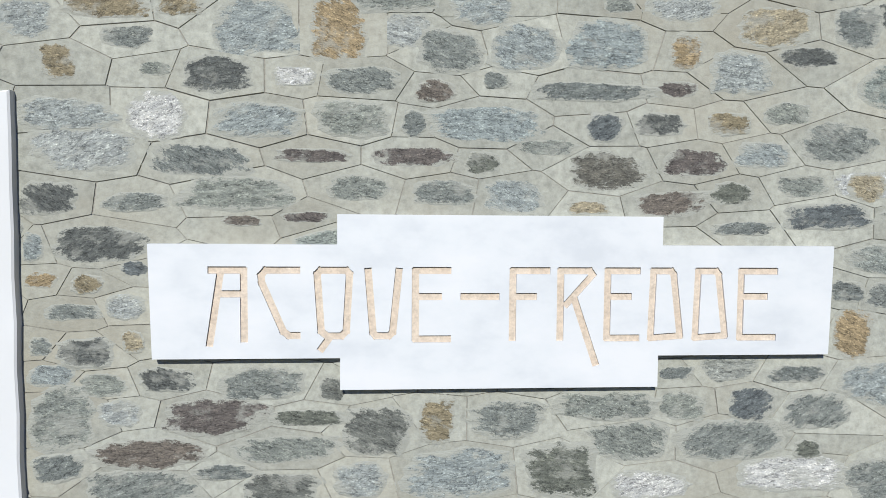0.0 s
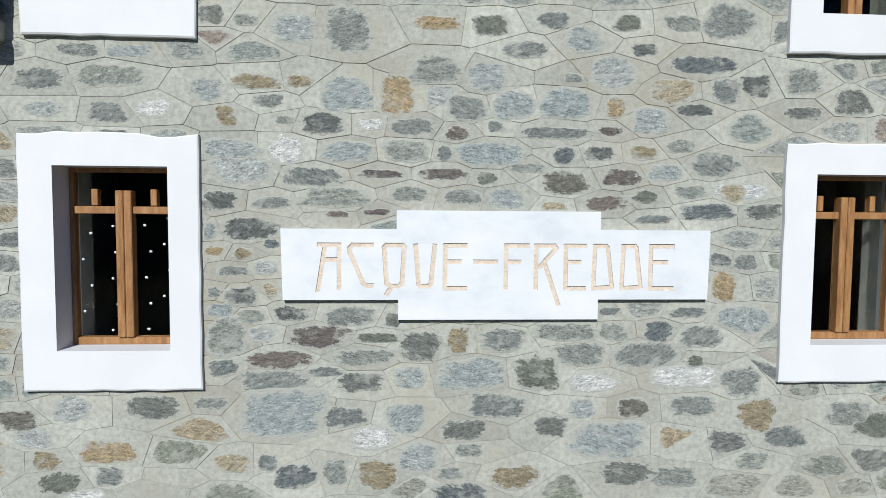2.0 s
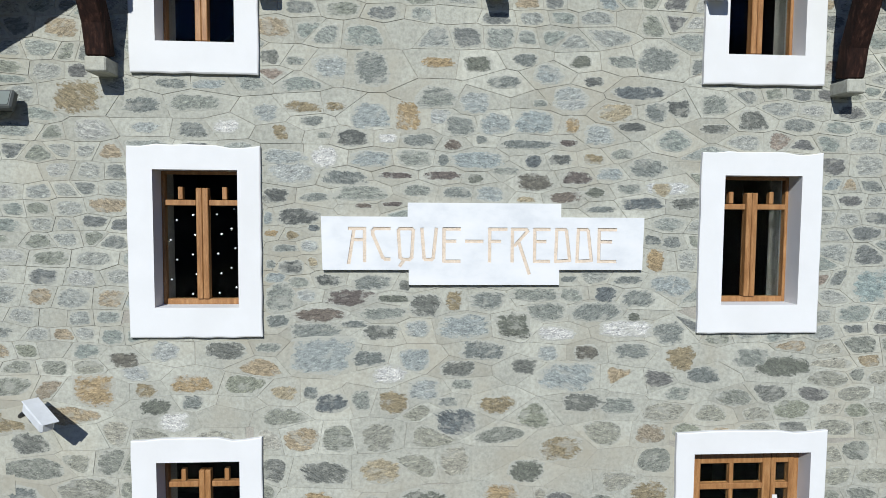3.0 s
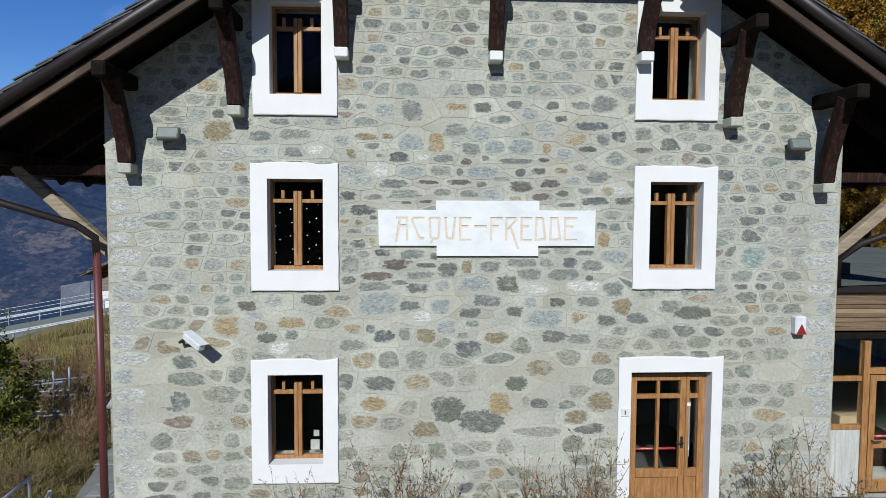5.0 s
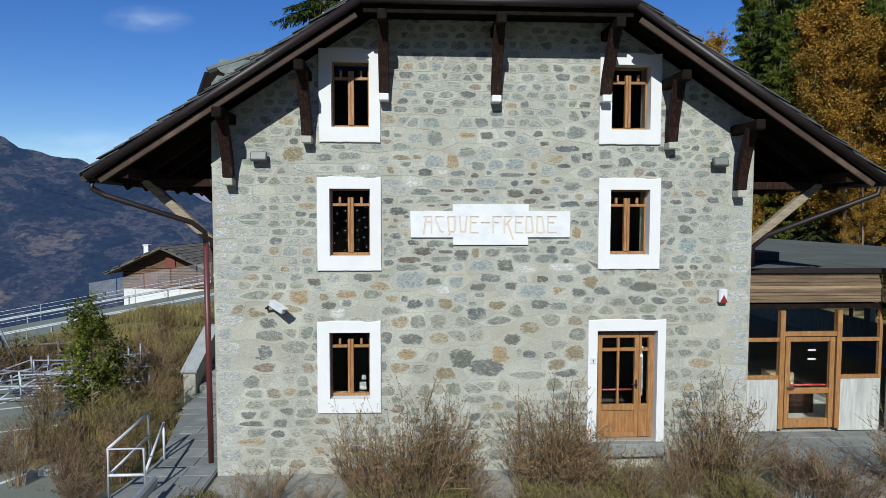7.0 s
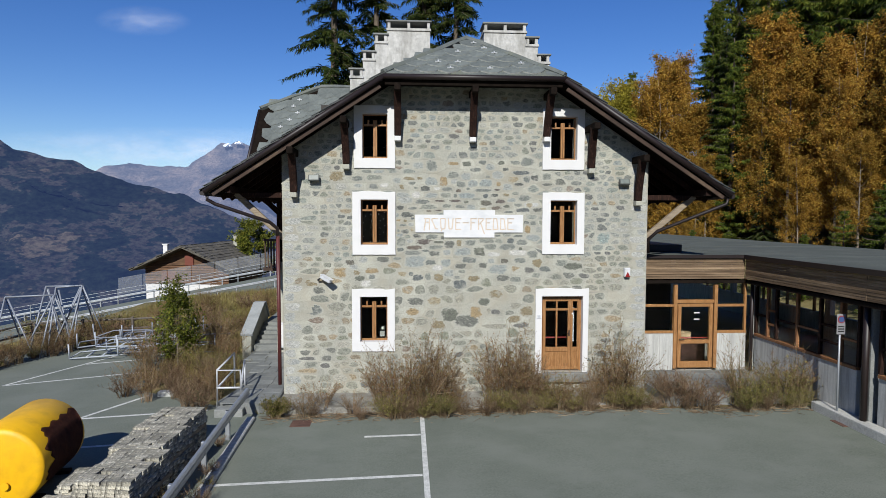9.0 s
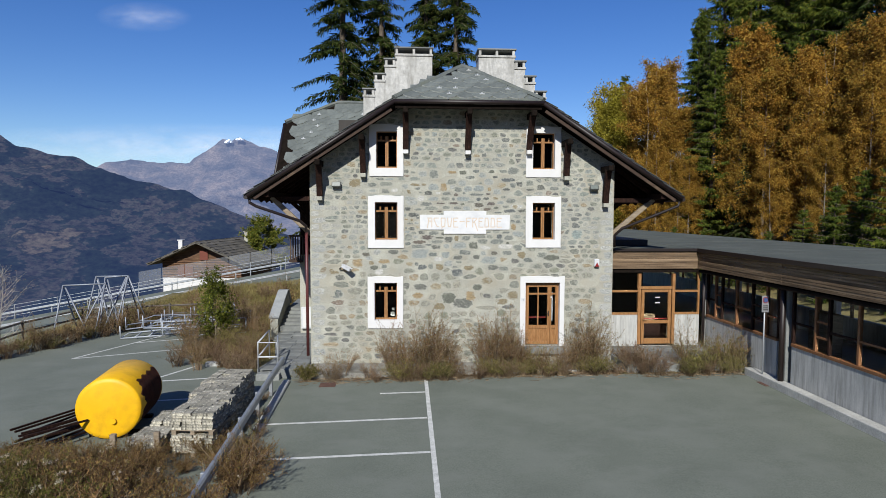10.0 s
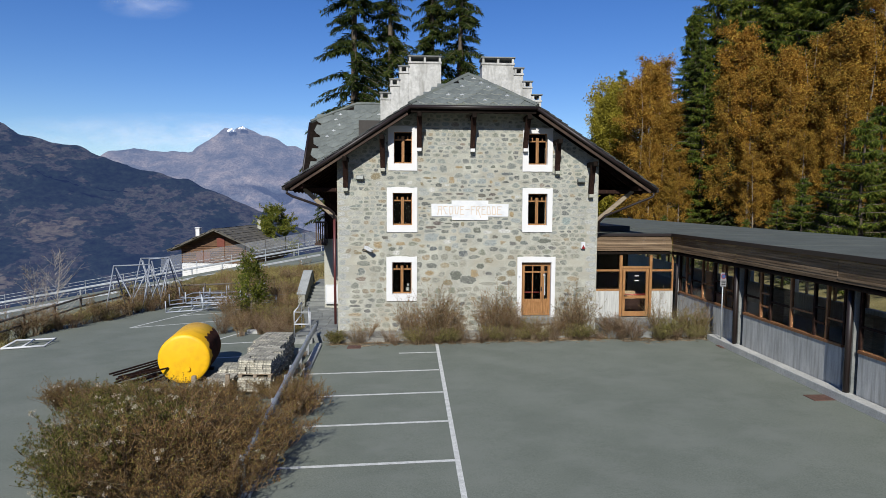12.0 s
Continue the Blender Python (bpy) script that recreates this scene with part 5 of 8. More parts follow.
def paver_stack(x, y, tiers, layers, nx, ny, rz, label, seed):
    """Blocks in layers on a pallet, tier upon tier."""
    st = holder("paver_stack", x, y, ground_z(x, y), label, "paving blocks", "stacks of paving blocks", rz=rz)
    r2 = random.Random(seed)
    n = 0
    wide_, long_ = nx * 0.235, ny * 0.14
    for tier in range(tiers):
        z0 = tier * (0.112 + layers * 0.064)
        slip = r2.uniform(-0.03, 0.03)
        for k in range(3):
            bm = B()
            box(bm, k * (wide_ - 0.12) / 2, k * (wide_ - 0.12) / 2 + 0.1, 0, long_, z0, z0 + 0.085, 0.004)
            part("pallet_bearer", bm, GREY_WOOD, st, "grey timber pallet bearer")
        for k in range(5):
            bm = B()
            box(bm, -0.01, wide_ + 0.01, k * (long_ - 0.1) / 4, k * (long_ - 0.1) / 4 + 0.1, z0 + 0.085, z0 + 0.11, 0.003)
            part("pallet_board", bm, GREY_WOOD, st, "grey timber pallet board")
        bm = B()
        box(bm, 0.2, wide_ - 0.2, 0.15, long_ - 0.15, z0 + 0.11, z0 + 0.11 + (layers - 1) * 0.064)
        part("core", bm, PAVER, st)
        for L in range(layers):
            top = tier == tiers - 1 and L == layers - 1
            for i in range(nx):
                for j in range(ny):
                    if top and r2.random() < 0.07:
                        continue
                    if top or i in (0, nx - 1) or j == 0:
                        m = Matrix.Translation((0.117 + i * 0.235 + slip + r2.uniform(-0.03, 0.03), 0.07 + j * 0.14 + r2.uniform(-0.015, 0.015), z0 + 0.111 + L * 0.064)) @ Matrix.Rotation(r2.uniform(-0.09, 0.09), 4, "Z")
                        part_mesh("paver", PAVERS[n % 5], st, m)
                        n += 1
    return st


paver_stack(-6.72, -7.45, 2, 6, 4, 10, -5, "pale concrete paving blocks piled on two pallets", 1)
paver_stack(-6.86, -6.0, 2, 6, 4, 10, -5, "pale concrete paving blocks in a longer pile on two pallets", 2)
paver_stack(-7.0, -4.5, 2, 5, 4, 10, -5, "pale concrete paving blocks piled on pallets beside the barrier", 3)
paver_stack(-7.66, -7.6, 1, 5, 3, 7, -3, "low pile of paving blocks on a pallet beside the tank", 4)
paver_stack(-7.62, -6.3, 1, 5, 3, 6, 4, "low pile of paving blocks behind the first beside the tank", 5)
bm = B()
for k in range(16):
    rnd = random.Random(k)
    x, y = -10.5 + rnd.uniform(0, 0.7), -7.1 + rnd.uniform(-0.4, 0.4)
    beam(bm, (x, y, -0.1 + 0.035 * k), (x + rnd.uniform(0.5, 0.9), y + rnd.uniform(1.0, 1.8), -0.05 + 0.03 * k), 0.05, 0.04)
thing("timber_pile", bm, DARK_WOOD, "heap of dark old timber laths beside the tank", "timber")["kind"] = "stuff"
for x, y in ((-7.82, -7.75), (-6.95, -7.65)):
    bm = B()
    box(bm, x - 0.06, x + 0.06, y - 0.05, y + 0.05, -0.2, 0.55, 0.012)
    thing("timber_stake", bm, GREY_WOOD, "grey weathered timber stake in front of the blocks", "stake", "stakes")

# metal covers in the asphalt, and the no-parking sign
for x, y, w in ((-4.0, -2.04, 0.5), (9.32, -3.35, 0.55), (8.85, -9.1, 0.6)):
    bm = B()
    box(bm, x - w / 2, x + w / 2, y - 0.24, y + 0.24, ground_z(x, y) - 0.05, ground_z(x, y) + 0.012, 0.004)
    cover = thing("drain_cover", bm, surface("rusty_cover", [(0.3, (0.07, 0.035, 0.026)), (0.7, (0.13, 0.07, 0.05))], 8, 40, 0.85, 0.3), "rusty iron drain cover in the asphalt", "drain cover", "drain covers")
sg = holder("parking_sign", 9.26, -3.05, 0.18, "no-parking sign plate on a steel post", "road sign")
bm = B()
tube(bm, [(0, 0, -0.2), (0, 0, 2.62)], 0.024, 10)
part("post", bm, GALV, sg)
bm = B()
box(bm, -0.11, 0.11, -0.04, -0.03, 2.12, 2.62, 0.004)
part("plate", bm, plain("grey_sign_back", (0.22, 0.22, 0.23), 0.5), sg)
bm = B()
tube(bm, [(0, -0.042, 2.49), (0, -0.046, 2.49)], 0.095, 24)
part("red_ring", bm, plain("sign_red", (0.22, 0.04, 0.04), 0.4), sg)
bm = B()
tube(bm, [(0, -0.046, 2.49), (0, -0.050, 2.49)], 0.07, 24)
part("blue_disc", bm, plain("sign_blue", (0.05, 0.08, 0.20), 0.4), sg)
bm = B()
for z in (2.18, 2.24, 2.30):
    box(bm, -0.08, 0.08, -0.044, -0.041, z, z + 0.03)
part("bars", bm, BLACK, sg)


# white steel frames heaped at the far edge of the yard
def frame_tubes(name, label, x, y, z, paths, group="", rz=0, mat=None, r=0.04):
    g = holder(name, x, y, z, label, "steel frame", group, rz=rz)
    for p in paths:
        bm = B()
        tube(bm, p, r, 8)
        part("tube", bm, mat or WHITE_STEEL, g)
    return g


gz = ground_z(-17, 8)
SWING = plain("pale_grey_steel", (0.25, 0.27, 0.31), 0.5, 0.2)
for x, y, rz, w, h, lab in ((-16.75, 7.2, 4, 1.75, 2.25, "pale grey steel swing frame with splayed legs"), (-16.0, 8.6, -10, 1.6, 2.5, "pale grey steel swing frame behind the first"), (-15.4, 8.2, 14, 0.9, 2.5, "narrow grey steel swing frame leaning on the others")):
    frame_tubes("swing_frame", lab, x, y, gz, [
        [(0, 0, h), (w, 0, h + 0.06)], [(0, 0, h), (-0.15, -0.8, 0)], [(0, 0, h), (0.25, 0.8, 0)], [(w, 0, h + 0.06), (w - 0.2, -0.8, 0)], [(w, 0, h + 0.06), (w + 0.5, 0.8, 0)],
        [(w, 0, h + 0.06), (w - 1.0, -0.5, 0)], [(0.1, 0, h - 0.1), (w * 0.75, -0.7, 0.1)]], "swing frames", rz, SWING, 0.031)
PALE_STEEL = plain("bluish_grey_paint", (0.38, 0.41, 0.45), 0.5)
rnd = random.Random(31)
for k in range(12):
    w, h = rnd.uniform(1.8, 3.0), rnd.uniform(0.6, 1.0)
    t = rnd.uniform(-0.35, 0.35)
    g = frame_tubes("steel_frame", "white welded steel frame lying on the heap", -13.9 + (k % 4) * 0.9 + rnd.uniform(-0.3, 0.3), 6.0 + (k % 3) * 0.9, gz + 0.10 + 0.11 * (k // 2),
                    [[(0, 0, 0), (w, 0, 0.15), (w, h, 0.3), (0, h, 0.1), (0, 0, 0)], [(w * 0.33, 0, 0.05), (w * 0.33, h, 0.15)], [(w * 0.66, 0, 0.1), (w * 0.66, h, 0.22)],
                     [(0, 0, 0), (0, -0.05, 0.55)], [(w, 0, 0.15), (w, 0, 0.75)]], "heap of steel frames", t * 60, SWING if k % 3 else PALE_STEEL, 0.027)
frame_tubes("steel_frame", "grey welded steel frame lying on the asphalt", -17.0, -1.2, ground_z(-17, 0) + 0.06, [[(0, 0, 0), (1.3, 0.4, 0), (1.3, 1.2, 0.1), (0, 0.9, 0.1), (0, 0, 0)], [(0.6, 0.2, 0), (0.6, 1.0, 0.1)]], "heap of steel frames")
bm = B()
box(bm, -8.6, -8.1, 0.75, 1.0, -0.2, 0.02, 0.02)
thing("loose_kerbstone", bm, CONCRETE, "broken pale kerbstone in the weeds", "kerbstone")


# ---- plants ----
def quad(vs, fs, p, a, b):
    n = len(vs)
    vs += [p - a, p + b * 0.9 - a * 0.2, p + b * 2 + a * 0.15, p + b * 0.9 + a]
    fs.append((n, n + 1, n + 2, n + 3))


def stick(vs, fs, p, q, r0, r1):
    """A three-sided twig."""
    d = (q - p).normalized()
    u = d.cross(Vector((0.3, 0.9, 0.2))).normalized()
    w = d.cross(u)
    n = len(vs)
    for c, r in ((p, r0), (q, r1)):
        for k in range(3):
            a = k * 2.094
            vs.append(c + (u * math.cos(a) + w * math.sin(a)) * r)
    for k in range(3):
        fs.append((n + k, n + (k + 1) % 3, n + 3 + (k + 1) % 3, n + 3 + k))


def raw_mesh(name, vs, fs, mat):
    me = bpy.data.meshes.new(name)
    me.from_pydata([tuple(v) for v in vs], [], fs)
    me.materials.append(mat)
    return me


def rvec(r):
    return Vector((r.uniform(-1, 1), r.uniform(-1, 1), r.uniform(-1, 1)))


BARK = surface("rough_bark", [(0.3, (0.07, 0.055, 0.04)), (0.7, (0.15, 0.12, 0.09))], 3, 20, 0.95, 0.5, stretch=(4, 4, 1))
WHITE_BARK = surface("white_birch_bark", [(0.3, (0.20, 0.18, 0.155)), (0.7, (0.36, 0.335, 0.30))], 3, 20, 0.9, 0.4, stretch=(1, 1, 4))
BIRCH_BARK = surface("pale_bark", [(0.3, (0.13, 0.10, 0.07)), (0.7, (0.27, 0.23, 0.18))], 3, 20, 0.9, 0.4, stretch=(1, 1, 4))
SPRUCE = leaf_mat("spruce_needles", [(0, (0.018, 0.034, 0.007)), (0.5, (0.038, 0.060, 0.010)), (0.85, (0.072, 0.088, 0.014)), (1, (0.10, 0.095, 0.022))])
LARCH_G = leaf_mat("larch_green", [(0, (0.034, 0.058, 0.008)), (0.5, (0.085, 0.122, 0.014)), (1, (0.18, 0.19, 0.025))])
ORANGE = leaf_mat("rust_leaves", [(0, (0.155, 0.070, 0.010)), (0.4, (0.32, 0.165, 0.022)), (0.75, (0.42, 0.25, 0.036)), (1, (0.47, 0.34, 0.065))])
YELLOW = leaf_mat("gold_leaves", [(0, (0.19, 0.155, 0.012)), (0.5, (0.34, 0.275, 0.025)), (1, (0.44, 0.37, 0.06))])
GREEN = leaf_mat("green_leaves", [(0, (0.05, 0.075, 0.010)), (0.5, (0.13, 0.15, 0.018)), (1, (0.29, 0.27, 0.04))])
TWIG_DARK = leaf_mat("brown_twigs", [(0, (0.09, 0.058, 0.036)), (0.6, (0.17, 0.115, 0.07)), (1, (0.34, 0.25, 0.16))])
TWIG = leaf_mat("dry_twigs", [(0, (0.12, 0.08, 0.048)), (0.5, (0.225, 0.16, 0.095)), (1, (0.40, 0.31, 0.195))])
DRY_LEAF = leaf_mat("dry_shrub_leaves", [(0, (0.12, 0.055, 0.028)), (0.35, (0.24, 0.13, 0.06)), (0.65, (0.35, 0.215, 0.115)), (0.85, (0.19, 0.165, 0.045)), (1, (0.26, 0.20, 0.07))])
PURPLE_LEAF = leaf_mat("purplish_shrub_leaves", [(0, (0.12, 0.065, 0.045)), (0.5, (0.22, 0.13, 0.085)), (1, (0.33, 0.22, 0.13))])
OLIVE_LEAF = leaf_mat("olive_shrub_leaves", [(0, (0.10, 0.11, 0.03)), (0.5, (0.21, 0.205, 0.05)), (1, (0.38, 0.31, 0.10))])
THICK_BROWN = leaf_mat("brown_thicket_leaves", [(0, (0.08, 0.042, 0.018)), (0.4, (0.18, 0.105, 0.042)), (0.75, (0.30, 0.19, 0.075)), (1, (0.19, 0.19, 0.04))])
THICK_OLIVE = leaf_mat("olive_thicket_leaves", [(0, (0.045, 0.055, 0.010)), (0.45, (0.11, 0.115, 0.02)), (0.75, (0.19, 0.165, 0.04)), (1, (0.27, 0.20, 0.075))])
FLUFF = leaf_mat("white_seed_fluff", [(0, (0.42, 0.37, 0.27)), (1, (0.62, 0.56, 0.44))])
STRAW = leaf_mat("straw_grass", [(0, (0.20, 0.15, 0.05)), (0.5, (0.32, 0.25, 0.10)), (0.8, (0.42, 0.35, 0.16)), (1, (0.16, 0.17, 0.04))])


def conifer(name, h, spread, seed, mat, droop=0.5, bare=0.10, dense=1.0, narrow=1.0):
    """A tapered trunk, whorls of drooping boughs and hanging sprays of needles."""
    r = random.Random(seed)
    tr = holder(name, 0, 0, 0, "", "")
    bm = B()
    tube(bm, [(0.05 * math.sin(k), 0.05 * math.cos(k * 1.7), h * k / 8) for k in range(9)], [0.016 * h * (1 - k / 8.4) + 0.02 for k in range(9)], 7)
    vs, fs = [], []
    lv, lf = [], []
    z = h * bare
    while z < h * 0.99:
        f = (z - h * bare) / (h * (1 - bare))
        L0 = spread * ((1 - f) ** 0.75) * (0.55 + 0.45 * min(1, f * 6)) + 0.25
        for b in range(r.choice((4, 5, 6))):
            a = r.uniform(0, math.tau)
            L = L0 * r.uniform(0.55, 1.12)
            out = Vector((math.cos(a), math.sin(a), 0))
            p = Vector((0, 0, z + r.uniform(-0.2, 0.2)))
            segs = 4
            pts = [p]
            for s in range(1, segs + 1):
                t = s / segs
                pts.append(p + out * L * t + Vector((0, 0, L * (0.12 * t - droop * t * t + 0.16 * t ** 4))))
            for s, e in zip(pts, pts[1:]):
                stick(vs, fs, s, e, 0.03 * (1 - f) + 0.012, 0.01)
            n = int((10 + 20 * L) * dense)
            side = out.cross(Vector((0, 0, 1)))
            for k in range(n):
                t = r.uniform(0.12, 1.0)
                i = min(int(t * segs), segs - 1)
                q = pts[i].lerp(pts[i + 1], t * segs - i)
                w = (side * r.choice((-1, 1)) * r.uniform(0.3, 1.0) + out * r.uniform(0.1, 0.7) + Vector((0, 0, r.uniform(-1.5, 0.0)))).normalized()
                ln = r.uniform(0.10, 0.22) * (0.6 + 0.6 * (1 - t)) * narrow
                c = w.cross(rvec(r)).normalized() * ln * r.uniform(0.16, 0.3)
                quad(lv, lf, q, c, w * ln)
        z += h * 0.014 + 0.12 + 0.1 * r.random()
    part("trunk", bm, BARK, tr)
    o = new("bough", raw_mesh("bough", vs, fs, BARK))
    o.parent = tr
    o["kind"] = "stuff"
    o = new("crown", raw_mesh("crown", lv, lf, mat))
    o.parent = tr
    o["kind"] = "stuff"
    return tr


def broadleaf(name, h, spread, seed, mat, n_leaf=7000, size=0.15, bark=None, low=0.12, column=1.0, loose=0.0):
    """A tapered trunk, rising limbs and a ragged crown of small leaves in clumps."""
    r = random.Random(seed)
    tr = holder(name, 0, 0, 0, "", "")
    bm = B()
    lean = r.uniform(-0.04, 0.04)
    tube(bm, [(lean * h * k / 6 * math.sin(k), lean * h * k / 6, h * 0.93 * k / 6) for k in range(7)], [0.009 * h * (1 - k / 6.1) + 0.006 for k in range(7)], 7)
    vs, fs, lv, lf = [], [], [], []
    tips = []
    nb = int(24 + h * 2.6)
    for b in range(nb):
        f = r.uniform(low, 0.93)
        a = r.uniform(0, math.tau)
        L = spread * (0.35 + 1.0 * math.sin(min(1.0, (1 - f) * 1.25) * 1.45)) * r.uniform(0.6, 1.15)
        p = Vector((lean * h * f, lean * h * f, h * f * 0.95))
        out = Vector((math.cos(a), math.sin(a), r.uniform(0.35, 1.0) * column)).normalized()
        m = p + out * L * 0.55
        e = p + out * L + Vector((0, 0, 0.15 * L))
        stick(vs, fs, p, m, 0.012 + 0.004 * L, 0.012)
        stick(vs, fs, m, e, 0.012, 0.004)
        for k in range(5):
            t = r.uniform(0.25, 1.0)
            q = p.lerp(m, t * 2) if t < 0.5 else m.lerp(e, t * 2 - 1)
            tw = q + (rvec(r) + out * 0.6 + Vector((0, 0, 0.4))).normalized() * r.uniform(0.3, 0.3 + 0.35 * spread)
            stick(vs, fs, q, tw, 0.008, 0.003)
            tips.append((q, tw))
        tips.append((m, e))
    for k in range(n_leaf):
        q, tw = r.choice(tips)
        c = q.lerp(tw, r.uniform(0.15, 1.1)) + rvec(r) * r.uniform(0.02, 0.16 + 0.05 * spread + loose)
        d = rvec(r).normalized() * size * r.uniform(0.5, 1.1) * 0.5
        s = d.cross(rvec(r)).normalized() * size * r.uniform(0.25, 0.45)
        quad(lv, lf, c, s, d)
    part("trunk", bm, bark or BIRCH_BARK, tr)
    o = new("limb", raw_mesh("limb", vs, fs, bark or (BARK if h > 8 else BIRCH_BARK)))
    o.parent = tr
    o["kind"] = "stuff"
    o = new("crown", raw_mesh("crown", lv, lf, mat))
    o.parent = tr
    o["kind"] = "stuff"
    return tr


def shrub(name, h, spread, seed, leaf, stems=70, leaves=36, size=0.055, fluff=0, twig=None):
    """Many fine arching stems from one stool, with side twigs and small dry leaves."""
    r = random.Random(seed)
    s = holder(name, 0, 0, 0, "", "")
    vs, fs, lv, lf, wv, wf = [], [], [], [], [], []
    for k in range(stems):
        a = r.uniform(0, math.tau)
        out = Vector((math.cos(a), math.sin(a), 0))
        H = h * r.uniform(0.5, 1.08)
        reach = spread * r.uniform(0.15, 1.0)
        p0 = out * r.uniform(0, 0.35 * spread)
        pts = [p0 + out * reach * (t ** 1.6) + Vector((0, 0, H * (t - 0.22 * (reach / (spread + 0.01)) * t * t))) + rvec(r) * 0.03 * t for t in (0, 0.33, 0.66, 1.0)]
        for i, (p, q) in enumerate(zip(pts, pts[1:])):
            stick(vs, fs, p, q, 0.0085 - 0.002 * i, 0.0065 - 0.002 * i)
        for j in range(7):
            t = r.uniform(0.3, 1.0) * 2.999
            i = int(t)
            q = pts[i].lerp(pts[i + 1], t - i)
            e = q + (out * r.uniform(-0.4, 1) + rvec(r) * 0.8 + Vector((0, 0, 0.9))).normalized() * r.uniform(0.08, 0.28) * h
            stick(vs, fs, q, e, 0.0042, 0.002)
            for m in range(max(1, leaves // 7)):
                c = q.lerp(e, r.uniform(0.1, 1.1)) + rvec(r) * 0.015
                dd = (rvec(r) + Vector((0, 0, 0.7))).normalized() * size * r.uniform(0.6, 1.3)
                quad(lv, lf, c, dd.cross(rvec(r)).normalized() * size * 0.3, dd * 0.7)
        if fluff and r.random() < fluff:
            for q in range(r.choice((2, 3, 4))):
                heart = pts[3] + rvec(r) * 0.07
                for m in range(34):
                    quad(wv, wf, heart + rvec(r).normalized() * 0.034 * r.random() ** 0.4, rvec(r) * 0.011, rvec(r) * 0.011)
    for nm, v, f, mt in (("stem", vs, fs, twig or TWIG), ("foliage", lv, lf, leaf), ("seed_head", wv, wf, FLUFF)):
        if v:
            o = new(nm, raw_mesh(nm, v, f, mt))
            o.parent = s
            o["kind"] = "stuff"
    return s


def plant(proto, x, y, z, scale, rz, label, category, group):
    ob = copy_thing(proto, pose(x, y, z, 0, 0, rz))
    ob.scale = (scale, scale, scale)
    return tagged(ob, label, category, group)


def stow(proto):
    """Drops a pattern plant once its copies stand."""
    for o in list(proto.children_recursive) + [proto]:
        bpy.data.objects.remove(o)


# shrubs along the front
SH = [shrub("shrub", 1.6, 0.62, 1, DRY_LEAF, 40, 49, 0.04), shrub("shrub", 1.75, 0.52, 2, DRY_LEAF, 32, 35, 0.038), shrub("shrub", 1.05, 0.75, 3, PURPLE_LEAF, 52, 27, 0.042), shrub("shrub", 1.0, 0.8, 4, OLIVE_LEAF, 60, 36, 0.045),
      shrub("shrub", 1.25, 0.95, 5, DRY_LEAF, 34, 9), shrub("shrub", 0.5, 0.42, 6, THICK_OLIVE, 90, 50, 0.035)]
rnd = random.Random(77)
row = [(2.2, 0.8, 1), (3.9, 0.75, 0), (2.0, 0.9, 0), (8.3, 0.8, 1), (-4.0, 0.6, 4), (-3.6, 0.8, 4), (-2.75, 0.6, 4), (-2.05, 0.95, 1), (-1.6, 1.1, 0), (-1.2, 1.2, 1), (-0.8, 1.15, 0), (-0.45, 0.95, 1), (-0.1, 0.7, 0),
       (0.95, 1.0, 1), (1.3, 1.2, 0), (1.65, 1.1, 1), (2.55, 0.75, 3), (3.65, 0.65, 4), (4.15, 0.95, 1), (4.45, 1.15, 0), (4.8, 0.95, 1),
       (5.9, 0.95, 2), (6.3, 0.9, 2), (7.45, 0.95, 1), (7.75, 1.05, 3), (8.9, 1.0, 3), (9.15, 0.95, 1)]
for x, s, k in row:
    y = -1.25 + rnd.uniform(-0.3, 0.2) - (0.45 if x > 6 else 0)
    plant(SH[k], x, y, ground_z(x, y) - 0.03, s * rnd.uniform(0.92, 1.12), rnd.uniform(0, 360),
          {0: "tall dry brown shrub against the house front", 1: "tall dry twiggy shrub against the house front", 2: "purplish dry shrub on the terrace edge", 3: "low olive-green shrub on the asphalt edge", 4: "bare sparse grey shrub on the asphalt edge"}[k],
          "shrub", "shrubs along the front")
for x, s, k in ((-1.9, 0.6, 3), (-1.4, 0.6, 2), (-0.9, 0.55, 3), (-0.4, 0.6, 3), (0.1, 0.5, 2), (0.7, 0.5, 2), (1.2, 0.6, 3), (1.7, 0.55, 2), (2.5, 0.5, 3), (3.5, 0.4, 2), (4.2, 0.55, 3), (4.8, 0.6, 3), (5.2, 0.4, 2), (6.0, 0.5, 2), (7.4, 0.55, 3), (8.0, 0.5, 2), (8.6, 0.55, 3), (-2.5, 0.4, 2), (-1.7, 0.7, 3), (-1.1, 0.7, 2), (-0.6, 0.65, 3), (1.0, 0.6, 3), (1.5, 0.65, 3), (2.2, 0.55, 3), (2.9, 0.45, 2), (4.5, 0.65, 3), (5.75, 0.8, 2), (6.5, 0.75, 2), (7.7, 0.7, 3), (9.0, 0.7, 3), (-3.8, 0.35, 2), (2.7, 0.7, 0), (3.35, 0.65, 1), (3.0, 0.6, 3)):
    y = -1.75 + rnd.uniform(-0.15, 0.2) - (0.4 if x > 6 else 0)
    plant(SH[k], x, y, ground_z(x, y) - 0.02, s, rnd.uniform(0, 360), "low dry weed clump at the asphalt edge", "weeds", "weeds along the asphalt edge")
plant(SH[5], -4.72, -1.5, ground_z(-4.72, 0) - 0.02, 1.0, 40, "low round green tuft at the corner of the house", "tuft", "")
plant(SH[5], -0.45, -1.7, ground_z(-0.4, 0) - 0.02, 0.9, 140, "low bright green tuft among the dry shrubs", "tuft", "")
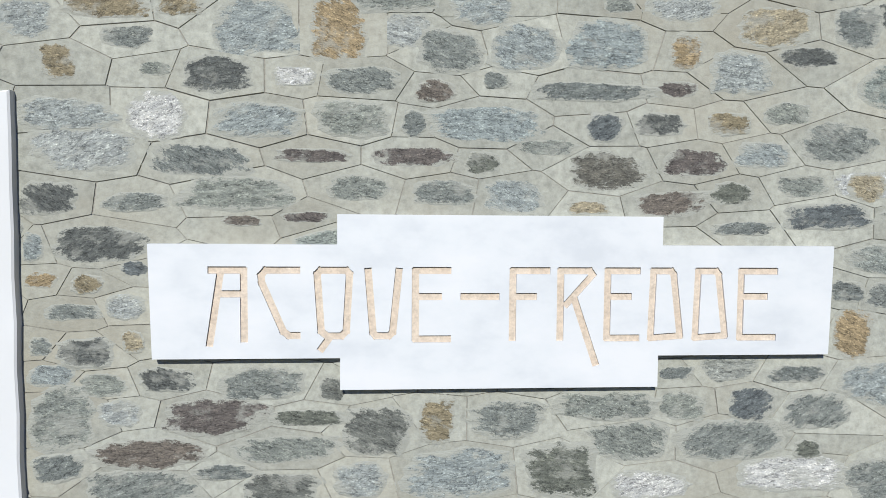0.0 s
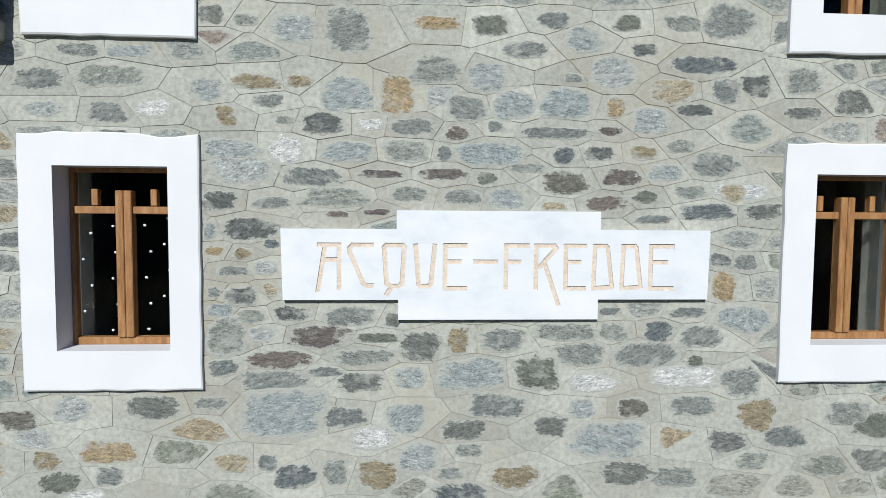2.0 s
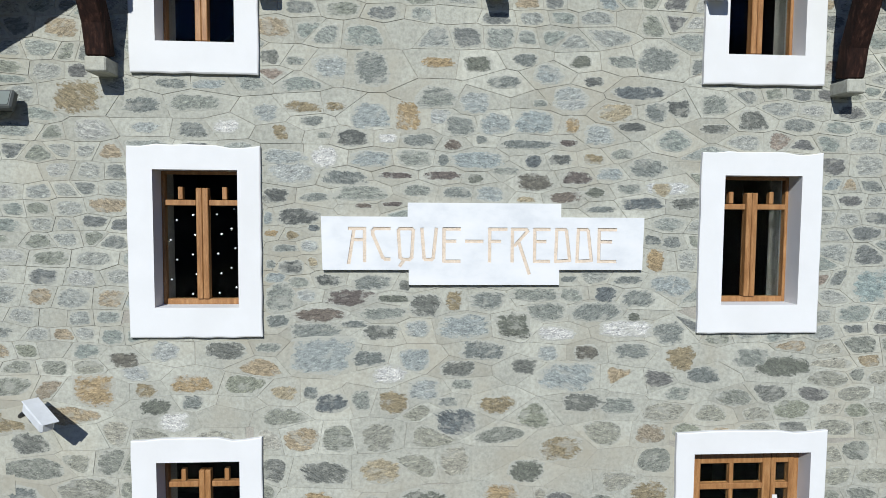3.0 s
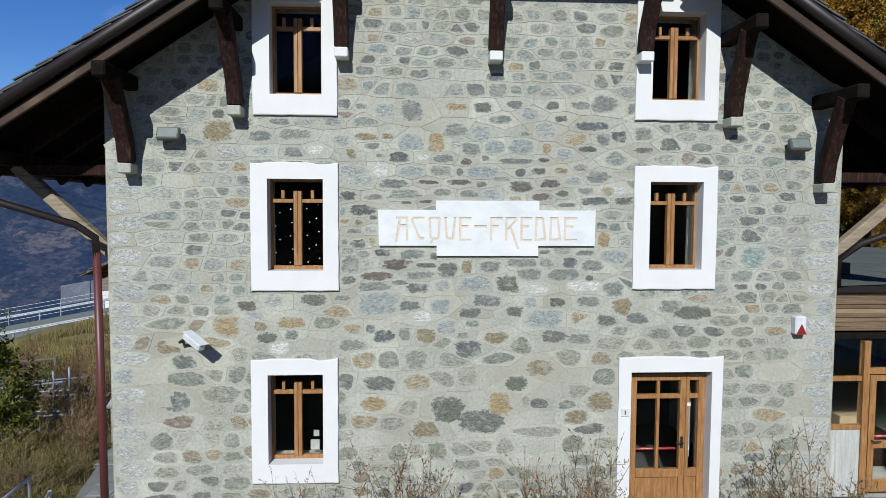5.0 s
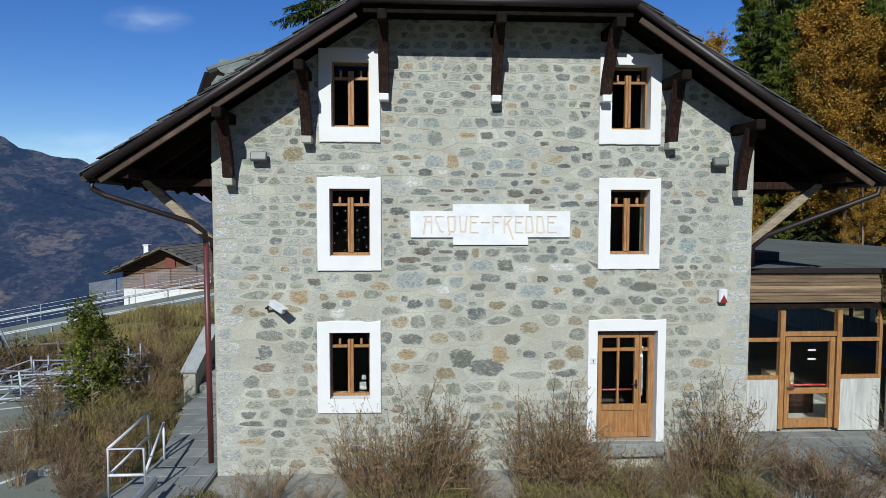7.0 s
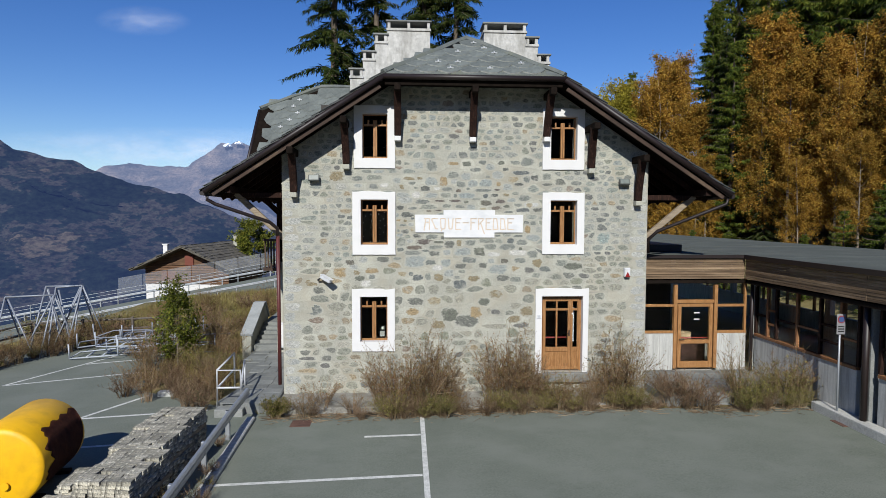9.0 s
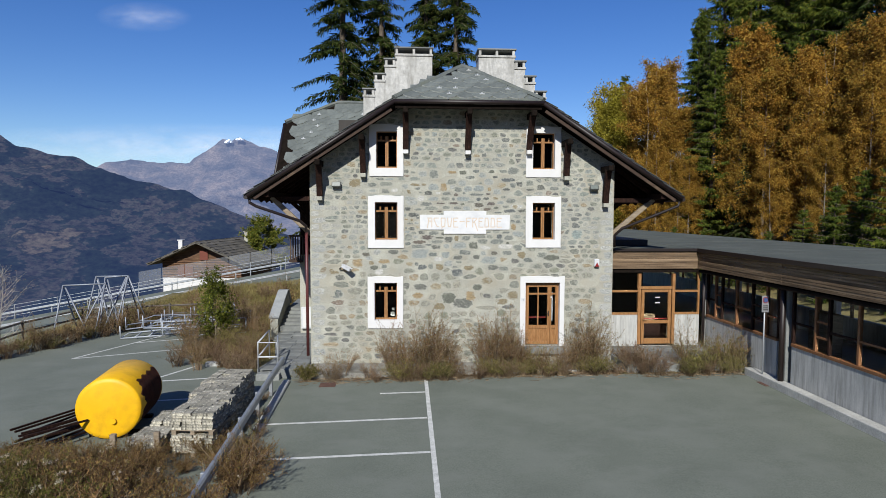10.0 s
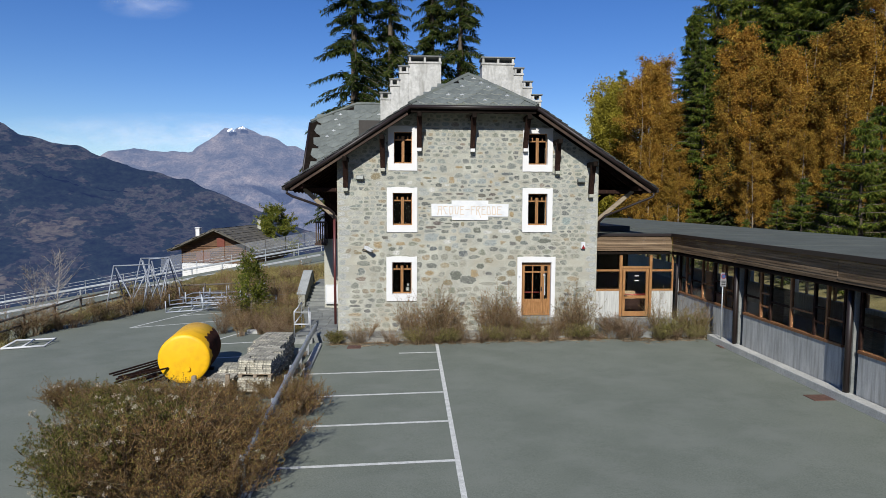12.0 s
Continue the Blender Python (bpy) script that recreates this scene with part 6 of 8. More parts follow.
# weeds on the valley side of the house
for x, y, s, k in ((-6.9, -0.7, 0.7, 2), (-7.4, -0.3, 0.8, 2), (-6.8, 0.4, 0.75, 0), (-7.3, 0.9, 0.8, 2), (-7.0, 1.9, 0.7, 3), (-7.5, 2.4, 0.9, 2), (-9.6, 0.9, 0.8, 2), (-8.7, 0.3, 0.7, 0), (-7.3, 3.4, 0.7, 3), (-7.5, 4.4, 0.8, 0), (-12.5, 11, 1.0, 0), (-10.5, 12.5, 1.1, 2), (-9.0, 11, 1.1, 3), (-8.2, 13.5, 1.2, 0), (-11.6, 15, 1.1, 0), (-9.8, 16.5, 1.2, 2), (-13.5, 9.6, 0.9, 2), (-8.0, 0.6, 0.75, 2), (-8.5, 1.4, 0.8, 2), (-9.2, 1.8, 0.75, 0), (-9.9, 2.3, 0.7, 4), (-8.9, 2.8, 0.7, 2), (-8.1, 3.4, 0.7, 3), (-8.7, 3.9, 0.8, 3), (-8.1, 5.2, 0.7, 0), (-8.8, 4.6, 0.9, 3), (-9.6, 5.0, 0.8, 3), (-7.9, 4.4, 0.6, 3),
                   (-10.2, 3.8, 0.9, 0), (-10.6, 5.2, 1.0, 4), (-8.4, 6.2, 1.0, 0), (-9.8, 6.8, 1.1, 2), (-11.2, 8.4, 1.0, 3), (-10.9, 7.4, 1.0, 0), (-9.0, 8.4, 1.2, 2), (-7.75, 1.6, 0.35, 4),
                   (-5.6, -3.4, 0.3, 2), (-5.35, -5.0, 0.35, 2), (-5.2, -5.6, 0.25, 3), (-5.1, -6.4, 0.4, 2), (-5.25, -7.1, 0.45, 3), (-11.5, 10.2, 0.9, 3), (-10.4, 9.6, 1.0, 0), (-9.3, 9.8, 1.0, 3), (-8.4, 10.2, 1.0, 2), (-15.2, 10.6, 1.1, 3), (-16.4, 9.6, 1.0, 2), (-14.1, 11.2, 1.1, 3), (-17.4, 10.2, 1.1, 3), (-5.0, -7.8, 0.5, 2), (-4.8, -9.2, 0.8, 4), (-4.95, -8.5, 0.6, 0)):
    plant(SH[k], x, y, ground_z(x, y) - 0.03, s, rnd.uniform(0, 360), "dry brown weeds and brush beside the walkway" if y > 0 else "dry weeds growing under the crash barrier", "weeds", "brush on the valley side")
# brush along the far edge of the yard
for k in range(34):
    f = k / 33
    x, y = -18.2 + 4.6 * f + rnd.uniform(-0.3, 0.3), -1.5 + 10.8 * f ** 0.8 + rnd.uniform(-0.4, 0.9)
    plant(SH[(2, 0, 3, 0, 2)[k % 5]], x, y, ground_z(x, y) - 0.06, rnd.uniform(0.55, 0.95), rnd.uniform(0, 360), "brown and olive brush along the edge of the yard", "brush", "brush along the yard edge")
# the thicket at the end of the barrier
FS = [shrub("shrub", 1.35, 0.95, 11, THICK_BROWN, 80, 108, 0.040, 0.06, TWIG_DARK), shrub("shrub", 1.25, 0.9, 12, THICK_OLIVE, 80, 117, 0.042, 0.13, TWIG_DARK), shrub("shrub", 1.1, 1.0, 13, THICK_BROWN, 90, 99, 0.036, 0.05, TWIG_DARK)]
for x, y, s, k in ((-11.3, -7.6, 0.5, 2), (-11.0, -8.3, 0.6, 0), (-10.4, -7.6, 0.45, 2), (-10.6, -8.2, 0.6, 2), (-10.0, -8.1, 0.5, 2), (-9.7, -7.4, 0.4, 2), (-9.5, -7.9, 0.45, 0), (-8.95, -7.95, 0.5, 2), (-8.4, -8.0, 0.55, 2), (-7.9, -8.15, 0.5, 0), (-7.35, -8.15, 0.6, 2), (-6.9, -8.1, 0.55, 2), (-5.85, -7.7, 0.55, 2), (-5.8, -6.9, 0.5, 2), (-5.95, -6.0, 0.4, 2), (-9.9, -8.7, 0.6, 2), (-9.2, -8.5, 0.5, 0), (-8.4, -8.5, 0.45, 2), (-7.5, -8.6, 0.4, 0), (-6.5, -9.2, 0.5, 2), (-6.2, -8.3, 0.35, 2), (-9.1, -9.3, 0.9, 2), (-8.0, -9.3, 0.75, 0), (-7.1, -9.2, 0.6, 0), (-4.95, -8.6, 0.65, 2), (-4.75, -9.3, 0.75, 2), (-8.9, -10.4, 1.0, 1), (-8.1, -10.3, 0.95, 1), (-7.2, -10.4, 0.9, 0), (-6.3, -10.6, 0.8, 2), (-5.2, -10.2, 0.6, 2),
                   (-8.8, -11.5, 0.95, 0), (-8.0, -11.5, 1.0, 1), (-7.1, -11.5, 1.0, 1), (-6.3, -11.6, 1.0, 2), (-5.5, -11.7, 1.0, 2), (-4.9, -11.3, 0.8, 2), (-8.4, -12.6, 1.0, 1), (-7.5, -12.6, 1.15, 1), (-6.6, -12.7, 1.2, 0),
                   (-5.7, -12.8, 1.1, 2), (-5.0, -12.6, 0.85, 2), (-7.8, -13.7, 1.0, 1), (-6.9, -13.8, 1.1, 0), (-6.0, -13.9, 1.05, 2), (-5.2, -13.6, 0.8, 2)):
    plant(FS[k], x, y, ground_z(x, y) - 0.04, s, rnd.uniform(0, 360),
          {0: "tangled dry shrub with pale seed heads", 1: "olive-green shrub with white fluffy seed heads", 2: "dense reddish-brown dry shrub"}[k], "shrub", "thicket at the end of the barrier")
for s in SH + FS:
    stow(s)

sap = broadleaf("sapling", 3.1, 0.6, 41, GREEN, 5000, 0.13, None, 0.08)
plant(sap, -9.3, 4.4, ground_z(-9.6, 4) - 0.05, 1.0, 20, "young bright green tree among the dry weeds", "sapling", "")
stow(sap)
CON = [conifer("conifer", 33, 5.4, 51, SPRUCE, 0.62, 0.06, 2.1, 2.0), conifer("conifer", 31, 4.8, 52, SPRUCE, 0.58, 0.05, 2.1, 2.0), conifer("conifer", 9, 2.6, 53, LARCH_G, 0.15, 0.02, 2.6, 1.0),
       conifer("conifer", 22, 4.2, 54, LARCH_G, 0.25, 0.05, 2.4, 1.6)]
for x, y, z, s, k in ((-6.6, 30, 1.0, 1.0, 0), (-3.6, 33, 1.2, 1.0, 1), (0.2, 36, 1.5, 1.02, 1), (2.9, 35, 1.5, 1.0, 0)):
    plant(CON[k], x, y, z, s, rnd.uniform(0, 360), "tall dark spruce with drooping boughs behind the house", "spruce", "spruces behind the house")
hill = lambda x: ground_z(x, 0) + max(0, x - 16) * 0.22
FAR_CONIFERS = ((27.5, 40, 25, 3), (25.6, 35, 19, 0), (30, 44, 27, 3), (33.2, 46, 36, 3), (31.5, 38, 29, 3), (35.9, 44, 42, 0), (34.0, 36, 38, 3), (37, 39, 42, 3), (39, 42, 44, 3), (37, 33, 40, 0), (41.2, 38, 44, 0), (35.5, 28, 37, 3), (33.2, 31, 30, 3), (34.2, 25, 33, 0))
EDGE_CONIFERS = (
                     (39.8, 30, 34, 0), (35.5, 22, 28, 0), (40, 20, 33, 3), (38, 12, 30, 0), (42, 26, 36, 3), (36, 3, 27, 3), (33, -4, 26, 0), (44, 10, 35, 0), (32, -12, 25, 3), (42.5, 60, 36, 3), (23.9, 31, 9, 3), (25.2, 27, 11, 0),
                     (26.5, 58, 23, 3), (24.5, 62, 21, 0), (24.2, 30, 19.0, 3), (24.9, 32.5, 20.5, 0))
for x, y, top, k in FAR_CONIFERS + EDGE_CONIFERS:
    base = hill(x) - 0.3
    plant(CON[k], x, y, base, (top - base) / (33, 31, 9, 22)[k], rnd.uniform(0, 360), "tall dark green conifer on the wooded slope", "conifer", "conifers on the slope")
for x, y, s in ((19.3, 8, 0.66), (20.2, 9.5, 0.55), (19.0, 13, 0.4), (18.2, 19, 0.42), (21.5, 9, 0.7), (19.6, 4, 0.95), (21.2, 5, 1.0), (20.5, 12.2, 0.5), (18.8, 25, 0.4), (21, 1, 1.0), (22.5, -4, 0.9), (18.6, 16, 0.35), (20.5, -1, 0.8)):
    plant(CON[2], x, y, hill(x) - 0.15, s, rnd.uniform(0, 360), "young bright green larch at the edge of the wood", "young conifer", "young conifers behind the annexe")
for s in CON:
    stow(s)
ORA = [broadleaf("autumn_tree", 17, 2.7, 61, ORANGE, 26000, 0.21, None, 0.06, 1.3, 0.2), broadleaf("autumn_tree", 16, 2.4, 62, ORANGE, 22000, 0.21, None, 0.06, 1.5, 0.2), broadleaf("autumn_tree", 15, 2.4, 63, YELLOW, 34000, 0.24, None, 0.04, 1.2, 0.45)]
FAR_AUTUMN = ((22.4, 50, 21.2, 2), (21.4, 47, 19, 2), (23.5, 52, 19, 2), (25.0, 44, 22.5, 0), (23.2, 40, 20.6, 0), (21.9, 38, 18.6, 1), (24.6, 41, 21.5, 1), (22.4, 35, 15.5, 1), (21.0, 34, 12, 0), (23.6, 34, 15.5, 0), (22.2, 30, 10.5, 0), (19.8, 27, 7.5, 1))
NEAR_AUTUMN = ((26.9, 30, 21.5, 1), (25.4, 28, 16.5, 0), (26.3, 26, 17, 0), (28.2, 26, 18, 1), (29.3, 24, 18.4, 1), (27.4, 22.5, 15.5, 0), (31, 24, 20, 1), (29.5, 20, 16.5, 0), (28.7, 18, 15, 0), (31.7, 20, 19.5, 1), (33.5, 21, 22, 0),
                     (26.4, 19, 11, 0), (24.6, 22, 9.5, 1), (30.2, 14, 15.5, 0), (27.6, 14, 11.5, 1), (31.5, 9, 16, 0), (28.2, 9, 12, 1), (28.5, 3, 12, 0), (27, -2, 11, 1))
for x, y, top, k in FAR_AUTUMN + NEAR_AUTUMN:
    base = hill(x) - 0.2
    plant(ORA[k], x, y, base, (top - base) / (17, 16, 15)[k], rnd.uniform(0, 360), "golden-brown autumn birch on the wooded slope" if k < 2 else "golden-yellow autumn tree on the wooded slope", "autumn tree", "autumn trees on the slope")
for s in ORA:
    stow(s)
far = broadleaf("round_tree", 9, 2.6, 71, GREEN, 14000, 0.3, BARK, 0.05, 0.6)
plant(far, -18.4, 54, -2.8, 0.85, 0, "round dark green pine beside the chalet", "tree", "")
stow(far)
bare = broadleaf("bare_tree", 6.5, 1.6, 72, DRY_LEAF, 900, 0.07, WHITE_BARK, 0.1, 1.2)
for x, y, s in ((-20.0, 8.0, 0.72), (-20.7, 7.4, 0.6)):
    plant(bare, x, y, -1.7, s, rnd.uniform(0, 360), "bare pale birch at the edge of the drop", "bare tree", "bare birches")
stow(bare)


def grass_field(name, x0, x1, y0, y1, n, hgt, seed, label, keep=lambda x, y: True, zf=None):
    r = random.Random(seed)
    vs, fs = [], []
    while n > 0:
        x, y = r.uniform(x0, x1), r.uniform(y0, y1)
        if not keep(x, y) or noise.noise(Vector((x * 0.6, y * 0.6, seed))) < -0.25 * r.random():
            n -= 1
            continue
        z = zf(x, y)
        for k in range(5):
            p = Vector((x + r.uniform(-0.1, 0.1), y + r.uniform(-0.1, 0.1), z))
            top = Vector((r.uniform(-0.25, 0.25), r.uniform(-0.25, 0.25), 1)) * hgt * r.uniform(0.5, 1.1)
            s = Vector((r.uniform(-1, 1), r.uniform(-1, 1), 0)).normalized() * 0.013
            i = len(vs)
            vs += [p - s, p + s, p + top]
            fs.append((i, i + 1, i + 2))
        n -= 1
    ob = new(name, raw_mesh(name, vs, fs, STRAW))
    return tagged(ob, label, "grass", kind="stuff")


def bank(x, y):
    z = ground_z(x, y) - 0.04
    if y > 7:
        z += max(0.0, min(1.0, (x + 17) / 6)) * 0.022 * min(y - 7, 15)
    return z


grass_field("dry_grass", -16, -6.6, 6.5, 23, 9000, 0.42, 5, "tall dry yellow grass on the bank below the road", lambda x, y: y > 8.8 or x > -11, bank)
grass_field("dry_grass", -18.6, -17.2, -8, 9, 1500, 0.4, 6, "dry grass along the edge of the yard", zf=lambda x, y: ground_z(x, y) - 0.05 - max(0, -17.5 - x) * 0.66)
grass_field("dry_grass", -10, -6.7, 0.8, 7, 1500, 0.4, 7, "dry grass tufts beside the walkway", lambda x, y: y > 1.5 + (x + 7) * -0.4, bank)

# dead twigs and leaves lying at the asphalt edge
r = random.Random(88)
vs, fs = [], []
for k in range(1500):
    x = r.uniform(-4.9, 9.2)
    y = -1.35 - abs(r.gauss(0, 0.30)) - (0.45 if x > 6 else 0)
    p = Vector((x, y, ground_z(x, y) + r.uniform(0.004, 0.03)))
    a = r.uniform(0, math.tau)
    q = p + Vector((math.cos(a), math.sin(a) * 0.6, r.uniform(-0.02, 0.08))) * r.uniform(0.08, 0.5)
    stick(vs, fs, p, q, 0.006, 0.003)
    if k % 2:
        quad(vs, fs, p + rvec(r) * 0.05 + Vector((0, 0, 0.05)), rvec(r) * 0.02, rvec(r) * 0.02)
tagged(new("twig_litter", raw_mesh("twig_litter", vs, fs, TWIG)), "dead twigs and leaves lying on the asphalt edge", "litter", kind="stuff")

# timber rail fence along the drop
OLD_RAIL = surface("dark_weathered_rail", [(0.3, (0.06, 0.05, 0.04)), (0.7, (0.15, 0.13, 0.11))], 4, 35, 0.9, 0.4)
fence2 = holder("rail_fence", -17.6, -12, 0, "weathered timber rail fence along the drop", "fence")
pts = [(-17.7, -14 + k * 2.2) for k in range(10)] + [(-17.0 + k * 1.9, 9.3 + k * 0.35) for k in range(4)]
off = Vector((-17.6, -12, 0))
prev = None
for x, y in pts:
    p = Vector((x, y, ground_z(x, y))) - off
    bm = B()
    tube(bm, [p + Vector((0, 0, -0.3)), p + Vector((0, 0, 0.95))], 0.06, 6)
    part("post", bm, OLD_RAIL, fence2)
    if prev is not None:
        for h in (0.45, 0.85):
            bm = B()
            tube(bm, [prev + Vector((0, 0, h)), p + Vector((0, 0, h + 0.02))], 0.045, 6)
            part("rail", bm, OLD_RAIL, fence2)
    prev = p


# ---- road, chalet and the far valley ----
def lane(pts, w, material, name, label, thick=0.35):
    bm = B()
    P = [Vector(p) for p in pts]
    L, R = [], []
    for i, p in enumerate(P):
        dd = P[min(i + 1, len(P) - 1)] - P[max(i - 1, 0)]
        s = Vector((dd.y, -dd.x, 0)).normalized() * w / 2
        L.append(p - s)
        R.append(p + s)
    for i in range(len(P) - 1):
        sheet(bm, [R[i], R[i + 1], L[i + 1], L[i]], thick)
    thing(name, bm, material, label, "road", kind="structure")
    return L, R


road_pts = [(x, 35.35 + 0.25 * (x + 24.6), -2.6 + 0.17 * (x + 24.3)) for x in (-80, -60, -46, -36, -26, -16, -6, 6)]
RL, RR = lane(road_pts, 10.0, ASPHALT, "road", "grey mountain road climbing behind the yard", 3.0)
guard_rail([(p.x, p.y) for p in RR[2:]], [p.z + 0.75 for p in RR[2:]], 3.0, "galvanised crash barrier along the mountain road", "road barriers")
guard_rail([(p.x, p.y) for p in RL[2:]], [p.z + 0.75 for p in RL[2:]], 3.0, "galvanised crash barrier on the far side of the road", "road barriers")
FROST = bpy.data.materials.new("milky_panel")
FROST.use_nodes = True
clear = FROST.node_tree.nodes.new("ShaderNodeBsdfTransparent")
blend = FROST.node_tree.nodes.new("ShaderNodeMixShader")
blend.inputs[0].default_value = 0.2
FROST.node_tree.nodes["Principled BSDF"].inputs["Base Color"].default_value = (0.42, 0.44, 0.47, 1)
FROST.node_tree.links.new(clear.outputs[0], blend.inputs[1])
FROST.node_tree.links.new(FROST.node_tree.nodes["Principled BSDF"].outputs[0], blend.inputs[2])
FROST.node_tree.links.new(blend.outputs[0], FROST.node_tree.nodes["Material Output"].inputs["Surface"])
fence = holder("mesh_fence", RL[3].x, RL[3].y, 0, "tall grey safety fence with milky panels along the road", "fence")
off = Vector((RL[3].x, RL[3].y, 0))
for i in range(2, 7):
    for k in range(3):
        p = RL[i].lerp(RL[i + 1], k / 3) - off
        bm = B()
        box(bm, p.x - 0.02, p.x + 0.02, p.y - 0.02, p.y + 0.02, p.z, p.z + 1.35)
        part("post", bm, GALV, fence)
    for h in (0.35, 0.7, 1.0, 1.3):
        bm = B()
        tube(bm, [RL[i] - off + Vector((0, 0, h)), RL[i + 1] - off + Vector((0, 0, h))], 0.014, 6)
        part("rail", bm, GALV, fence)

for k in range(9):
    a, b = RL[4].lerp(RL[5], k / 5) if k < 5 else RL[5].lerp(RL[6], (k - 5) / 5), RL[4].lerp(RL[5], (k + 1) / 5) if k < 5 else RL[5].lerp(RL[6], (k - 4) / 5)
    bm = B()
    lift, gap = Vector((0, 0, 0.85)), (b - a) * 0.02
    sheet(bm, [a + gap - off + lift, b - gap - off + lift, b - gap - off + lift * 2.75, a + gap - off + lift * 2.75], 0.012)
    part("pane", bm, FROST, fence, "milky translucent panel")
CHALET_ROOF = surface("brown_stone_slates", [(0.3, (0.055, 0.05, 0.042)), (0.55, (0.11, 0.10, 0.082)), (0.75, (0.18, 0.16, 0.13))], 1.5, 12, 0.95, 0.6, 8, 0.05)
CHALET_WOOD = surface("brown_log_boards", [(0.3, (0.06, 0.03, 0.017)), (0.55, (0.135, 0.072, 0.038)), (0.75, (0.23, 0.135, 0.07))], 2, 18, 0.85, 0.4, 30, 0.02, stretch=(0.6, 0.6, 6), vary="object", vary_amount=0.3)


def chalet(x, y, z, rz):
    c = holder("chalet", x, y, z, "timber chalet on a white plinth with a low slate roof", "chalet", rz=rz)
    bm = B()
    box(bm, -4.3, 4.3, 0, 9, -3.0, 1.5)
    part("plinth", bm, WHITE_PAINT, c)
    bm = B()
    prism(bm, [(-4.3, 1.5), (4.3, 1.5), (4.3, 3.3), (0, 5.2), (-4.3, 3.3)], 0.0, 9)
    w = part("wall", bm, CHALET_WOOD, c)
    for k in range(8):
        bm = B()
        zz = 1.6 + k * 0.26
        box(bm, -4.34, 4.34, -0.08 - 0.01 * (k % 2), 0.0, zz, zz + 0.18, 0.03)
        part("log", bm, CHALET_WOOD, w)
    for s in (-1, 1):
        bm = B()
        sheet(bm, [(s * 5.3, -1.3, 3.05), (0, -1.3, 5.4), (0, 11, 5.4), (s * 5.3, 11, 3.05)], 0.16)
        rf = part("roof", bm, CHALET_ROOF, c)
        rr = random.Random(40 + s)
        for i in range(11):
            for k in range(17):
                f = (i + 0.5) / 11
                x, y, z = s * 5.3 * (1 - f), -1.0 + k * 0.72 + 0.36 * (i % 2) + rr.uniform(-0.1, 0.1), 3.05 + 2.35 * f
                if y < 10.8:
                    bm = B()
                    box(bm, x - 0.3, x + 0.3, y - 0.36, y + 0.36, z, z + 0.05 + rr.uniform(0, 0.04))
                    for v in bm.verts:
                        v.co.z -= s * (v.co.x - x) * 0.36
                    part("slate", bm, CHALET_ROOF, rf)
    bm = B()
    box(bm, -0.15, 0.75, -0.16, -0.05, 3.4, 4.4, 0.02)
    part("shutter", bm, plain("red_brown_shutter", (0.14, 0.035, 0.02), 0.7), c)
    bm = B()
    box(bm, -2.6, -0.9, -0.16, -0.05, 1.7, 2.8, 0.02)
    part("shutter", bm, plain("brown_shutter", (0.12, 0.05, 0.03), 0.7), c)
    for xx, yy, z0, z1, stuff_ in ((-4.3, 4.0, 3.0, 5.25, WHITE_PAINT), (1.1, 9.5, 4.4, 6.1, MORTAR)):
        bm = B()
        box(bm, xx - 0.24, xx + 0.24, yy - 0.24, yy + 0.24, z0, z1, 0.03)
        box(bm, xx - 0.3, xx + 0.3, yy - 0.3, yy + 0.3, z1, z1 + 0.12, 0.02)
        part("chimney", bm, stuff_, c)
    return c


chalet(-23.2, 46, -3.3, -8)


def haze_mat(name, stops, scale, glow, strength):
    """Far slopes with wood and meadow patches; pale blue air haze added as glow."""
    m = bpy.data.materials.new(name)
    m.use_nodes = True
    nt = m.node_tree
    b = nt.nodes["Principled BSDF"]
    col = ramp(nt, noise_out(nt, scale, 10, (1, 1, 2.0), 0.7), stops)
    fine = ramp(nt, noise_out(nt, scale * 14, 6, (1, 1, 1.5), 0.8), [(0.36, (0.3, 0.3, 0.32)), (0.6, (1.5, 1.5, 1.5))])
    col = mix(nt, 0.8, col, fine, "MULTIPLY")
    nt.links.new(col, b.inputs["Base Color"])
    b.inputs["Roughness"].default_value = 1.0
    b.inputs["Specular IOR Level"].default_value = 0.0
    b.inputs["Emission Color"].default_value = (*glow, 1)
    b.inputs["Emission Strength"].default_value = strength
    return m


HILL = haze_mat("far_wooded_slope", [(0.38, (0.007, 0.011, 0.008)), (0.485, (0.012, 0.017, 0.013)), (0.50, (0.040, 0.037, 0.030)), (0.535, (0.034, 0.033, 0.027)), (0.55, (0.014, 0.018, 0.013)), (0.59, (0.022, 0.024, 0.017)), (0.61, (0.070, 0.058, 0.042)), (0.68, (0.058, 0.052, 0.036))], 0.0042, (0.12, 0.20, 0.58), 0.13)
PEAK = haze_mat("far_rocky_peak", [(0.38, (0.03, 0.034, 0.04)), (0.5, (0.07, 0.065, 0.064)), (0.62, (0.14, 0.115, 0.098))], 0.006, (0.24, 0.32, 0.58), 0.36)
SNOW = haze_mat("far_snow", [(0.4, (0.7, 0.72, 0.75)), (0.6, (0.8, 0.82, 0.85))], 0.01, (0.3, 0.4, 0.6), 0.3)


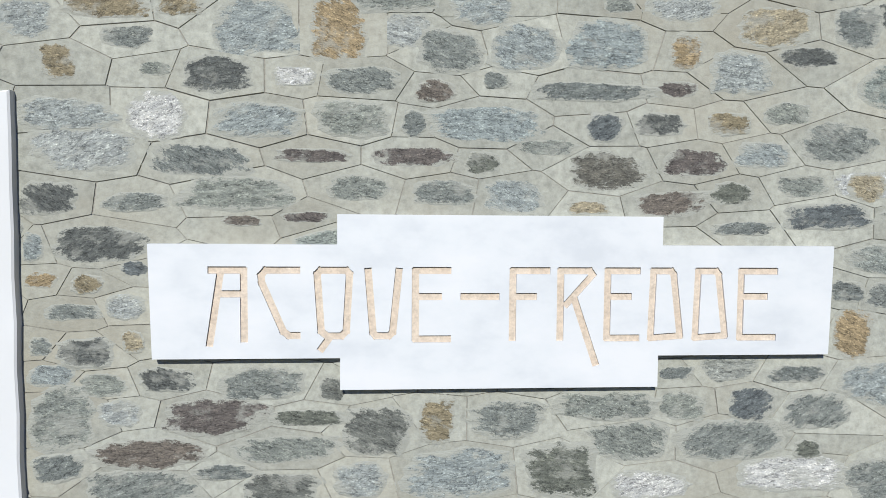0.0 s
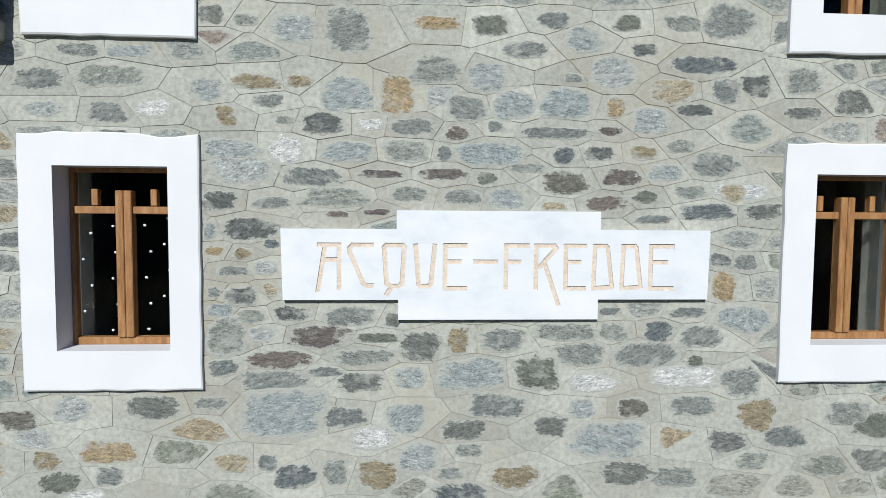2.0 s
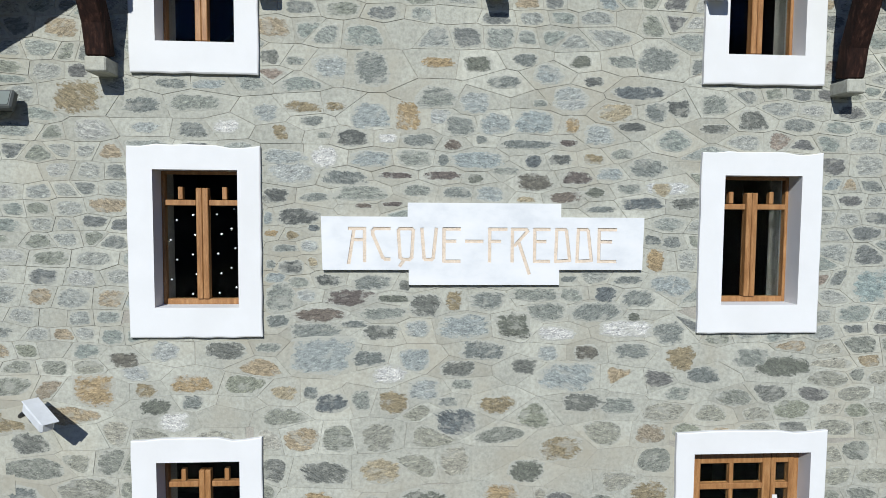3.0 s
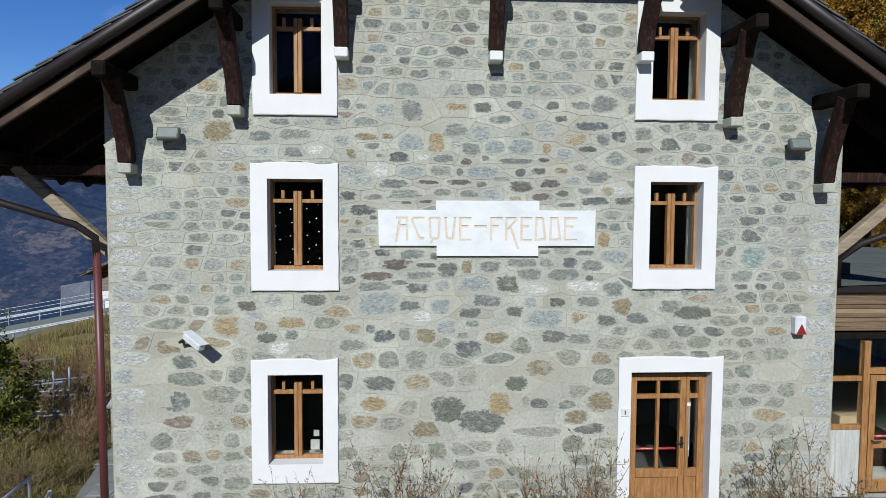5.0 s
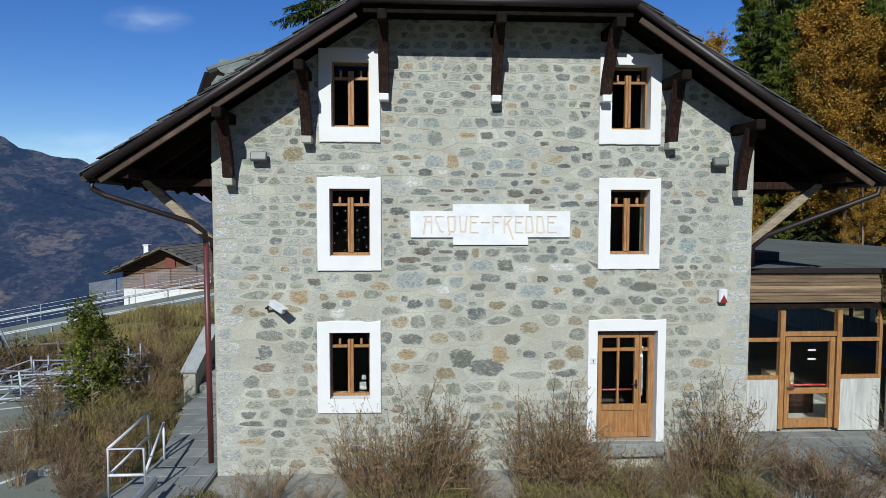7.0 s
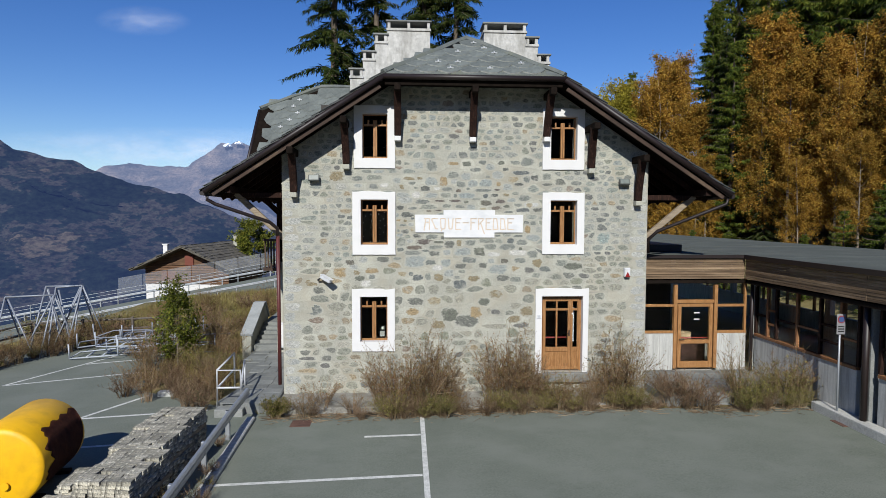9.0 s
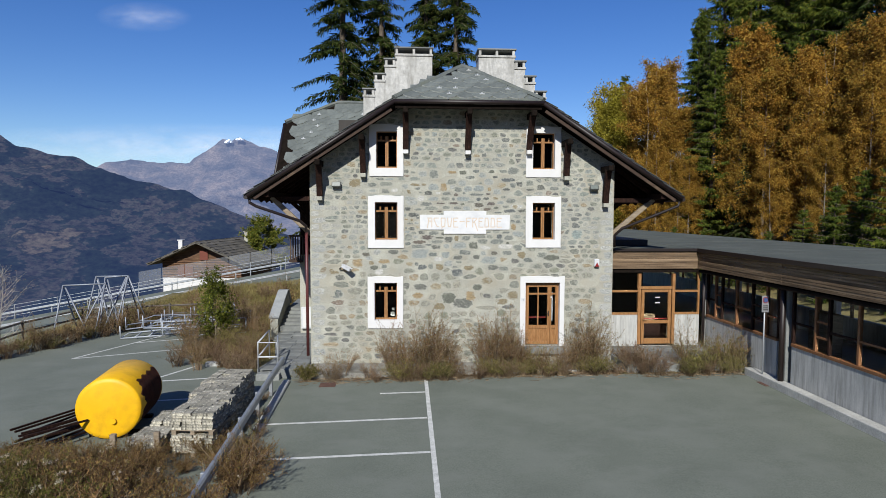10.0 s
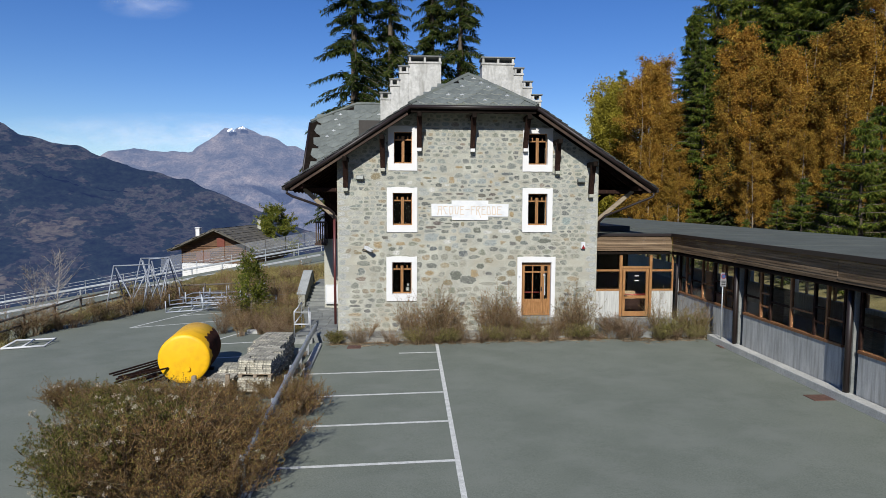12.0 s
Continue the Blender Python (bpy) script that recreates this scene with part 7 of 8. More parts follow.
def ridge(name, profile, y, depth, base, material, label, seed, rough=0.06, cols=160, rows=46):
    """A mountain slope under a skyline given by a few points in x and z."""
    bm = B()
    rnd = random.Random(seed)
    xs = [profile[0][0] + (profile[-1][0] - profile[0][0]) * i / cols for i in range(cols + 1)]
    px, pz = [p[0] for p in profile], [p[1] for p in profile]
    grid = []
    for j in range(rows + 1):
        v = j / rows
        row = []
        for x in xs:
            top = float(np.interp(x, px, pz))
            hgt = top - base
            q = Vector((x / 420 + seed, v * 3.2, seed))
            nz = noise.fractal(q, 1.0, 2.0, 6)
            nf = noise.fractal(q * 5, 1.0, 2.0, 4)
            zz = base + hgt * (v ** 1.0) + hgt * rough * nz * (0.3 + v) * (1 if v < 0.97 else 0.5) + hgt * 0.02 * nf
            yy = y - depth * (1 - v) ** 1.15 + depth * 0.18 * nz * math.sin(v * 3.14)
            row.append(bm.verts.new((x, yy, zz)))
        grid.append(row)
    for j in range(rows):
        for i in range(cols):
            f = bm.faces.new((grid[j][i], grid[j][i + 1], grid[j + 1][i + 1], grid[j + 1][i]))
            f.smooth = True
    ob = thing(name, bm, material, label, "mountain", kind="structure")
    return ob


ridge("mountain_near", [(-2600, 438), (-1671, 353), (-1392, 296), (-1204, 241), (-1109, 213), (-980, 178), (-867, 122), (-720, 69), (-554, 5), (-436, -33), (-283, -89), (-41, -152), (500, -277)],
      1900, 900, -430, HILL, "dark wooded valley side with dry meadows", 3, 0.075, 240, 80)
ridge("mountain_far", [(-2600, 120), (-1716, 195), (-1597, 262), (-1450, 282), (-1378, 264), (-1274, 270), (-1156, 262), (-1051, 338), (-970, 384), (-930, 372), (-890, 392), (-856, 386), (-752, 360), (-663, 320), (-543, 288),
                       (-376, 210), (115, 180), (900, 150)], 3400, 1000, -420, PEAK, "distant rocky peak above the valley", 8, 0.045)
# Added out of view: hides the low southern sky from panes and shaded wall.
ridge("mountain_south", [(-2600, 330), (-1500, 300), (-700, 230), (-300, 190), (0, 210), (400, 260), (900, 330), (2600, 420)], -900, -600, -30, HILL, "unseen wooded slope added to the south to darken reflections", 5, cols=60, rows=20)
bm = B()
rnd = random.Random(4)
for k, (x, z, q) in enumerate(((-948, 374, 1.3), (-936, 380, 0.9), (-924, 371, 0.6), (-893, 386, 0.8), (-878, 389, 1.0), (-866, 384, 0.6))):
    prism(bm, [(x - 9 * q, z - 5 * q), (x + 1, z - 7 * q), (x + 9 * q, z + 1), (x + 3 * q, z + 6 * q), (x - 4 * q, z + 1)], 3350 - k, 3380)
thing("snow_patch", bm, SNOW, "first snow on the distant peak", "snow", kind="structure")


def cloud(name, x0, x1, z0, z1, y, density, label):
    """A thin bank of cloud at the horizon or high up."""
    m = bpy.data.materials.new(name + "_vapour")
    m.use_nodes = True
    nt = m.node_tree
    b = nt.nodes["Principled BSDF"]
    b.inputs["Base Color"].default_value = (0.5, 0.5, 0.52, 1)
    b.inputs["Roughness"].default_value = 1
    b.inputs["Specular IOR Level"].default_value = 0
    # The vapour glows faintly in place of the daylight scattered in it.
    b.inputs["Emission Color"].default_value = (0.55, 0.62, 0.80, 1)
    b.inputs["Emission Strength"].default_value = 0.25
    tc = nt.nodes.new("ShaderNodeTexCoord")
    g = nt.nodes.new("ShaderNodeTexGradient")
    g.gradient_type = "SPHERICAL"
    mp = nt.nodes.new("ShaderNodeMapping")
    mp.inputs["Location"].default_value = (-1, -1, -1)
    mp.inputs["Scale"].default_value = (2, 2, 2)
    nt.links.new(tc.outputs["Generated"], mp.inputs["Vector"])
    mp2 = nt.nodes.new("ShaderNodeMapping")
    mp2.inputs["Scale"].default_value = (1, 0.0, 1)
    nt.links.new(mp.outputs["Vector"], mp2.inputs["Vector"])
    nt.links.new(mp2.outputs["Vector"], g.inputs["Vector"])
    n = noise_out(nt, 0.006, 6, (1, 1, 2.5), 0.6)
    mul = nt.nodes.new("ShaderNodeMath")
    mul.operation = "MULTIPLY"
    nt.links.new(g.outputs["Fac"], mul.inputs[0])
    nt.links.new(ramp(nt, n, [(0.22, (0, 0, 0)), (0.7, (1, 1, 1))]), mul.inputs[1])
    m2 = nt.nodes.new("ShaderNodeMath")
    m2.operation = "MULTIPLY"
    m2.use_clamp = True
    m2.inputs[1].default_value = density
    nt.links.new(mul.outputs[0], m2.inputs[0])
    nt.links.new(m2.outputs[0], b.inputs["Alpha"])
    bm = B()
    vs = [bm.verts.new(p) for p in ((x0, y, z0), (x1, y, z0), (x1, y + 20, z1), (x0, y + 20, z1))]
    bm.faces.new(vs)
    ob = thing(name, bm, m, label, "cloud", kind="structure")
    ob.visible_shadow = False


cloud("cloud_bank", -3000, 300, 260, 590, 4200, 0.5, "thin white cloud bank behind the distant peak")
cloud("cloud_high", -2060, -1420, 1190, 1400, 4300, 0.27, "small white cloud high in the blue sky")


# ---- the stonework of the front, piece by piece: centre, width and height of stones that stand out ----
PALE_1 = [(-1.63, 6.15, 0.21, 0.14), (-0.66, 6.14, 0.31, 0.2), (-0.02, 6.14, 0.2, 0.12), (0.32, 6.23, 0.2, 0.09), (0.52, 6.08, 0.26, 0.17), (1.23, 6.27, 0.29, 0.09), (1.51, 5.99, 0.24, 0.15), (-1.46, 5.75, 0.35, 0.11), (-0.66, 5.74, 0.31, 0.12), (-1.39, 5.6, 0.37, 0.15), (1.63, 5.62, 0.22, 0.1), (0.47, 5.42, 0.23, 0.13), (-1.61, 5.18, 0.07, 0.1), (-1.23, 4.92, 0.14, 0.09), (-1.55, 4.62, 0.17, 0.08), (2.17, 4.56, 0.23, 0.14), (-1.26, 4.45, 0.16, 0.1), (-0.21, 4.13, 0.2, 0.13), (0.23, 4.15, 0.44, 0.2), (-1.02, 6.58, 0.27, 0.17), (1.01, 6.55, 0.24, 0.16), (0.31, 6.28, 0.24, 0.16), (1.23, 6.33, 0.29, 0.18), (-2.71, 6.0, 0.22, 0.09)]
PALE_2 = [(-2.13, 6.4, 0.26, 0.07), (2.31, 4.54, 0.26, 0.17), (-1.12, 3.87, 0.5, 0.29), (-0.24, 3.83, 0.26, 0.19), (1.05, 3.89, 0.17, 0.13), (1.24, 3.65, 0.47, 0.24), (-2.57, 3.93, 0.23, 0.16), (-2.84, 3.73, 0.23, 0.14), (-0.16, 3.54, 0.25, 0.19)]
OCHRE_1 = [(-1.28, 6.21, 0.3, 0.09), (-0.98, 6.22, 0.16, 0.07), (-0.31, 6.14, 0.2, 0.24), (1.25, 6.08, 0.13, 0.13), (1.66, 6.2, 0.29, 0.15), (-1.49, 5.97, 0.12, 0.12), (1.46, 5.76, 0.17, 0.09), (2.14, 5.48, 0.17, 0.11), (0.81, 5.37, 0.16, 0.05), (-1.58, 5.04, 0.12, 0.06), (-1.39, 5.02, 0.11, 0.07), (-1.2, 4.77, 0.08, 0.08), (2.09, 4.79, 0.17, 0.19), (0.13, 4.4, 0.14, 0.17), (-0.03, 6.64, 0.3, 0.08), (2.38, 3.82, 0.26, 0.22), (-2.32, 3.62, 0.35, 0.14), (-2.75, 3.56, 0.17, 0.12), (-1.48, 3.52, 0.22, 0.12), (-0.44, 3.42, 0.24, 0.19), (0.55, 3.38, 0.31, 0.15), (-3.3, 6.27, 0.37, 0.25), (-4.01, 3.29, 0.33, 0.21), (-3.22, 3.56, 0.34, 0.26)]
OCHRE_2 = [(0.62, 2.42, 0.31, 0.31), (-0.44, 2.07, 0.35, 0.22), (1.19, 2.94, 0.36, 0.22), (1.74, 2.22, 0.31, 0.18), (2.09, 2.44, 0.36, 0.27), (-0.57, 2.74, 0.35, 0.22), (-1.18, 2.44, 0.35, 0.18)]
GREY_1 = [(-1.21, 6.08, 0.19, 0.08), (0.18, 6.06, 0.25, 0.15), (0.94, 6.28, 0.12, 0.06), (2.06, 6.21, 0.19, 0.15), (-1.09, 5.95, 0.11, 0.05), (-0.21, 5.92, 0.27, 0.1), (0.39, 5.93, 0.1, 0.06), (0.81, 5.89, 0.47, 0.07), (-0.25, 5.75, 0.27, 0.13), (0.02, 5.74, 0.09, 0.1), (1.74, 5.81, 0.2, 0.08), (1.99, 5.68, 0.33, 0.16), (-0.91, 5.56, 0.36, 0.11), (0.62, 5.64, 0.23, 0.06), (1.82, 5.48, 0.22, 0.09), (-1.18, 5.38, 0.24, 0.07), (-0.75, 5.42, 0.4, 0.13), (-0.22, 5.45, 0.24, 0.09), (0.16, 5.43, 0.24, 0.09), (1.54, 5.28, 0.24, 0.05), (-1.45, 4.9, 0.21, 0.06), (-1.59, 4.75, 0.08, 0.07), (2.06, 4.99, 0.14, 0.08), (-1.33, 4.58, 0.17, 0.09)]
GREY_2 = [(-0.64, 4.58, 0.32, 0.13), (1.24, 4.61, 0.14, 0.05), (1.83, 4.6, 0.25, 0.07), (-1.51, 4.43, 0.24, 0.23), (0.45, 4.4, 0.29, 0.15), (0.91, 4.46, 0.43, 0.11), (1.28, 4.45, 0.19, 0.11), (1.93, 4.42, 0.27, 0.14), (-0.56, 4.28, 0.4, 0.1), (1.02, 4.29, 0.32, 0.15), (1.52, 4.29, 0.43, 0.16), (-1.53, 4.21, 0.19, 0.11), (-1.19, 4.12, 0.41, 0.13), (-0.82, 4.18, 0.22, 0.06), (-0.65, 6.57, 0.27, 0.27), (0.59, 6.47, 0.28, 0.1), (-0.05, 6.32, 0.32, 0.16), (2.07, 6.7, 0.34, 0.2), (1.73, 6.68, 0.29, 0.1), (-1.35, 6.63, 0.15, 0.07), (-2.73, 6.2, 0.3, 0.13), (-2.26, 6.23, 0.45, 0.13), (-2.46, 6.4, 0.26, 0.08), (2.63, 6.29, 0.24, 0.16)]
GREY_3 = [(0.79, 6.68, 0.2, 0.1), (-1.62, 3.96, 0.2, 0.08), (-0.68, 3.85, 0.28, 0.12), (0.42, 3.92, 0.37, 0.15), (1.88, 3.9, 0.32, 0.13), (2.24, 4.08, 0.26, 0.19), (2.61, 3.66, 0.29, 0.15), (3.09, 3.83, 0.31, 0.15), (-1.23, 3.52, 0.12, 0.1), (0.22, 3.59, 0.19, 0.08), (-2.33, 3.44, 0.17, 0.12), (-0.75, 3.44, 0.16, 0.17), (0.08, 3.42, 0.17, 0.08), (1.76, 3.36, 0.32, 0.13), (2.35, 3.47, 0.22, 0.11), (-3.98, 2.51, 0.5, 0.26)]
BLUE_1 = [(0.89, 6.1, 0.32, 0.18), (0.34, 5.74, 0.41, 0.12), (4.3, 4.54, 0.32, 0.27)]
DARK_1 = [(1.83, 6.07, 0.24, 0.08), (-0.83, 5.93, 0.25, 0.13), (0.88, 5.73, 0.14, 0.11), (1.14, 5.75, 0.2, 0.09), (0.33, 5.57, 0.13, 0.08), (1.48, 5.44, 0.18, 0.09), (-1.55, 5.39, 0.21, 0.12), (-1.33, 5.2, 0.35, 0.13), (1.95, 5.34, 0.36, 0.1), (-1.19, 5.09, 0.1, 0.05), (-1.4, 4.72, 0.2, 0.11), (-1.06, 4.6, 0.19, 0.09), (-0.34, 4.55, 0.1, 0.09), (-0.44, 4.42, 0.28, 0.06), (-0.14, 4.36, 0.26, 0.18), (1.61, 4.46, 0.19, 0.12), (1.89, 4.24, 0.11, 0.07), (-0.56, 4.1, 0.29, 0.12), (0.71, 4.16, 0.29, 0.21), (2.2, 4.09, 0.17, 0.14), (0.34, 6.63, 0.22, 0.12), (1.87, 6.39, 0.46, 0.1), (2.28, 6.25, 0.21, 0.14), (1.32, 6.67, 0.18, 0.1)]
DARK_2 = [(1.45, 6.49, 0.17, 0.08), (-1.58, 6.66, 0.15, 0.11), (3.02, 6.15, 0.24, 0.16), (2.64, 6.06, 0.26, 0.08), (2.37, 5.34, 0.26, 0.1), (-2.01, 3.93, 0.33, 0.14), (0.17, 3.74, 0.29, 0.13), (0.82, 3.76, 0.21, 0.13), (-2.66, 3.4, 0.27, 0.14), (-1.03, 3.42, 0.26, 0.15), (1.36, 3.38, 0.28, 0.12), (-3.81, 3.07, 0.29, 0.17), (0.17, 3.22, 0.35, 0.22), (1.4, 3.41, 0.36, 0.13), (0.85, 2.72, 0.31, 0.2), (-0.13, 2.34, 0.44, 0.36), (0.35, 2.17, 0.62, 0.31), (-1.09, 2.74, 0.39, 0.18), (3.42, 3.74, 0.55, 0.18)]
QUARTZ_1 = [(-0.5, 5.93, 0.15, 0.07), (-1.09, 5.75, 0.22, 0.17), (1.13, 4.08, 0.33, 0.11), (1.82, 4.12, 0.46, 0.14), (-1.98, 6.02, 0.19, 0.11), (2.19, 5.49, 0.38, 0.1), (-0.48, 3.69, 0.28, 0.15), (-2.5, 3.26, 0.25, 0.16)]
BROWN_1 = [(0.12, 5.88, 0.15, 0.08), (1.22, 5.91, 0.15, 0.06), (-0.42, 5.59, 0.28, 0.05), (0.02, 5.59, 0.33, 0.07), (0.9, 5.54, 0.31, 0.14), (1.3, 5.58, 0.27, 0.1), (1.19, 5.39, 0.29, 0.1), (-0.73, 5.3, 0.15, 0.04), (-0.45, 5.32, 0.19, 0.04), (-0.85, 4.43, 0.38, 0.14), (-1.14, 4.27, 0.41, 0.11), (1.43, 3.89, 0.21, 0.13), (-2.95, 3.85, 0.23, 0.12)]
MARKED = {"pale": PALE_1 + PALE_2, "ochre": OCHRE_1 + OCHRE_2, "grey": GREY_1 + GREY_2 + GREY_3, "blue": BLUE_1, "dark": DARK_1 + DARK_2, "quartz": QUARTZ_1, "brown": BROWN_1}
FACE = -0.0045


def top_line(x):
    return under(x) - 0.02


ZONES = [(a0 - 0.12, a1 + 0.12, c0 - 0.14, c1 + 0.12) for a0, a1, c0, c1 in OPENINGS + [DOOR]]
r = random.Random(2024)
FLAT = 2.3
beds = [(x, z, w * 1.28 + 0.03, h * 1.3 + 0.03, kind, (w, h)) for kind, ms in MARKED.items() for x, z, w, h in ms]
for edge, way in ((X0, 1), (X1, -1)):
    z, long_ = 0.1, False
    while z < 6.9:
        w, h = (0.52 if long_ else 0.33) * r.uniform(0.9, 1.1), r.uniform(0.2, 0.3)
        beds.append((edge + way * (w / 2 + 0.012), z + h / 2, w, h, "quoin", (w * 0.74, h * 0.68)))
        z, long_ = z + h, not long_
marked_n = len(beds)
z = 0.02
while z < 9.3:
    coarse = 1.0 if z > 3.5 else 1.22
    rise = r.choice((0.125, 0.15, 0.17, 0.19, 0.215)) * coarse
    x = X0 - 0.25 - r.uniform(0, 0.3)
    while x < X1 + 0.2:
        w = r.choice((0.17, 0.21, 0.25, 0.29, 0.34, 0.42)) * r.uniform(0.88, 1.12) * (coarse + 0.1 * (coarse > 1))
        px, pz = x + w / 2, z + rise / 2 + 0.09 * noise.noise(Vector((x * 0.55, z * 0.6, 3.3))) + r.uniform(-0.03, 0.03)
        if not any(abs(px - b[0]) < (b[2] + w * 0.55) / 2 and abs(pz - b[1]) < (b[3] + rise * 0.6) / 2 for b in beds[:marked_n]):
            beds.append((px, pz, w, rise, "", None))
        x += w
    z += rise


def cut_back(poly, nx, nz, d):
    """The part of a convex outline where nx * x + nz * z < d."""
    out = []
    for i, (x, z) in enumerate(poly):
        u, v = poly[i - 1]
        a, b = nx * u + nz * v - d, nx * x + nz * z - d
        if (a < 0) != (b < 0):
            t = a / (a - b)
            out.append((u + (x - u) * t, v + (z - v) * t))
        if b < 0:
            out.append((x, z))
    return out


bins = {}
for n, b in enumerate(beds):
    bins.setdefault((int(b[0] // 0.5), int(b[1] // 0.5)), []).append(n)
heavy = [(0.5 * (b[2] / 2 + FLAT * b[3] / 2)) ** 2 for b in beds]


def bed_outline(n):
    """The mortar bed of one stone: the wall nearer to it than to its neighbours, flat courses weighing more."""
    x, z = beds[n][0], beds[n][1] * FLAT
    poly = [(x - 0.6, z - 0.6), (x + 0.6, z - 0.6), (x + 0.6, z + 0.6), (x - 0.6, z + 0.6)]
    i, j = int(beds[n][0] // 0.5), int(beds[n][1] // 0.5)
    for q in (q for a in (i - 1, i, i + 1) for c in (j - 1, j, j + 1) for q in bins.get((a, c), ())):
        if q != n and poly:
            dx, dz = beds[q][0] - x, beds[q][1] * FLAT - z
            d2 = dx * dx + dz * dz
            if d2 > 1e-6:
                poly = cut_back(poly, dx, dz, dx * x + dz * z + (d2 + heavy[n] - heavy[q]) / 2)
    return [(a, c / FLAT) for a, c in poly]


def clear_of(pts, zones):
    """Draws an outline back from openings; None where nothing is left."""
    for a0, a1, c0, c1 in zones:
        lo_x, hi_x = min(p[0] for p in pts), max(p[0] for p in pts)
        lo_z, hi_z = min(p[1] for p in pts), max(p[1] for p in pts)
        if hi_x <= a0 or lo_x >= a1 or hi_z <= c0 or lo_z >= c1:
            continue
        cut = {"l": hi_x - a0, "r": a1 - lo_x, "b": hi_z - c0, "t": c1 - lo_z}
        side = min(cut, key=cut.get)
        pts = [(min(x, a0) if side == "l" else max(x, a1) if side == "r" else x, min(z, c0) if side == "b" else max(z, c1) if side == "t" else z) for x, z in pts]
        if max(p[0] for p in pts) - min(p[0] for p in pts) < 0.04 or max(p[1] for p in pts) - min(p[1] for p in pts) < 0.03:
            return None
    return pts


RING_FACES = [(k + a * 24, (k + 1) % 24 + a * 24, 24 + (k + 1) % 24 + a * 24, 24 + k + a * 24) for a in (0, 1) for k in range(24)] + [tuple(48 + k for k in range(24))]


def ringed(out, r, proud):
    """A split stone face from its outline about 0, 0: sunken rim, broken middle. Gives points and how near the rim each lies."""
    vs = [(x, 0.0, z) for x, z in out] + [(x * 0.82, -proud * r.uniform(0.6, 0.9), z * 0.82) for x, z in out]
    vs += [(x * 0.42, -proud * r.uniform(0.75, 1.2), z * 0.42) for x, z in out]
    return vs, [1.0] * 24 + [0.82] * 24 + [0.42] * 24


def lump(w, h, r):
    """Ragged wedge outline of a stone w wide and h high."""
    power = r.uniform(2.3, 4.0)
    wedge, shear = r.uniform(-0.3, 0.3), r.uniform(-0.3, 0.3)
    out = []
    for k in range(24):
        a = k * math.tau / 24
        c, s = math.cos(a), math.sin(a)
        rad = 0.5 / ((abs(c) ** power + abs(s) ** power) ** (1 / power)) * r.uniform(0.88, 1.08)
        x, z = c * rad, s * rad
        out.append(((x * (1 + wedge * z) + shear * z * 0.4) * w, z * (1 + wedge * 0.8 * x) * h))
    return out


def bed_lump(pts, cx, cz, r, rubble):
    """Ragged outline of a stone that follows its bed of mortar, drawn in from each side."""
    loop = pts + pts[:1]
    lens = [math.dist(p, q) for p, q in zip(loop, loop[1:])]
    total = sum(lens)
    ring = []
    for k in range(24):
        d, i = total * k / 24, 0
        while d > lens[i] and i < len(lens) - 1:
            d -= lens[i]
            i += 1
        t = d / max(lens[i], 1e-6)
        ring.append((loop[i][0] + (loop[i + 1][0] - loop[i][0]) * t - cx, loop[i][1] + (loop[i + 1][1] - loop[i][1]) * t - cz))
    for _ in range(6 if rubble else 3):
        ring = [((ring[k - 1][0] + ring[k][0] * 2 + ring[(k + 1) % 24][0]) / 4, (ring[k - 1][1] + ring[k][1] * 2 + ring[(k + 1) % 24][1]) / 4) for k in range(24)]
    fl, fr, fb, ft = (r.choice((0.75, 0.85, 0.95, 1.02, 1.08) if rubble else (0.72, 0.82, 0.9, 0.96, 1.0)) for _ in range(4))
    return [(x * (fl if x < 0 else fr) * r.uniform(0.93, 1.03), z * (fb if z < 0 else ft) * r.uniform(0.93, 1.03)) for x, z in ring]


def rimmed(name, vs, fs, rim, mat):
    me = raw_mesh(name, vs, fs, mat)
    me.attributes.new("rim", "FLOAT", "POINT").data.foreach_set("value", rim)
    return me


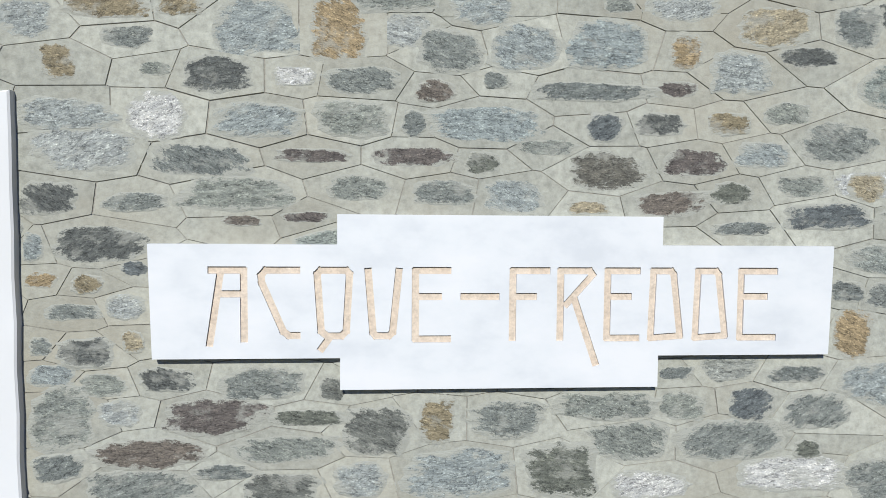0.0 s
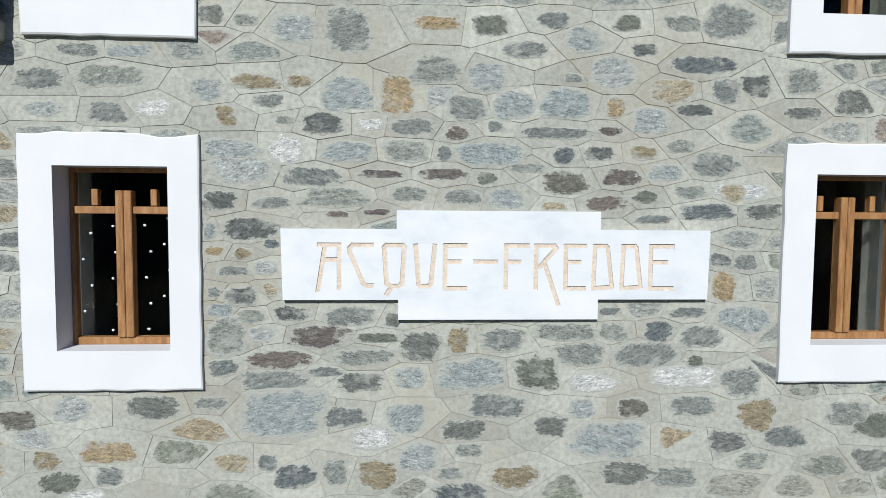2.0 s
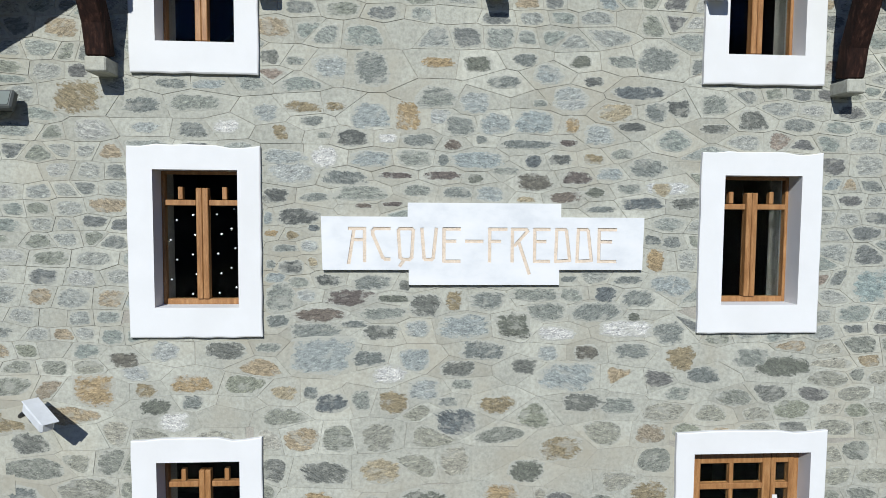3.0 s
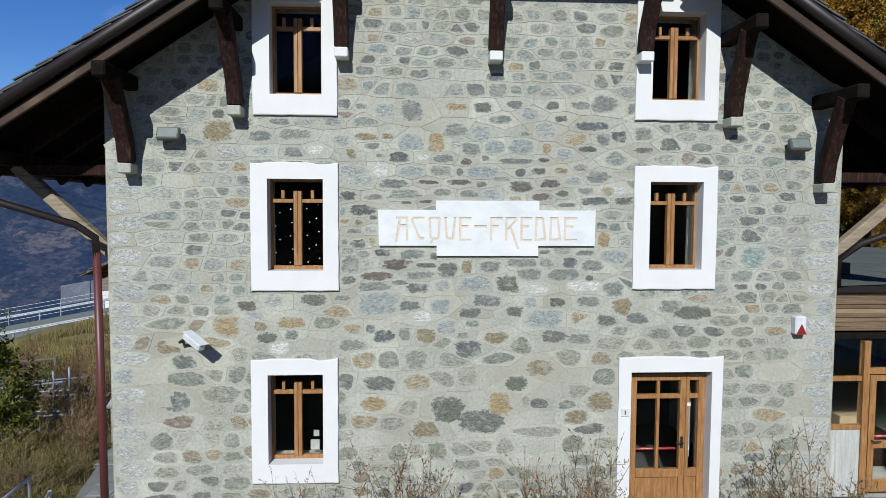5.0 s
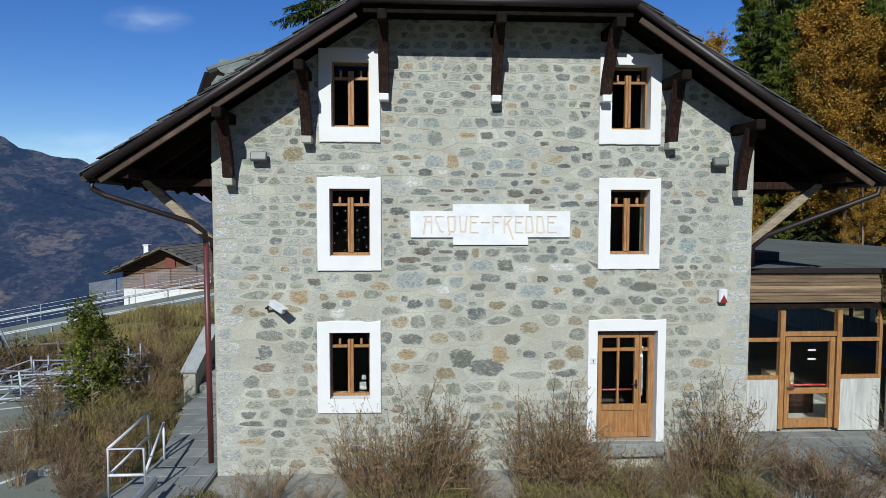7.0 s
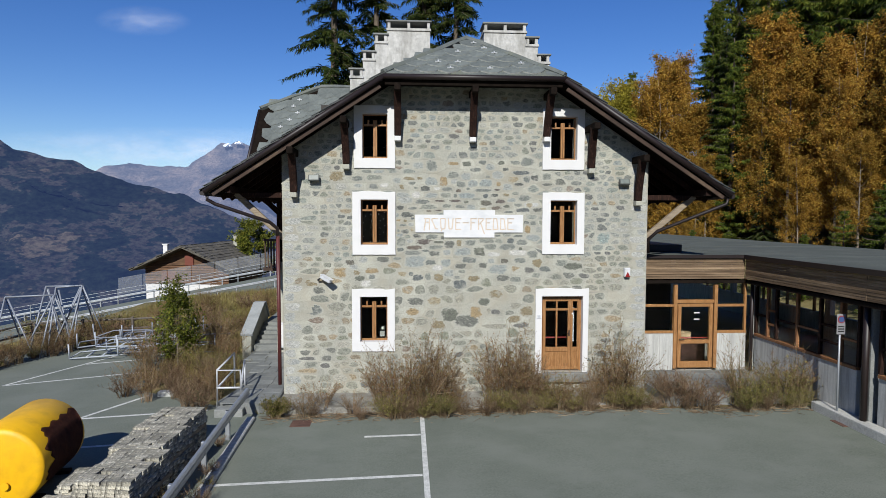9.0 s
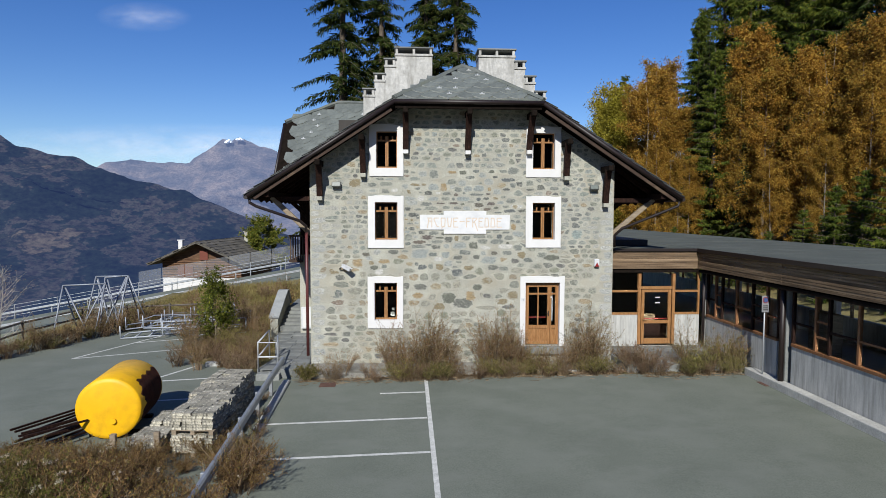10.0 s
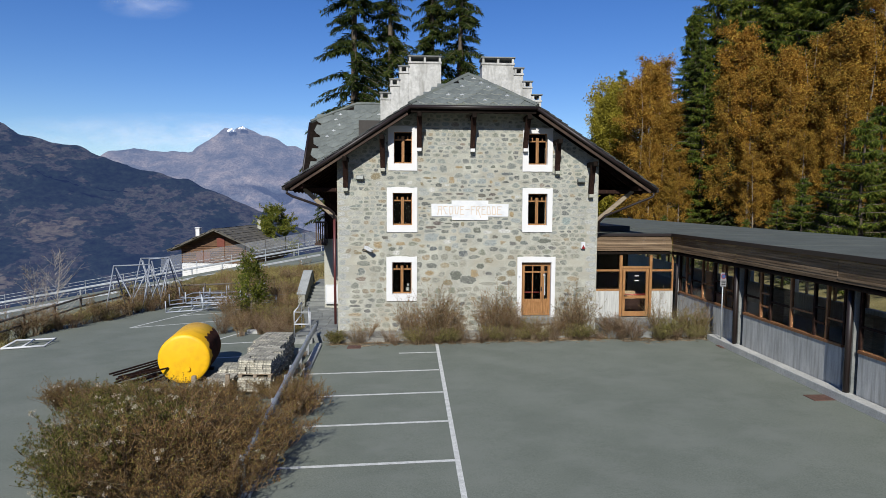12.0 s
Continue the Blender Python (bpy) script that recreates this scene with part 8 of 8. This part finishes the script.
mv, mf = [], []
fields = {"cool": ([], [], []), "warm": ([], [], []), "quoin": ([], [], [])}
near_n = 0
for n, (bx, bz, bw, bh, kind, size) in enumerate(beds):
    raw = bed_outline(n)
    if len(raw) < 3 or max(p[0] for p in raw) < X0 + 0.05 or min(p[0] for p in raw) > X1 - 0.05 or bz > top_line(bx) + 0.1:
        continue
    xm, zc = sum(p[0] for p in raw) / len(raw), sum(p[1] for p in raw) / len(raw)
    half_w, half_h = max(abs(p[0] - xm) for p in raw), max(abs(p[1] - zc) for p in raw)
    rubble = zc + 0.4 * noise.noise(Vector((xm * 0.7, zc, 4.0))) < 3.6
    gap = (0.0005 if rubble else 0.0015) * r.choice((0.6, 1.0, 1.0, 1.7))
    pts = clear_of([(xm + (x - xm) * (1 - gap / half_w), zc + (z - zc) * (1 - gap / half_h)) for x, z in raw], ZONES)
    if pts is None:
        continue
    pts = [(min(max(x, X0 + 0.01), X1 - 0.01), min(z, top_line(x))) for x, z in pts]
    dep = FACE + r.uniform(-0.002, 0.002)
    m_, o_ = len(pts), len(mv)
    cx, cz = sum(p[0] for p in pts) / m_, sum(p[1] for p in pts) / m_
    mv += [(x, 0.002, z) for x, z in pts] + [(cx + (x - cx) * 0.992, dep, cz + (z - cz) * 0.988) for x, z in pts]
    mf += [(o_ + i, o_ + (i + 1) % m_, o_ + m_ + (i + 1) % m_, o_ + m_ + i) for i in range(m_)] + [tuple(o_ + m_ + i for i in range(m_))]
    # the stone showing in this bed
    xa, xb = min(p[0] for p in pts), max(p[0] for p in pts)
    za, zb = min(p[1] for p in pts), max(p[1] for p in pts)
    if kind:
        cx, cz = bx, bz
        out = lump(size[0] * 1.30, size[1] * 1.36, r)
    else:
        if r.random() < (0.16 if rubble else 0.07) or xb - xa < 0.07 or zb - za < 0.06:
            continue
        cx, cz = (xa + xb) / 2, (za + zb) / 2
        out = bed_lump(pts, cx, cz, r, rubble)
    vs, rim = ringed(out, r, r.uniform(0.002, 0.005))
    if kind not in ("", "quoin") or (near_n < 105 and not kind and -1.62 < cx < 2.46 and 3.75 < cz < 6.62):
        ob = part_mesh("stone", rimmed("stone", vs, RING_FACES, rim, STONE_MATS.get(kind, STONE)), WALL, Matrix.Translation((cx, dep + 0.001, cz)))
        near_n += not kind
    else:
        fv, ff, fr_ = fields["quoin" if kind else "warm" if cz + 0.5 * noise.noise(Vector((cx, cz, 1.0))) < 4.0 else "cool"]
        o_ = len(fv)
        fv += [(cx + x, dep + 0.001 + y, cz + z) for x, y, z in vs]
        ff += [tuple(o_ + q for q in f) for f in RING_FACES]
        fr_ += rim
o = new("mortar_field", raw_mesh("mortar_field", mv, mf, MORTAR))
o.parent = WALL
o["kind"] = "stuff"
for tone, (fv, ff, fr_) in fields.items():
    o = new("stone_field", rimmed("stone_field", fv, ff, fr_, {"warm": STONE_WARM, "cool": STONE_LOOSE, "quoin": QUOIN}[tone]))
    o.parent = WALL
    o["kind"] = "stuff"
